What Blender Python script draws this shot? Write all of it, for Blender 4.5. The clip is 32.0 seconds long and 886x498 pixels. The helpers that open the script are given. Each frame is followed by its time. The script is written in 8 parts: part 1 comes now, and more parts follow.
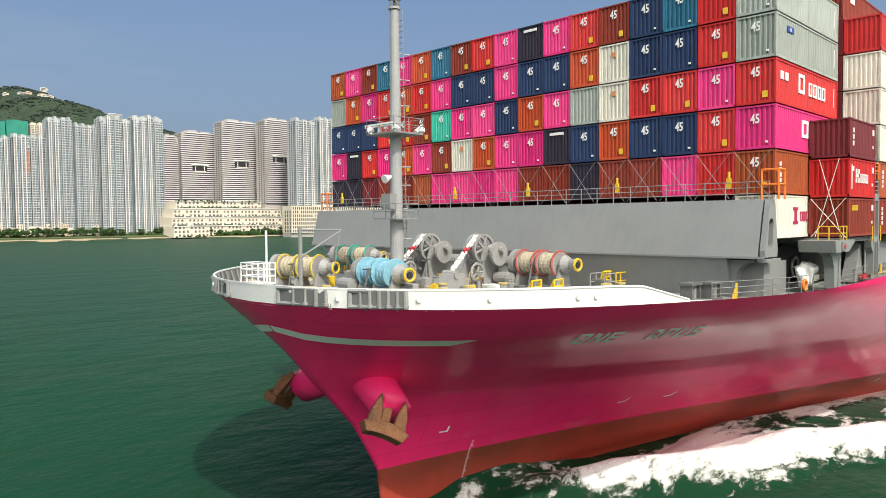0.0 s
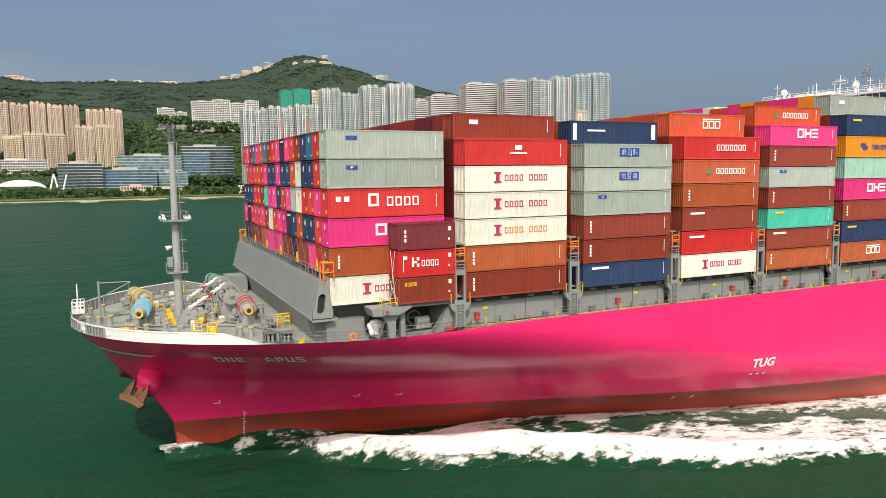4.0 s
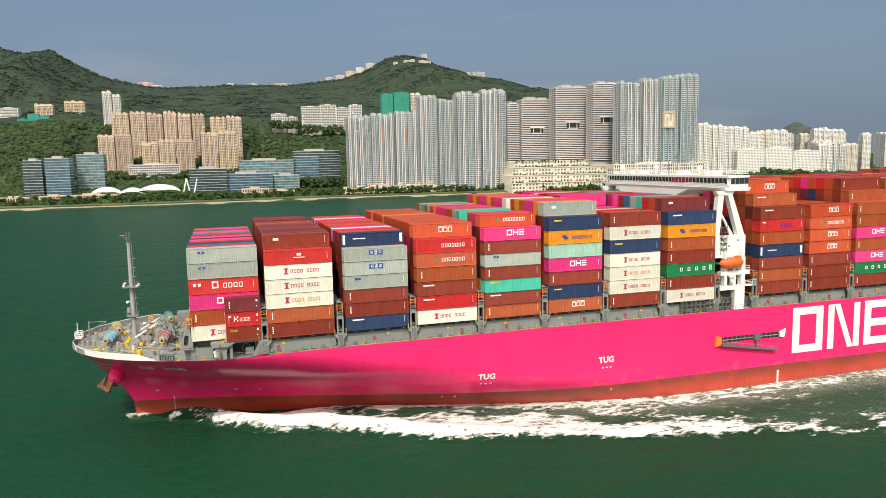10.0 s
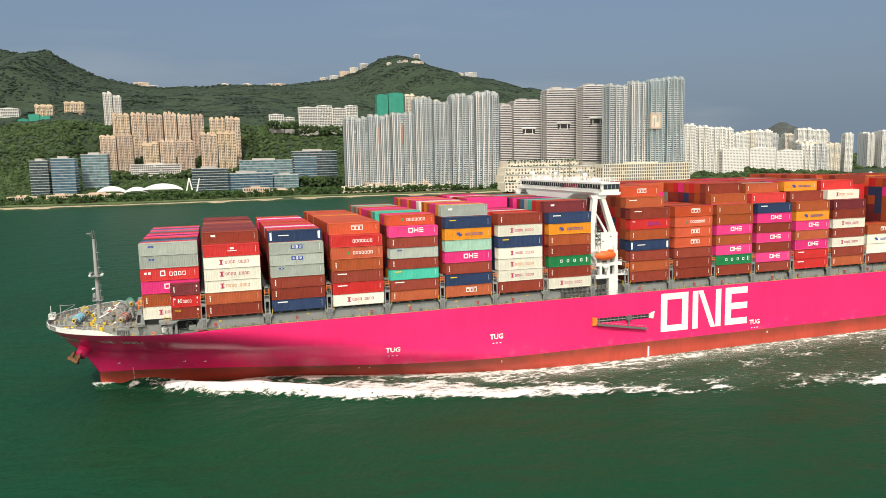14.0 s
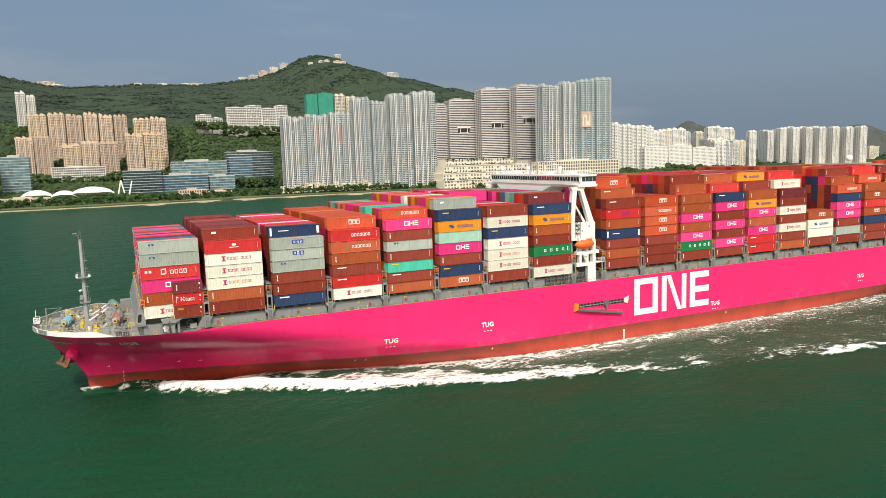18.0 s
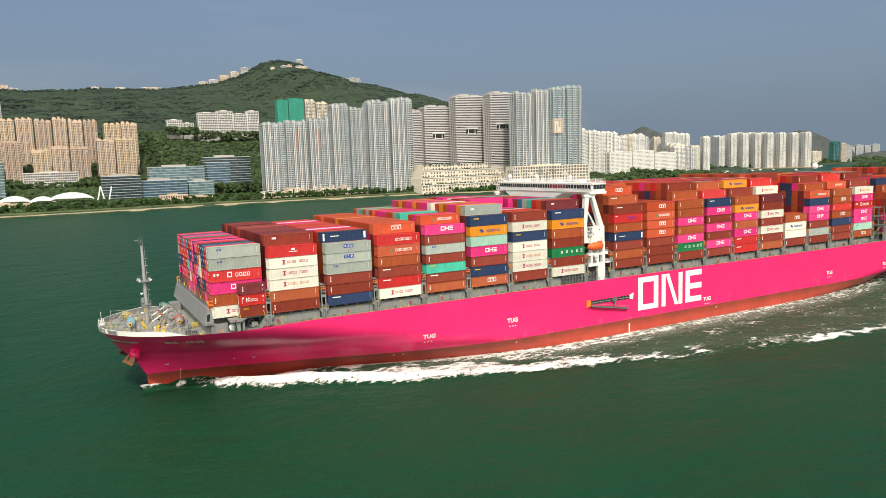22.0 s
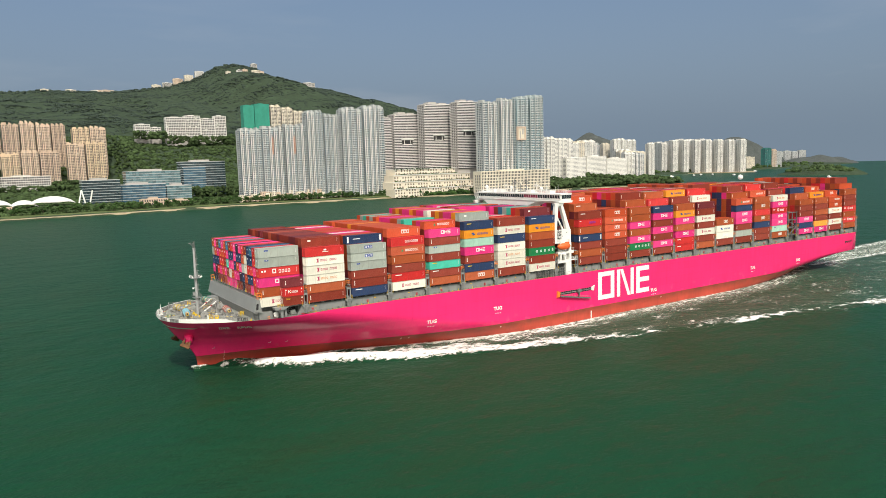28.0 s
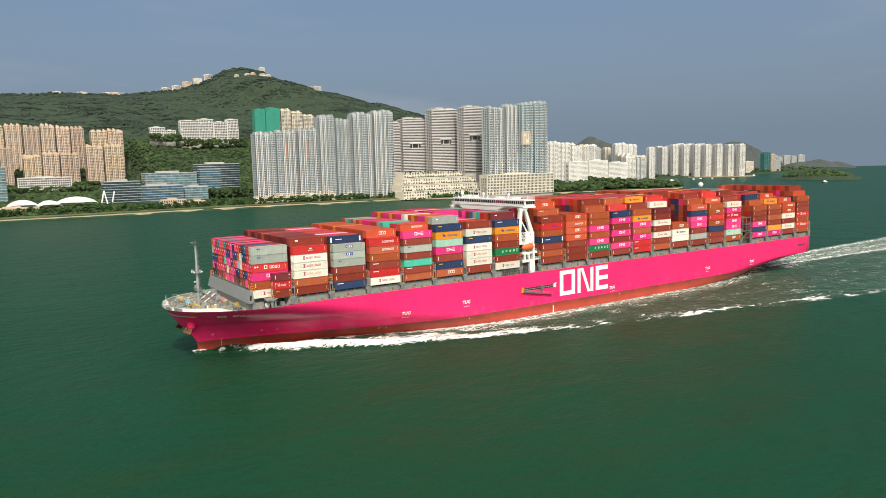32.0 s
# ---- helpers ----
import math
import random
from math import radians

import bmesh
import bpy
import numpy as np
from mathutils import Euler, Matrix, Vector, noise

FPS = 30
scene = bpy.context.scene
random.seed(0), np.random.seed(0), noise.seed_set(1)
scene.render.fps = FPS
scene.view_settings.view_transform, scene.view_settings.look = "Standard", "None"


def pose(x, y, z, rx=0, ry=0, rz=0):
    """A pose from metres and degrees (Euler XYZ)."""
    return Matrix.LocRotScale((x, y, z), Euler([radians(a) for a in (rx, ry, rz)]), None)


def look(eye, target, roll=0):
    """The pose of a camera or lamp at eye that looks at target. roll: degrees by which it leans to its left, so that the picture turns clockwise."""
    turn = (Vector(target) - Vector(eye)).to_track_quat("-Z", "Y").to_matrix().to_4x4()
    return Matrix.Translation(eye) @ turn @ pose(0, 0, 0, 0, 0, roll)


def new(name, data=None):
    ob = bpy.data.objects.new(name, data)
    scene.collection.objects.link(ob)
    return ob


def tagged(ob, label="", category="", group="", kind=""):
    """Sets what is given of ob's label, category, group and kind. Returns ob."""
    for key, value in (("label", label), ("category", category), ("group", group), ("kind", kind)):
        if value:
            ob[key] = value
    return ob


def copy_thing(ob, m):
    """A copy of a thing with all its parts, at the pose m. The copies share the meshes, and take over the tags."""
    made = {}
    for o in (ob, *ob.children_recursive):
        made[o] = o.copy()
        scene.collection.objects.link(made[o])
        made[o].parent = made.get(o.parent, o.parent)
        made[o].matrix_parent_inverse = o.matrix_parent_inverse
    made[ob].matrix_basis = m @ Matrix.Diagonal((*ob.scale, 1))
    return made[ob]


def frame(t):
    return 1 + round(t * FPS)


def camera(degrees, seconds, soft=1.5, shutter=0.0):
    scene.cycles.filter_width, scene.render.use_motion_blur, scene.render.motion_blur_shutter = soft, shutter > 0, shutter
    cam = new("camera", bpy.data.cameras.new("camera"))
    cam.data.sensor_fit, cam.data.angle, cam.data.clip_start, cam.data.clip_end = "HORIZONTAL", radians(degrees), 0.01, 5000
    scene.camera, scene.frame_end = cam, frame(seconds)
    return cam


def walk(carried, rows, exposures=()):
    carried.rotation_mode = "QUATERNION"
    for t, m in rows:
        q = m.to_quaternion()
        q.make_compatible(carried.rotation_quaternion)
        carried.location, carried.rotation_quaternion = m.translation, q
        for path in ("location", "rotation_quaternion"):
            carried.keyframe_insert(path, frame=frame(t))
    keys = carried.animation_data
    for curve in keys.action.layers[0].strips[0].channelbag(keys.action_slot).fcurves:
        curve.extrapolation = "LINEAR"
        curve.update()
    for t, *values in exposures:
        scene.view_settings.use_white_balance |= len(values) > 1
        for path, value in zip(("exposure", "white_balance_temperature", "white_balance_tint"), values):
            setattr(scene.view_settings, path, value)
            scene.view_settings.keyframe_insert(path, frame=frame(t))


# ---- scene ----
from mathutils.bvhtree import BVHTree

# The ship heads along -X at SPEED; ship space has x aft from the bow, y to starboard, z up from the water.
SPEED = 6.487
cam = camera(63.73, 32.0, soft=0.86)
ROWS = [
    (0.0, 4.77, -38.82, 22.13, -45.27, -2.33, 0.54),
    (0.5, 8.13, -44.70, 22.29, -39.27, -2.30, 0.71),
    (1.0, 11.87, -50.70, 22.48, -35.37, -2.17, 0.60),
    (1.5, 15.80, -56.82, 23.61, -34.31, -2.16, 0.65),
    (2.0, 19.61, -63.11, 25.29, -33.77, -2.14, 0.58),
    (2.5, 23.15, -69.44, 27.28, -32.47, -2.13, 0.52),
    (3.0, 26.29, -75.70, 29.37, -30.47, -3.08, 0.47),
    (3.5, 29.09, -81.59, 31.36, -27.73, -5.04, 0.46),
    (5.5, 38.27, -104.86, 39.30, -20.09, -7.15, 0.80),
    (6.0, 40.44, -110.44, 41.01, -19.35, -7.14, 0.84),
    (6.5, 42.57, -115.96, 42.52, -18.92, -7.15, 0.86),
    (7.0, 44.59, -121.27, 43.92, -18.56, -7.12, 0.95),
    (7.5, 46.66, -126.72, 45.27, -18.24, -7.10, 1.01),
    (8.0, 48.70, -132.26, 46.58, -17.89, -7.06, 1.05),
    (8.5, 50.76, -137.76, 47.92, -17.56, -7.03, 1.07),
    (9.0, 52.68, -143.38, 49.15, -17.37, -6.97, 1.06),
    (9.5, 54.69, -148.89, 50.36, -17.28, -6.93, 1.10),
    (10.0, 56.73, -154.34, 51.57, -17.22, -6.91, 1.16),
    (10.5, 58.75, -159.88, 52.71, -17.18, -6.89, 1.24),
    (11.0, 60.74, -165.36, 53.30, -17.16, -6.90, 1.27),
    (11.5, 62.73, -170.80, 53.54, -17.14, -6.96, 1.35),
    (12.0, 64.72, -175.90, 53.62, -17.16, -7.02, 1.34),
    (12.5, 66.19, -180.11, 53.71, -17.18, -7.01, 1.31),
    (13.0, 66.84, -183.40, 53.74, -17.32, -7.02, 1.26),
    (13.5, 66.76, -185.82, 53.85, -17.60, -7.02, 1.23),
    (14.0, 66.00, -187.58, 53.83, -17.92, -7.04, 1.17),
    (14.5, 64.63, -188.59, 53.65, -18.86, -7.06, 1.14),
    (15.0, 62.70, -189.12, 53.49, -20.10, -7.10, 1.14),
    (15.5, 60.32, -189.31, 53.33, -20.54, -7.14, 1.18),
    (17.5, 49.23, -186.23, 52.89, -24.15, -7.28, 1.73),
    (18.0, 46.04, -185.40, 52.93, -24.90, -7.20, 1.76),
    (18.5, 42.86, -184.98, 52.88, -26.09, -7.16, 1.76),
    (19.0, 39.67, -185.04, 52.87, -27.01, -7.10, 1.78),
    (19.5, 36.45, -185.43, 52.89, -27.34, -7.04, 1.79),
    (20.0, 33.28, -186.05, 52.97, -27.33, -6.99, 1.82),
    (20.5, 29.82, -187.02, 53.32, -27.45, -6.97, 1.82),
    (21.0, 26.40, -188.15, 53.91, -27.71, -6.96, 1.83),
    (21.5, 23.11, -189.36, 54.59, -28.43, -6.97, 1.80),
    (22.0, 19.80, -190.60, 55.20, -28.82, -6.96, 1.82),
    (22.5, 16.61, -191.91, 55.88, -29.58, -6.97, 1.78),
    (23.0, 13.17, -193.43, 56.59, -31.39, -7.01, 1.80),
    (23.5, 9.71, -194.94, 57.27, -32.15, -7.02, 1.82),
    (24.0, 6.35, -196.57, 57.95, -32.87, -7.04, 1.82),
    (24.5, 3.04, -198.17, 58.55, -33.28, -6.99, 1.81),
    (25.0, -0.25, -199.75, 58.83, -33.27, -6.95, 1.80),
    (25.5, -3.41, -201.52, 58.80, -33.46, -6.91, 1.78),
    (27.5, -13.36, -211.71, 59.03, -33.48, -6.81, 1.68),
    (28.0, -14.77, -215.25, 59.43, -33.50, -6.82, 1.66),
    (28.5, -16.02, -218.74, 59.75, -33.57, -6.81, 1.58),
    (29.0, -16.99, -222.24, 60.03, -33.63, -6.76, 1.51),
    (29.5, -17.73, -225.86, 60.32, -33.67, -6.74, 1.47),
    (30.0, -18.53, -229.62, 60.58, -33.71, -6.71, 1.45),
    (30.5, -19.57, -233.58, 60.82, -33.75, -6.67, 1.42),
    (31.0, -20.61, -237.53, 61.04, -33.71, -6.66, 1.41),
    (31.5, -21.68, -241.26, 61.34, -33.56, -6.64, 1.37),
    (32.0, -22.59, -244.97, 61.78, -33.43, -6.64, 1.37),
]


def ship_pose(t):
    return pose(-SPEED * t, 0, 0)


walk(cam, [(t, ship_pose(t) @ pose(x, y, z, 90 + pitch, roll, yaw)) for t, x, y, z, yaw, pitch, roll in ROWS],
     exposures=[(0.0, 0.46, 6450, 9), (2.2, 0.46, 6450, 9), (3.0, 0.24, 6500, 9), (6.0, 0.23, 6700, 8), (14.0, 0.22, 6750, 8), (25.0, 0.22, 6700, 8), (32.0, 0.22, 6650, 8)])

# ---- light ----
SUN_EL, SUN_AZ = 46.0, 200.5   # degrees; azimuth from +Y turning towards +X
sun_dir = Vector((math.sin(radians(SUN_AZ)) * math.cos(radians(SUN_EL)), math.cos(radians(SUN_AZ)) * math.cos(radians(SUN_EL)), math.sin(radians(SUN_EL))))
world = bpy.data.worlds.new("sky")
scene.world = world
world.use_nodes = True
wn = world.node_tree
sky = wn.nodes.new("ShaderNodeTexSky")
sky.sky_type, sky.sun_disc = "NISHITA", False
sky.sun_elevation, sky.sun_rotation = radians(SUN_EL), radians(SUN_AZ)
sky.air_density, sky.dust_density, sky.ozone_density = 1.0, 8.0, 1.5
wn.nodes["Background"].inputs["Strength"].default_value = 0.09
veil = wn.nodes.new("ShaderNodeMixRGB")   # summer haze over the clear sky, paler towards the horizon
veil.inputs["Fac"].default_value = 0.5
sky_dir = wn.nodes.new("ShaderNodeTexCoord")
sky_up = wn.nodes.new("ShaderNodeSeparateXYZ")
haze = wn.nodes.new("ShaderNodeValToRGB")
haze.color_ramp.elements[0].position, haze.color_ramp.elements[0].color = 0.0, (3.6, 4.8, 6.3, 1)
haze.color_ramp.elements[1].position, haze.color_ramp.elements[1].color = 0.34, (1.7, 3.0, 5.5, 1)
wn.links.new(sky_dir.outputs["Generated"], sky_up.inputs["Vector"])
wn.links.new(sky_up.outputs["Z"], haze.inputs["Fac"])
sunward = wn.nodes.new("ShaderNodeVectorMath")   # hazy air scatters more light from around the sun
sunward.operation = "DOT_PRODUCT"
sunward.inputs[1].default_value = sun_dir
wn.links.new(sky_dir.outputs["Generated"], sunward.inputs[0])
glow = wn.nodes.new("ShaderNodeMapRange")
glow.interpolation_type = "SMOOTHSTEP"
glow.inputs["From Min"].default_value, glow.inputs["From Max"].default_value = -0.25, 1.1
wn.links.new(sunward.outputs["Value"], glow.inputs["Value"])
bright = wn.nodes.new("ShaderNodeMixRGB")
bright.inputs["Color2"].default_value = (24, 23.2, 21.5, 1)
wn.links.new(glow.outputs["Result"], bright.inputs["Fac"])
wn.links.new(haze.outputs["Color"], bright.inputs["Color1"])
wn.links.new(bright.outputs["Color"], veil.inputs["Color2"])
wn.links.new(sky.outputs["Color"], veil.inputs["Color1"])
cloud_map, cloud, cloud_cover, cloud_low, cloud_mul, cloud_mix = (wn.nodes.new("ShaderNode" + k) for k in ("Mapping", "TexNoise", "MapRange", "MapRange", "Math", "MixRGB"))
cloud_map.inputs["Scale"].default_value = (1.2, 1.2, 7.0)
cloud.inputs["Scale"].default_value, cloud.inputs["Detail"].default_value = 1.6, 6
cloud_cover.inputs["From Min"].default_value, cloud_cover.inputs["From Max"].default_value, cloud_cover.inputs["To Max"].default_value = 0.5, 0.72, 0.42
cloud_low.inputs["From Min"].default_value, cloud_low.inputs["From Max"].default_value = 0.3, 0.08   # thin out with height
cloud_mul.operation = "MULTIPLY"
cloud_mix.inputs["Color2"].default_value = (4.6, 4.9, 5.4, 1)
wn.links.new(sky_dir.outputs["Generated"], cloud_map.inputs["Vector"])
wn.links.new(cloud_map.outputs["Vector"], cloud.inputs["Vector"])
wn.links.new(cloud.outputs["Fac"], cloud_cover.inputs["Value"])
wn.links.new(sky_up.outputs["Z"], cloud_low.inputs["Value"])
wn.links.new(cloud_cover.outputs["Result"], cloud_mul.inputs[0])
wn.links.new(cloud_low.outputs["Result"], cloud_mul.inputs[1])
wn.links.new(cloud_mul.outputs[0], cloud_mix.inputs["Fac"])
wn.links.new(veil.outputs["Color"], cloud_mix.inputs["Color1"])
wn.links.new(cloud_mix.outputs["Color"], wn.nodes["Background"].inputs["Color"])
sun_data = bpy.data.lights.new("sun", "SUN")
sun_data.energy, sun_data.angle, sun_data.color = 2.25, radians(0.6), (1.0, 0.95, 0.86)
sun = new("sun", sun_data)
sun.matrix_world = look((0, 0, 300), Vector((0, 0, 300)) - sun_dir)

# ---- materials ----
MATS = {}


def paint(name, color, rough=0.5, metal=0.0, grain=0.12, scale=0.6, streak=0.0, bump=0.0, island=0.0, spec=0.5, rand=0.0):
    """A painted or plain surface with two scales of variation; streak adds runs of dirt down the sides."""
    if name in MATS:
        return MATS[name]
    m = bpy.data.materials.new(name)
    m.use_nodes = True
    nt = m.node_tree
    n, l = nt.nodes, nt.links
    b = n["Principled BSDF"]
    b.inputs["Metallic"].default_value = metal
    b.inputs["Specular IOR Level"].default_value = spec
    geo = n.new("ShaderNodeTexCoord")
    n1 = n.new("ShaderNodeTexNoise")
    n1.inputs["Scale"].default_value, n1.inputs["Detail"].default_value = scale, 6
    n2 = n.new("ShaderNodeTexNoise")
    n2.inputs["Scale"].default_value, n2.inputs["Detail"].default_value = scale * 9, 3
    mp = n.new("ShaderNodeMapping")
    mp.inputs["Scale"].default_value = (1, 1, 0.12 if streak else 1)
    l.new(geo.outputs["Object"], mp.inputs["Vector"])
    l.new(geo.outputs["Object"], n1.inputs["Vector"])
    l.new(mp.outputs["Vector"], n2.inputs["Vector"])
    add = n.new("ShaderNodeMath")
    add.operation = "ADD"
    l.new(n1.outputs["Fac"], add.inputs[0])
    l.new(n2.outputs["Fac"], add.inputs[1])
    mr = n.new("ShaderNodeMapRange")
    mr.inputs["From Min"].default_value, mr.inputs["From Max"].default_value = 0.6, 1.4
    mr.inputs["To Min"].default_value, mr.inputs["To Max"].default_value = 1 - grain, 1 + grain
    l.new(add.outputs[0], mr.inputs["Value"])
    hsv = n.new("ShaderNodeHueSaturation")
    hsv.inputs["Color"].default_value = (*color, 1)
    last = mr.outputs["Result"]
    if island:
        info = n.new("ShaderNodeNewGeometry")
        m3 = n.new("ShaderNodeMapRange")
        m3.inputs["To Min"].default_value, m3.inputs["To Max"].default_value = 1 - island, 1 + island
        l.new(info.outputs["Random Per Island"], m3.inputs["Value"])
        mul = n.new("ShaderNodeMath")
        mul.operation = "MULTIPLY"
        l.new(last, mul.inputs[0])
        l.new(m3.outputs["Result"], mul.inputs[1])
        last = mul.outputs[0]
    if rand:
        who = n.new("ShaderNodeObjectInfo")
        m4 = n.new("ShaderNodeMapRange")
        m4.inputs["To Min"].default_value, m4.inputs["To Max"].default_value = 1 - rand, 1 + rand
        l.new(who.outputs["Random"], m4.inputs["Value"])
        mul = n.new("ShaderNodeMath")
        mul.operation = "MULTIPLY"
        l.new(last, mul.inputs[0])
        l.new(m4.outputs["Result"], mul.inputs[1])
        last = mul.outputs[0]
        fade = n.new("ShaderNodeMapRange")
        fade.inputs["To Min"].default_value, fade.inputs["To Max"].default_value = 1.0, 1 - rand * 0.35
        l.new(who.outputs["Random"], fade.inputs["Value"])
        l.new(fade.outputs["Result"], hsv.inputs["Saturation"])
    l.new(last, hsv.inputs["Value"])
    col = hsv.outputs["Color"]
    if streak:
        dirt = n.new("ShaderNodeMixRGB")
        dirt.inputs["Color2"].default_value = (0.09, 0.055, 0.035, 1)
        ramp = n.new("ShaderNodeMapRange")
        ramp.inputs["From Min"].default_value, ramp.inputs["From Max"].default_value = 0.55, 0.8
        ramp.inputs["To Min"].default_value, ramp.inputs["To Max"].default_value = 0.0, streak
        l.new(n2.outputs["Fac"], ramp.inputs["Value"])
        l.new(ramp.outputs["Result"], dirt.inputs["Fac"])
        l.new(col, dirt.inputs["Color1"])
        col = dirt.outputs["Color"]
    l.new(col, b.inputs["Base Color"])
    r2 = n.new("ShaderNodeMapRange")
    r2.inputs["To Min"].default_value, r2.inputs["To Max"].default_value = max(rough - 0.1, 0.03), min(rough + 0.12, 1)
    l.new(n2.outputs["Fac"], r2.inputs["Value"])
    l.new(r2.outputs["Result"], b.inputs["Roughness"])
    if bump:
        bp = n.new("ShaderNodeBump")
        bp.inputs["Strength"].default_value, bp.inputs["Distance"].default_value = 1.0, bump
        l.new(n2.outputs["Fac"], bp.inputs["Height"])
        l.new(bp.outputs["Normal"], b.inputs["Normal"])
    MATS[name] = m
    return m


def water_mat():
    m = bpy.data.materials.new("sea_water")
    m.use_nodes = True
    nt = m.node_tree
    n, l = nt.nodes, nt.links
    b = n["Principled BSDF"]
    b.inputs["Roughness"].default_value = 0.34
    b.inputs["IOR"].default_value = 1.2
    b.inputs["Specular IOR Level"].default_value = 0.08
    tc = n.new("ShaderNodeTexCoord")
    heights = []
    for sc, sy, dist in ((0.035, 1.6, 0.55), (0.16, 1.5, 0.22), (0.7, 1.3, 0.07)):
        mp = n.new("ShaderNodeMapping")
        mp.inputs["Scale"].default_value = (1, sy, 1)
        mp.inputs["Rotation"].default_value = (0, 0, 0.5)
        tx = n.new("ShaderNodeTexNoise")
        tx.inputs["Scale"].default_value, tx.inputs["Detail"].default_value = sc, 5
        l.new(tc.outputs["Object"], mp.inputs["Vector"])
        l.new(mp.outputs["Vector"], tx.inputs["Vector"])
        heights.append((tx, dist))
    prev = None
    for tx, dist in heights:
        bp = n.new("ShaderNodeBump")
        bp.inputs["Strength"].default_value, bp.inputs["Distance"].default_value = 0.8, dist * 3.4
        l.new(tx.outputs["Fac"], bp.inputs["Height"])
        if prev:
            l.new(prev.outputs["Normal"], bp.inputs["Normal"])
        prev = bp
    l.new(prev.outputs["Normal"], b.inputs["Normal"])
    big = n.new("ShaderNodeTexNoise")
    big.inputs["Scale"].default_value, big.inputs["Detail"].default_value = 0.012, 4
    l.new(tc.outputs["Object"], big.inputs["Vector"])
    mix = n.new("ShaderNodeMixRGB")
    mix.inputs["Color1"].default_value = (0.0085, 0.043, 0.021, 1)
    mix.inputs["Color2"].default_value = (0.0085, 0.055, 0.028, 1)
    l.new(big.outputs["Fac"], mix.inputs["Fac"])
    silt = n.new("ShaderNodeTexNoise")   # brownish drifts of silt
    silt.inputs["Scale"].default_value, silt.inputs["Detail"].default_value = 0.045, 7
    silt_map = n.new("ShaderNodeMapping")
    silt_map.inputs["Scale"].default_value = (0.5, 1.6, 1)
    l.new(tc.outputs["Object"], silt_map.inputs["Vector"])
    l.new(silt_map.outputs["Vector"], silt.inputs["Vector"])
    cover = n.new("ShaderNodeMapRange")
    cover.inputs["From Min"].default_value, cover.inputs["From Max"].default_value = 0.42, 0.75
    cover.inputs["To Max"].default_value = 0.6
    l.new(silt.outputs["Fac"], cover.inputs["Value"])
    mud = n.new("ShaderNodeMixRGB")
    mud.inputs["Color2"].default_value = (0.016, 0.044, 0.019, 1)
    l.new(cover.outputs["Result"], mud.inputs["Fac"])
    l.new(mix.outputs["Color"], mud.inputs["Color1"])
    l.new(mud.outputs["Color"], b.inputs["Base Color"])
    return m


PINK = paint("magenta_hull_paint", (0.87, 0.030, 0.168), 0.20, grain=0.09, scale=0.08, streak=0.10, spec=0.22)
hn, hl = PINK.node_tree.nodes, PINK.node_tree.links   # plate seams, and pale scuffs low on the side
seam_at, seam_xyz, seam_uv, seam, seam_mix, scuff, scuff_z, scuff_on, scuff_mul, scuff_mix = (hn.new("ShaderNode" + k) for k in (
    "TexCoord", "SeparateXYZ", "CombineXYZ", "TexBrick", "MixRGB", "TexNoise", "MapRange", "MapRange", "Math", "MixRGB"))
seam.inputs["Scale"].default_value, seam.inputs["Brick Width"].default_value, seam.inputs["Row Height"].default_value = 1.0, 11.5, 2.7
seam.inputs["Mortar Size"].default_value, seam.inputs["Mortar Smooth"].default_value = 0.05, 0.6
seam.inputs["Color1"].default_value, seam.inputs["Color2"].default_value, seam.inputs["Mortar"].default_value = (1, 1, 1, 1), (0.95, 0.95, 0.95, 1), (0.86, 0.86, 0.86, 1)
seam_mix.blend_type, seam_mix.inputs["Fac"].default_value = "MULTIPLY", 1.0
scuff.inputs["Scale"].default_value, scuff.inputs["Detail"].default_value = 0.35, 8
scuff_z.inputs["From Min"].default_value, scuff_z.inputs["From Max"].default_value = 8.5, 4.5
scuff_on.inputs["From Min"].default_value, scuff_on.inputs["From Max"].default_value, scuff_on.inputs["To Max"].default_value = 0.56, 0.78, 0.55
scuff_mul.operation = "MULTIPLY"
scuff_mix.inputs["Color2"].default_value = (0.62, 0.16, 0.22, 1)
hl.new(seam_at.outputs["Object"], seam_xyz.inputs["Vector"])
hl.new(seam_xyz.outputs["X"], seam_uv.inputs["X"])
hl.new(seam_xyz.outputs["Z"], seam_uv.inputs["Y"])
hl.new(seam_uv.outputs["Vector"], seam.inputs["Vector"])
hull_in = hn["Principled BSDF"].inputs["Base Color"]
hl.new(hull_in.links[0].from_socket, seam_mix.inputs["Color1"])
hl.new(seam.outputs["Color"], seam_mix.inputs["Color2"])
hl.new(seam_at.outputs["Object"], scuff.inputs["Vector"])
hl.new(seam_xyz.outputs["Z"], scuff_z.inputs["Value"])
hl.new(scuff.outputs["Fac"], scuff_on.inputs["Value"])
hl.new(scuff_z.outputs["Result"], scuff_mul.inputs[0])
hl.new(scuff_on.outputs["Result"], scuff_mul.inputs[1])
hl.new(scuff_mul.outputs[0], scuff_mix.inputs["Fac"])
hl.new(seam_mix.outputs["Color"], scuff_mix.inputs["Color1"])
hl.new(scuff_mix.outputs["Color"], hull_in)
BOOT = paint("red_antifouling", (0.46, 0.058, 0.034), 0.5, grain=0.25, scale=0.12, streak=0.3)
bn, bl = BOOT.node_tree.nodes, BOOT.node_tree.links   # dark weed and soot stain along its upper edge
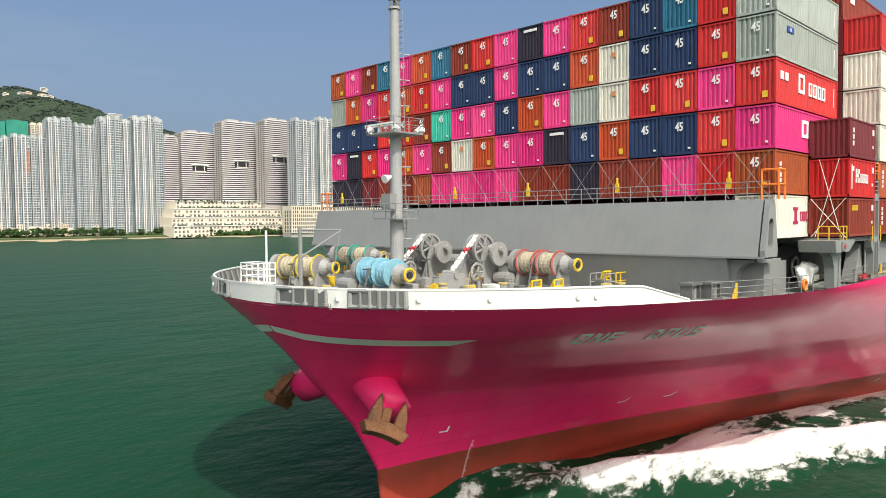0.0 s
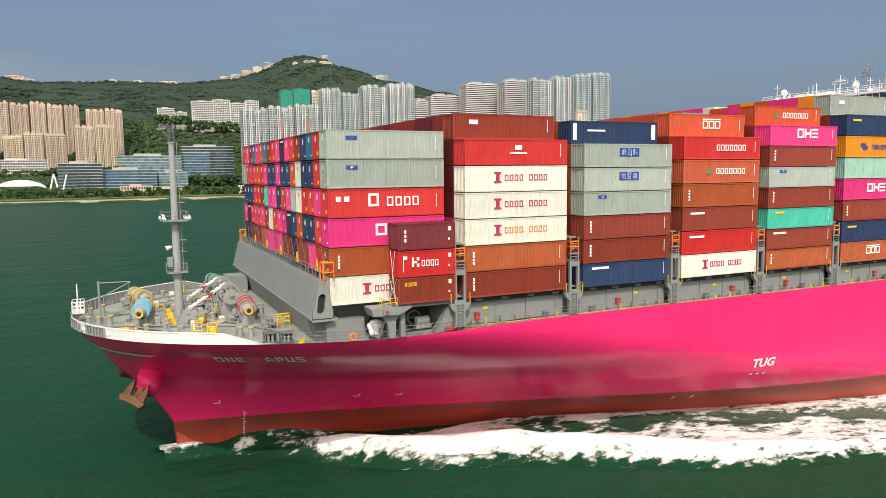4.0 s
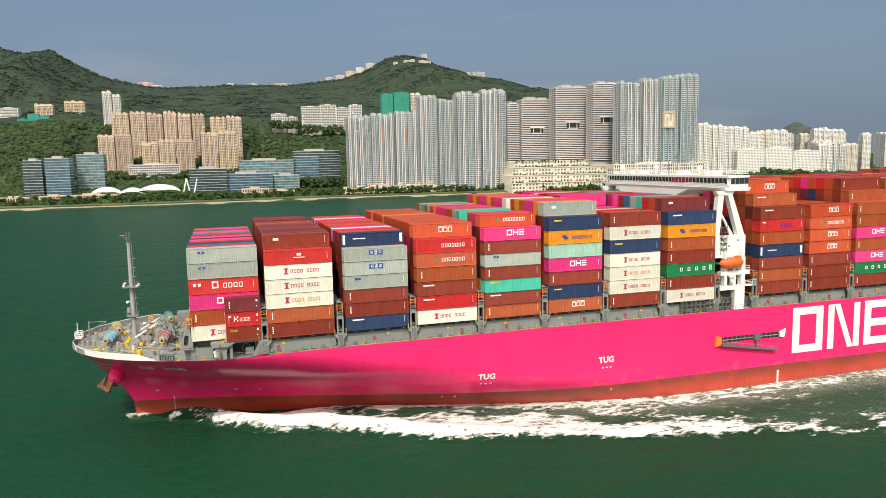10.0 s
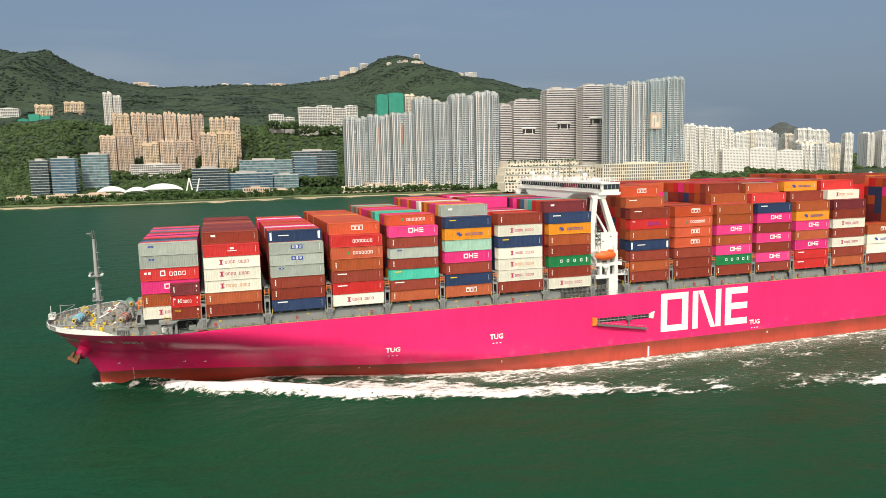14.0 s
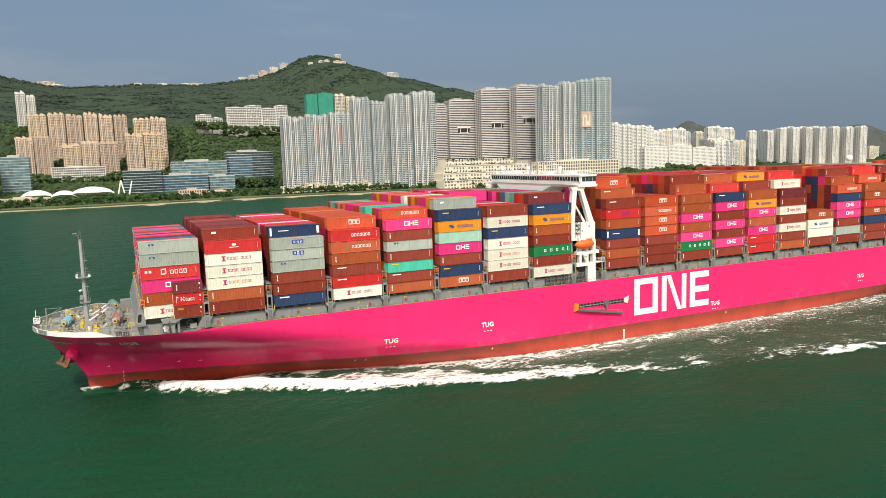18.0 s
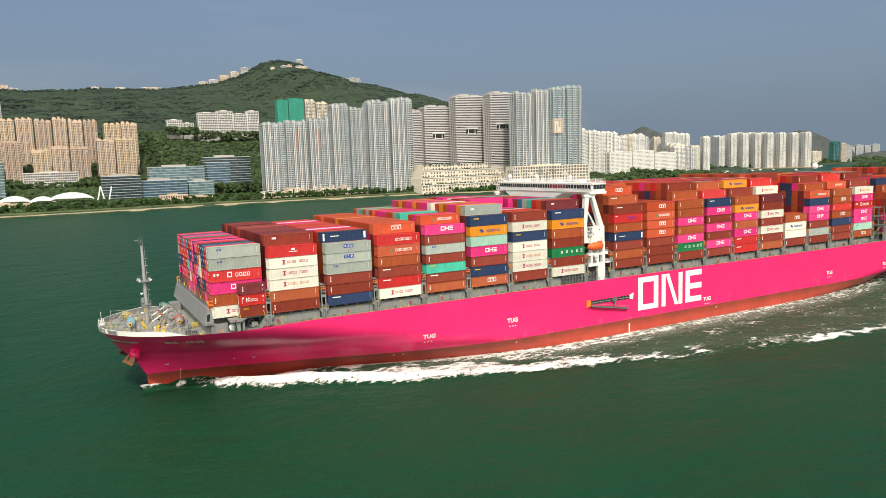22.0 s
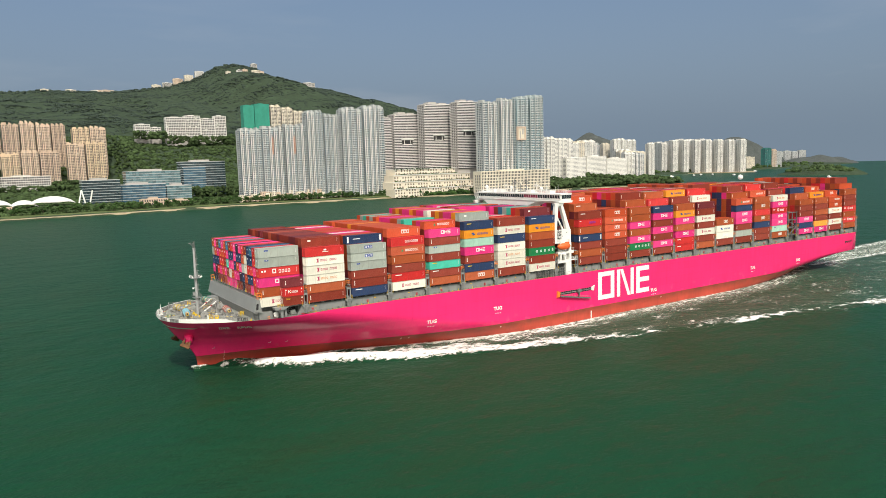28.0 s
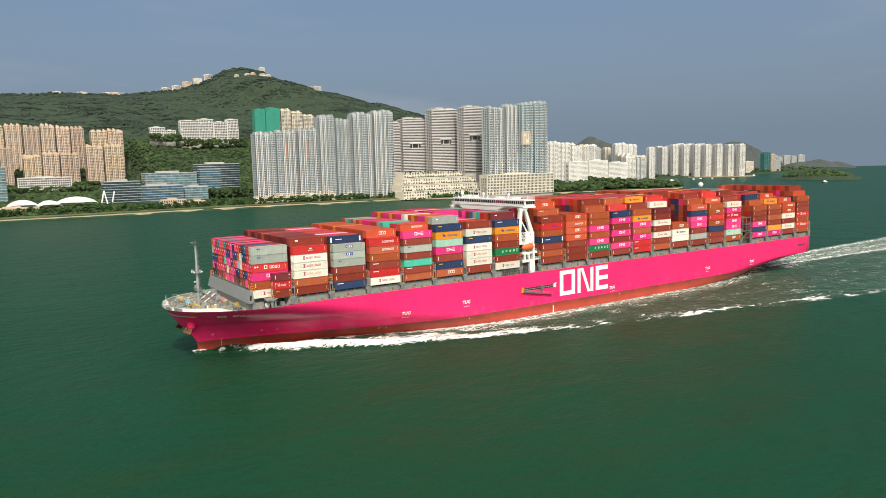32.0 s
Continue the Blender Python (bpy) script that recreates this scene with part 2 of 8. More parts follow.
edge_at, edge_xyz, edge_in, edge_ns, edge_mul, edge_mix = bn.new("ShaderNodeTexCoord"), bn.new("ShaderNodeSeparateXYZ"), bn.new("ShaderNodeMapRange"), bn.new("ShaderNodeTexNoise"), bn.new("ShaderNodeMath"), bn.new("ShaderNodeMixRGB")
edge_in.inputs["From Min"].default_value, edge_in.inputs["From Max"].default_value = 1.6, 3.6
edge_ns.inputs["Scale"].default_value, edge_ns.inputs["Detail"].default_value = 0.25, 6
edge_mul.operation = "MULTIPLY"
edge_mix.inputs["Color2"].default_value = (0.075, 0.035, 0.022, 1)
bl.new(edge_at.outputs["Object"], edge_xyz.inputs["Vector"])
bl.new(edge_at.outputs["Object"], edge_ns.inputs["Vector"])
bl.new(edge_xyz.outputs["Z"], edge_in.inputs["Value"])
bl.new(edge_in.outputs["Result"], edge_mul.inputs[0])
bl.new(edge_ns.outputs["Fac"], edge_mul.inputs[1])
boot_in = bn["Principled BSDF"].inputs["Base Color"]
bl.new(boot_in.links[0].from_socket, edge_mix.inputs["Color1"])
bl.new(edge_mul.outputs[0], edge_mix.inputs["Fac"])
bl.new(edge_mix.outputs["Color"], boot_in)
WHITE = paint("white_ship_paint", (0.80, 0.80, 0.77), 0.4, grain=0.05, scale=0.5)
GREY = paint("grey_deck_paint", (0.235, 0.245, 0.24), 0.55, grain=0.12, scale=0.3, streak=0.12)
DGREY = paint("dark_grey_steel", (0.13, 0.135, 0.13), 0.5, grain=0.15, scale=0.8)
DECK = paint("worn_deck_coating", (0.27, 0.28, 0.25), 0.75, grain=0.35, scale=0.35)
YELLOW = paint("yellow_safety_paint", (0.70, 0.47, 0.02), 0.5, grain=0.1)
ORANGE = paint("orange_paint", (0.85, 0.22, 0.03), 0.45, grain=0.06)
RUST = paint("rusty_anchor_steel", (0.15, 0.066, 0.028), 0.85, grain=0.6, scale=0.8, bump=0.03)
# for black parts, and for shade painted where recesses and gaps would be
BLACK = paint("black_paint_and_shade", (0.02, 0.02, 0.022), 0.7, grain=0.1)
GLASS = paint("dark_window_glass", (0.03, 0.04, 0.05), 0.08, grain=0.2, spec=0.8)
LETTER = paint("white_letter_paint", (0.82, 0.82, 0.80), 0.5, grain=0.06)
SAGE = paint("pale_grey_green_paint", (0.70, 0.74, 0.68), 0.5, grain=0.06)

# container paints by code
CPAL = {
    "R": (0.25, 0.038, 0.021), "B": (0.38, 0.080, 0.023), "r": (0.56, 0.022, 0.022), "m": (0.16, 0.022, 0.028),
    "W": (0.72, 0.70, 0.60), "G": (0.36, 0.40, 0.36), "N": (0.022, 0.045, 0.115), "O": (0.78, 0.29, 0.015),
    "M": (0.72, 0.030, 0.21), "T": (0.05, 0.46, 0.34), "g": (0.01, 0.20, 0.065), "P": (0.36, 0.58, 0.47),
    "K": (0.035, 0.03, 0.05), "C": (0.03, 0.16, 0.26), "H": (0.52, 0.074, 0.022), "h": (0.52, 0.10, 0.042),
}
CNAME = {"R": "brown-red", "B": "rust-orange", "r": "bright red", "m": "maroon", "W": "cream white", "G": "pale grey", "N": "navy blue",
         "O": "orange", "M": "magenta", "T": "teal", "g": "green", "P": "mint green", "K": "blackish blue", "C": "blue", "H": "orange-red", "h": "faded red"}
for k, c in CPAL.items():
    paint("container_" + CNAME[k].replace(" ", "_").replace("-", "_"), c, 0.55, grain=0.15, scale=0.35, streak=0.42, rand=0.14, spec=0.25)
RUSTED = {k: paint("rust_edged_" + CNAME[k].replace(" ", "_"), CPAL[k], 0.6, grain=0.3, scale=1.2, streak=0.8) for k in "WG"}


def cmat(k):
    return MATS["container_" + CNAME[k].replace(" ", "_").replace("-", "_")]


# ---- mesh helpers ----
def box(bm, x0, x1, y0, y1, z0, z1):
    v = [bm.verts.new(p) for p in ((x0, y0, z0), (x1, y0, z0), (x1, y1, z0), (x0, y1, z0), (x0, y0, z1), (x1, y0, z1), (x1, y1, z1), (x0, y1, z1))]
    for f in ((3, 2, 1, 0), (4, 5, 6, 7), (0, 1, 5, 4), (1, 2, 6, 5), (2, 3, 7, 6), (3, 0, 4, 7)):
        bm.faces.new([v[i] for i in f])


def rod(bm, a, b, r, seg=6, r2=None):
    """A round bar from a to b."""
    a, b = Vector(a), Vector(b)
    d = (b - a).normalized()
    u = d.cross(Vector((0, 0, 1)) if abs(d.z) < 0.9 else Vector((1, 0, 0))).normalized()
    w = d.cross(u)
    r2 = r if r2 is None else r2
    ra = [bm.verts.new(a + (u * math.cos(i * math.tau / seg) + w * math.sin(i * math.tau / seg)) * r) for i in range(seg)]
    rb = [bm.verts.new(b + (u * math.cos(i * math.tau / seg) + w * math.sin(i * math.tau / seg)) * r2) for i in range(seg)]
    for i in range(seg):
        j = (i + 1) % seg
        bm.faces.new((ra[j], ra[i], rb[i], rb[j]))
    bm.faces.new(ra)
    bm.faces.new(rb[::-1])


def prism(bm, pts, axis, a, b):
    """A flat outline pts swept along an axis (0, 1 or 2) from a to b."""
    def place(p, s):
        q = list(p)
        q.insert(axis, s)
        return q
    va = [bm.verts.new(place(p, a)) for p in pts]
    vb = [bm.verts.new(place(p, b)) for p in pts]
    n = len(pts)
    for i in range(n):
        bm.faces.new((va[i], va[(i + 1) % n], vb[(i + 1) % n], vb[i]))
    bm.faces.new(va[::-1])
    bm.faces.new(vb)


def to_mesh(bm, name, *mats, smooth=False):
    bmesh.ops.recalc_face_normals(bm, faces=bm.faces[:])
    me = bpy.data.meshes.new(name)
    bm.to_mesh(me)
    bm.free()
    for m in mats:
        me.materials.append(m)
    if smooth:
        for p in me.polygons:
            p.use_smooth = True
    return me


def part(name, bm, material, parent, label="", smooth=False, kind=""):
    ob = new(name, to_mesh(bm, name, material, smooth=smooth) if isinstance(bm, bmesh.types.BMesh) else bm)
    ob.parent = parent
    return tagged(ob, label, kind=kind)


def thing(name, label, category, group="", kind="", m=None):
    ob = new(name)
    ob.empty_display_size = 0.5
    if m is not None:
        ob.matrix_world = m
    return tagged(ob, label, category, group, kind)


AFLOAT = []   # what moves with the ship

# ---- sea and ground ----
bm = bmesh.new()
rings = (0, 300, 900, 2000, 4800)
prev = None
for r in rings[1:]:
    ring = [bm.verts.new((r * math.cos(i * math.tau / 64) + 60, r * math.sin(i * math.tau / 64) + 100, 0)) for i in range(64)]
    if prev is None:
        bm.faces.new(ring)
    else:
        for i in range(64):
            bm.faces.new((prev[i], prev[(i + 1) % 64], ring[(i + 1) % 64], ring[i]))
    prev = ring
water = new("water", to_mesh(bm, "water", water_mat()))
tagged(water, "green harbour water with fine wind ripples", "water", kind="structure")

# ---- hull ----
BOW_X, BEAM, DECK_Z, FC_Z = 26.8, 25.4, 18.0, 17.2
BASE_Z = 20.8


def lerp_table(table, v):
    for (a, *pa), (b, *pb) in zip(table, table[1:]):
        if v <= b:
            s = max(0.0, min(1.0, (v - a) / (b - a)))
            return [p + (q - p) * s for p, q in zip(pa, pb)]
    return list(table[-1][1:])


# height: stem x, x of full beam, power and root of the bow's curve, share of it against a fine S-shaped entrance
BOW = [(-4, 36.8, 165, 2.0, 1.0, 0.0), (0, 37.5, 160, 2.0, 1.0, 0.0), (4.4, 37.0, 138, 2.0, 1.0, 0.35), (8, 34.9, 116, 2.0, 0.95, 0.6),
       (10, 33.1, 108, 2.0, 0.92, 0.76), (12, 31.2, 99, 2.0, 0.76, 0.92), (14, 29.8, 90, 2.0, 0.61, 0.98), (15.2, 28.9, 84, 2.0, 0.525, 1.0), (16.3, 28.0, 78, 2.05, 0.485, 1.0), (17.3, 27.2, 73, 2.1, 0.465, 1.0), (20.5, 26.9, 73, 2.1, 0.465, 1.0)]
# height: x where the run aft begins, end x, exponent
RUN = [(-4, 230, 350, 2.0), (0, 250, 358, 2.2), (4.6, 285, 366, 2.6), (9, 320, 370, 3.2), (13, 345, 371, 5), (20.5, 366, 371, 8)]


def half_breadth(x, z):
    x0, x1, p, q, w = lerp_table(BOW, z)
    s = max(0.0, min(1.0, (x - x0) / (x1 - x0)))
    h = BEAM * (w * (1 - (1 - s) ** p) ** q + (1 - w) * s * s * (3 - 2 * s))
    a, b, e = lerp_table(RUN, z)
    if x > a:
        u = min(1.0, (x - a) / (b - a))
        end = 0.0 if z < 4 else min(0.93, (z - 4) / 5)
        h *= 1 - (1 - end) * u ** e
    return h


def sheer(x):
    """Top of the magenta plating."""
    u = max(0.0, min(1.0, (x - 52) / 22))
    return 17.3 + 0.7 * u * u * (3 - 2 * u)


NX = 120


def hull_x(i, z):
    x0, x1 = lerp_table(BOW, z)[0], lerp_table(RUN, z)[1]
    u = i / NX
    return x0 + (x1 - x0) * (0.45 * u * u + 0.55 * u ** 1.3)


def loft(z0, z1, steps, top=None, low=None, x_end=None, inset=0.0):
    """The plating between two heights on both sides; top(x) and low(x) bend the edges."""
    b = bmesh.new()
    ends = {}
    for side in (-1, 1):
        grid = []
        for k in range(steps + 1):
            row = []
            for i in range(NX + 1):
                x = hull_x(i, z0 + (z1 - z0) * k / steps)
                if x_end and x > x_end:
                    break
                lo, hi = low(x) if low else z0, top(x) if top else z1
                z = lo + (hi - lo) * k / steps
                x = hull_x(i, z)
                row.append(b.verts.new((x, side * max(half_breadth(x, z) - inset, 0), z)))
            grid.append(row)
        for k in range(steps):
            for i in range(min(len(grid[k]), len(grid[k + 1])) - 1):
                b.faces.new((grid[k][i], grid[k][i + 1], grid[k + 1][i + 1], grid[k + 1][i]))
        ends[side] = [r[-1] for r in grid]
    if not x_end:
        for k in range(steps):
            b.faces.new((ends[-1][k], ends[1][k], ends[1][k + 1], ends[-1][k + 1]))
    bmesh.ops.remove_doubles(b, verts=b.verts[:], dist=0.002)
    return b


ship = thing("container_ship", "magenta-hulled container ship under way, loaded with container stacks", "ship")
AFLOAT.append(ship)
hull = part("hull", loft(4.3, 17.6, 44, sheer), PINK, ship, "glossy magenta hull plating", smooth=True)
part("boot_topping", loft(-4.0, 4.3, 14), BOOT, ship, "dull red antifouling band stained by water", smooth=True)


def bulwark_top(x):
    u = max(0.0, min(1.0, (x - 40.2) / 4))
    return sheer(x) + 1.05 - 1.0 * u * u * (3 - 2 * u)


part("bulwark", loft(17.34, 18.5, 3, bulwark_top, lambda x: sheer(x) + 0.004, 45.2), WHITE, ship, "white painted bow bulwark", smooth=True)
part("bulwark_lining", loft(17.34, 18.5, 3, bulwark_top, lambda x: sheer(x) - 0.1, 45.0, inset=0.16), GREY, ship, "grey inner face of the bulwark", smooth=True)
bm = bmesh.new()
for side in (-1, 1):
    pv = None
    for i in range(60):
        x = hull_x(i, 18.5)
        if x > 45:
            break
        z = bulwark_top(x)
        h = half_breadth(x, z)
        cur = [bm.verts.new((x, side * max(h + 0.06, 0), z)), bm.verts.new((x, side * max(h - 0.22, 0), z)), bm.verts.new((x, side * max(h + 0.06, 0), z + 0.09)), bm.verts.new((x, side * max(h - 0.22, 0), z + 0.09))]
        if pv:
            for p, q in ((0, 2), (2, 3), (3, 1), (1, 0)):
                bm.faces.new((pv[p], cur[p], cur[q], pv[q]))
        pv = cur
part("bulwark_cap", bm, WHITE, ship)

# decks
bm = bmesh.new()
xs = [BOW_X + 0.5 + (66 - BOW_X) * (i / 30) ** 1.6 for i in range(31)] + [76, 90, 120, 200, 300, 340, 355, 369.5]
pv = None
for x in xs:
    z = FC_Z + max(0, sheer(x) - 17.3) - 0.05
    h = max(half_breadth(x, z) - 0.14, 0.02)
    cur = [bm.verts.new((x, s * h, z)) for s in (-1, 1)]
    if pv:
        bm.faces.new((pv[0], cur[0], cur[1], pv[1]))
    pv = cur
part("deck", bm, DECK, ship, "worn grey steel deck with green patches")

def hull_point(x, z, off=0.03, side=-1):
    return Vector((x, side * (half_breadth(x, z) + off), z))


_probe = bmesh.new()
for shell in ("hull", "boot_topping"):
    _probe.from_mesh(bpy.data.objects[shell].data)
PLATING = BVHTree.FromBMesh(_probe)
_probe.free()


def on_plate(x, z, off=0.03, side=-1):
    """The nearest spot on the built plating, lifted by off along its normal."""
    p = Vector((x, side * half_breadth(x, z), z))
    spot, nrm = PLATING.find_nearest(p)[:2]
    return spot + (nrm if nrm.y * side > 0 else -nrm) * off


# pale stripe round the bow and the draught marks
for side in (-1, 1):
    bm = bmesh.new()
    pv = None
    for i in range(61):
        u = i / 60
        z = 14.98 + 0.55 * (1 - u) ** 3
        cur = []
        for d in (-0.22, 0.22):
            x0 = lerp_table(BOW, z + d)[0]
            cur.append(bm.verts.new(on_plate(x0 + (34.75 + (0.5 if d > 0 else -0.15) - x0) * u ** 2.2, z + d, 0.05, side)))
        if pv:
            bm.faces.new((pv[0], cur[0], cur[1], pv[1]))
        pv = cur
    part("bow_stripe", bm, SAGE, ship, "pale grey-green stripe round the bow")


def hull_patch(b, x0, x1, z0, z1, off=0.05, lean=0.0, side=-1, n=3):
    """A small painted patch that follows the plating."""
    for i in range(n):
        xa, xb = x0 + (x1 - x0) * i / n, x0 + (x1 - x0) * (i + 1) / n
        b.faces.new([b.verts.new(on_plate(x + lean * (z - z0), z, off, side)) for x, z in ((xa, z0), (xb, z0), (xb, z1), (xa, z1))])


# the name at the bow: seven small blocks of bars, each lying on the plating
for x, kind in ((40.75, 0), (41.68, 1), (42.6, 2), (45.2, 3), (46.15, 5), (47.1, 4), (48.05, 6)):
    z = 14.95
    bm = bmesh.new()
    rows = {0: ((-1, -0.5, -1, 1), (0.5, 1, -1, 1), (-0.5, 0.5, 0.55, 1), (-0.5, 0.5, -1, -0.55)), 1: ((-1, -0.5, -1, 1), (0.5, 1, -1, 1), (-0.5, -0.1, 0.2, 0.8), (-0.2, 0.2, -0.3, 0.3), (0.1, 0.5, -0.8, -0.2)),
            2: ((-1, -0.5, -1, 1), (-0.5, 1, 0.55, 1), (-0.5, 0.8, -0.2, 0.22), (-0.5, 1, -1, -0.55)), 3: ((-1, -0.5, -1, 0.4), (0.5, 1, -1, 0.4), (-0.6, 0.6, 0.4, 1), (-0.5, 0.5, -0.5, -0.15)),
            4: ((-1, -0.5, -1, 1), (0.5, 1, -1, 1), (-0.5, 0.5, -1, -0.55)), 5: ((-1, -0.5, -1, 1), (-0.5, 1, 0.6, 1), (0.5, 1, 0.0, 0.6), (-0.5, 1, -0.3, 0.1)),
            6: ((-1, 1, 0.6, 1), (-1, -0.5, 0.0, 0.6), (-1, 1, -0.2, 0.18), (0.5, 1, -0.6, -0.2), (-1, 1, -1, -0.6))}[kind]
    for u0, u1, v0, v1 in rows:
        for j in range(4):
            za, zc = (v0 + (v1 - v0) * j / 4) * 0.43, (v0 + (v1 - v0) * (j + 1) / 4) * 0.43
            hull_patch(bm, x + u0 * 0.36 - 0.8 * za, x + u1 * 0.36 - 0.8 * za, z + za, z + zc, 0.03, lean=-0.8, n=3)
    part("bow_name_block", bm, LETTER, ship, "pale bars painted on the bow")
for i in range(23):
    bm = bmesh.new()
    z = 0.2 + i * 0.22
    hull_patch(bm, 44.9, 45.05 + (0.16 if i % 5 == 0 else 0), z, z + 0.09, n=1)
    part("draught_mark", bm, LETTER, ship)
for x, z in ((41.5, 6.4), (56.8, 6.75), (61.5, 6.7)):
    bm = bmesh.new()
    hull_patch(bm, x, x + 0.7, z, z + 0.13, n=1)
    hull_patch(bm, x + 0.55, x + 0.7, z + 0.13, z + 0.5, n=1)
    part("thruster_mark", bm, LETTER, ship)

# big white sign amidships: a ring, two posts with a slant, three bars
ZB, ZT = 6.5, 17.05
bm = bmesh.new()
for x0, x1, z0, z1 in ((179.5, 188.2, ZT - 1.75, ZT), (179.5, 188.2, ZB, ZB + 1.75), (179.5, 181.5, ZB + 1.75, ZT - 1.75), (186.2, 188.2, ZB + 1.75, ZT - 1.75)):
    hull_patch(bm, x0, x1, z0, z1, 0.03, n=2)
part("sign_ring", bm, LETTER, ship, "white painted square ring on the side")
bm = bmesh.new()
hull_patch(bm, 189.6, 191.4, ZB, ZT)
hull_patch(bm, 197.2, 199.0, ZB, ZT)
bm.faces.new([bm.verts.new(hull_point(x, z, 0.034)) for x, z in ((191.4, ZT), (193.0, ZT), (197.2, ZB), (195.6, ZB))])
part("sign_post", bm, LETTER, ship, "white painted posts with a slanting bar")
bm = bmesh.new()
for k in range(3):
    z = ZB + k * (ZT - ZB - 1.75) / 2
    hull_patch(bm, 202.45, 207.9, z, z + 1.85)
hull_patch(bm, 200.4, 202.45, ZB, ZT + 0.1)
part("sign_bar", bm, LETTER, ship, "white painted stacked bars")


def lettering(body, size, name="lettering", bold=0.0):
    cu = bpy.data.curves.new(name, "FONT")
    cu.body, cu.size, cu.align_x, cu.align_y = body, size, "CENTER", "CENTER"
    cu.resolution_u = 2
    cu.extrude, cu.offset = 0.004, bold
    ob = bpy.data.objects.new(name, cu)
    scene.collection.objects.link(ob)
    me = bpy.data.meshes.new_from_object(ob.evaluated_get(bpy.context.evaluated_depsgraph_get()))
    bpy.data.objects.remove(ob)
    return me


tug_mesh = lettering("TUG", 1.75, "tug_mark", 0.06)
tug_mesh.materials.append(LETTER)
for x, z, tilt in ((105.0, 9.1, 20), (131.6, 9.9, 4), (210.6, 6.6, 0), (277.4, 8.6, 0), (313.9, 8.6, -2)):
    ob = part("tug_mark", tug_mesh, None, ship, "white letters marking a push point")
    n1, n2 = hull_point(x, z - 0.6), hull_point(x, z + 0.6)
    tilt = math.degrees(math.atan2(n2.y - n1.y, 1.2))
    yaw = math.degrees(math.atan2(half_breadth(x + 1, z) - half_breadth(x - 1, z), 2.0))
    ob.matrix_local = Matrix.Translation(hull_point(x, z, 0.1)) @ pose(0, 0, 0, 90 - tilt, 0, -yaw)
    for dx in (-1.1, -0.15, 0.8):
        bm = bmesh.new()
        hull_patch(bm, x + dx, x + dx + 0.45, z - 1.75, z - 1.5, n=1)
        part("push_line", bm, LETTER, ship)
for x, w, z0, z1 in ((175.5, 0.5, 0.2, 3.0), (98, 0.3, 3.0, 3.5), (100.5, 0.3, 3.0, 3.5), (133, 0.3, 3.0, 3.5), (215, 0.3, 3.0, 3.5)):
    bm = bmesh.new()
    hull_patch(bm, x, x + w, z0, z1, n=1)
    part("load_line_mark", bm, LETTER, ship)
bm = bmesh.new()
for i in range(6):
    hull_patch(bm, 356.5 + i * 1.2, 357.4 + i * 1.2, 13.0 + (i % 2) * 0.4, 14.1, n=1)
part("stern_name_marks", bm, BLACK, ship, "row of dark bars near the stern")

# pilot ladder recess and accommodation ladder
# the plating is not cut; a black patch paints the recess's shade
bm = bmesh.new()
hull_patch(bm, 158.8, 176.4, 10.8, 12.0, 0.02)
part("ladder_recess", bm, BLACK, ship, "flat black patch painting a shaded recess on the hull side")
bm = bmesh.new()
prism(bm, [(159.6, 10.35), (174.6, 7.9), (174.6, 8.35), (159.6, 10.85)], 1, -26.5, -25.6)
lad = part("accommodation_ladder", bm, DGREY, ship, "grey boarding ladder sloping along the side")
for i in range(12):
    f = i / 11
    bm = bmesh.new()
    rod(bm, (159.9 + 14.5 * f, -26.45, 10.75 - 2.45 * f), (159.9 + 14.5 * f, -26.45, 11.35 - 2.45 * f), 0.035, 4)
    part("stanchion", bm, GREY, lad)
bm = bmesh.new()
rod(bm, (159.9, -26.45, 11.35), (174.4, -26.45, 8.9), 0.04, 4)
part("hand_rail", bm, GREY, lad)
for i in range(15):
    bm = bmesh.new()
    box(bm, 159.4 + i * 1.15, 159.52 + i * 1.15, -25.62, -25.42, 10.85, 11.95)
    part("recess_frame", bm, DGREY, lad)
bm = bmesh.new()
box(bm, 158.8, 176.4, -25.7, -25.45, 11.3, 11.45)
part("recess_rail", bm, GREY, lad)
bm = bmesh.new()
prism(bm, [(158.4, 10.2), (159.8, 10.5), (159.8, 12.2), (158.6, 12.5)], 1, -26.0, -25.43)
part("hinge_box", bm, ORANGE, lad, "orange hinge box of the ladder")
bm = bmesh.new()
prism(bm, [(175.6, 10.9), (176.9, 10.6), (177.3, 12.6), (175.8, 12.0)], 1, -25.8, -25.43)
part("davit_box", bm, SAGE, lad, "pale davit box of the ladder")
bm = bmesh.new()
rod(bm, (169.3, -25.9, 9.6), (169.3, -25.9, 12.3), 0.28, 8)
box(bm, 168.5, 170.2, -26.1, -25.43, 10.9, 12.0)
part("winch_box", bm, DGREY, lad)

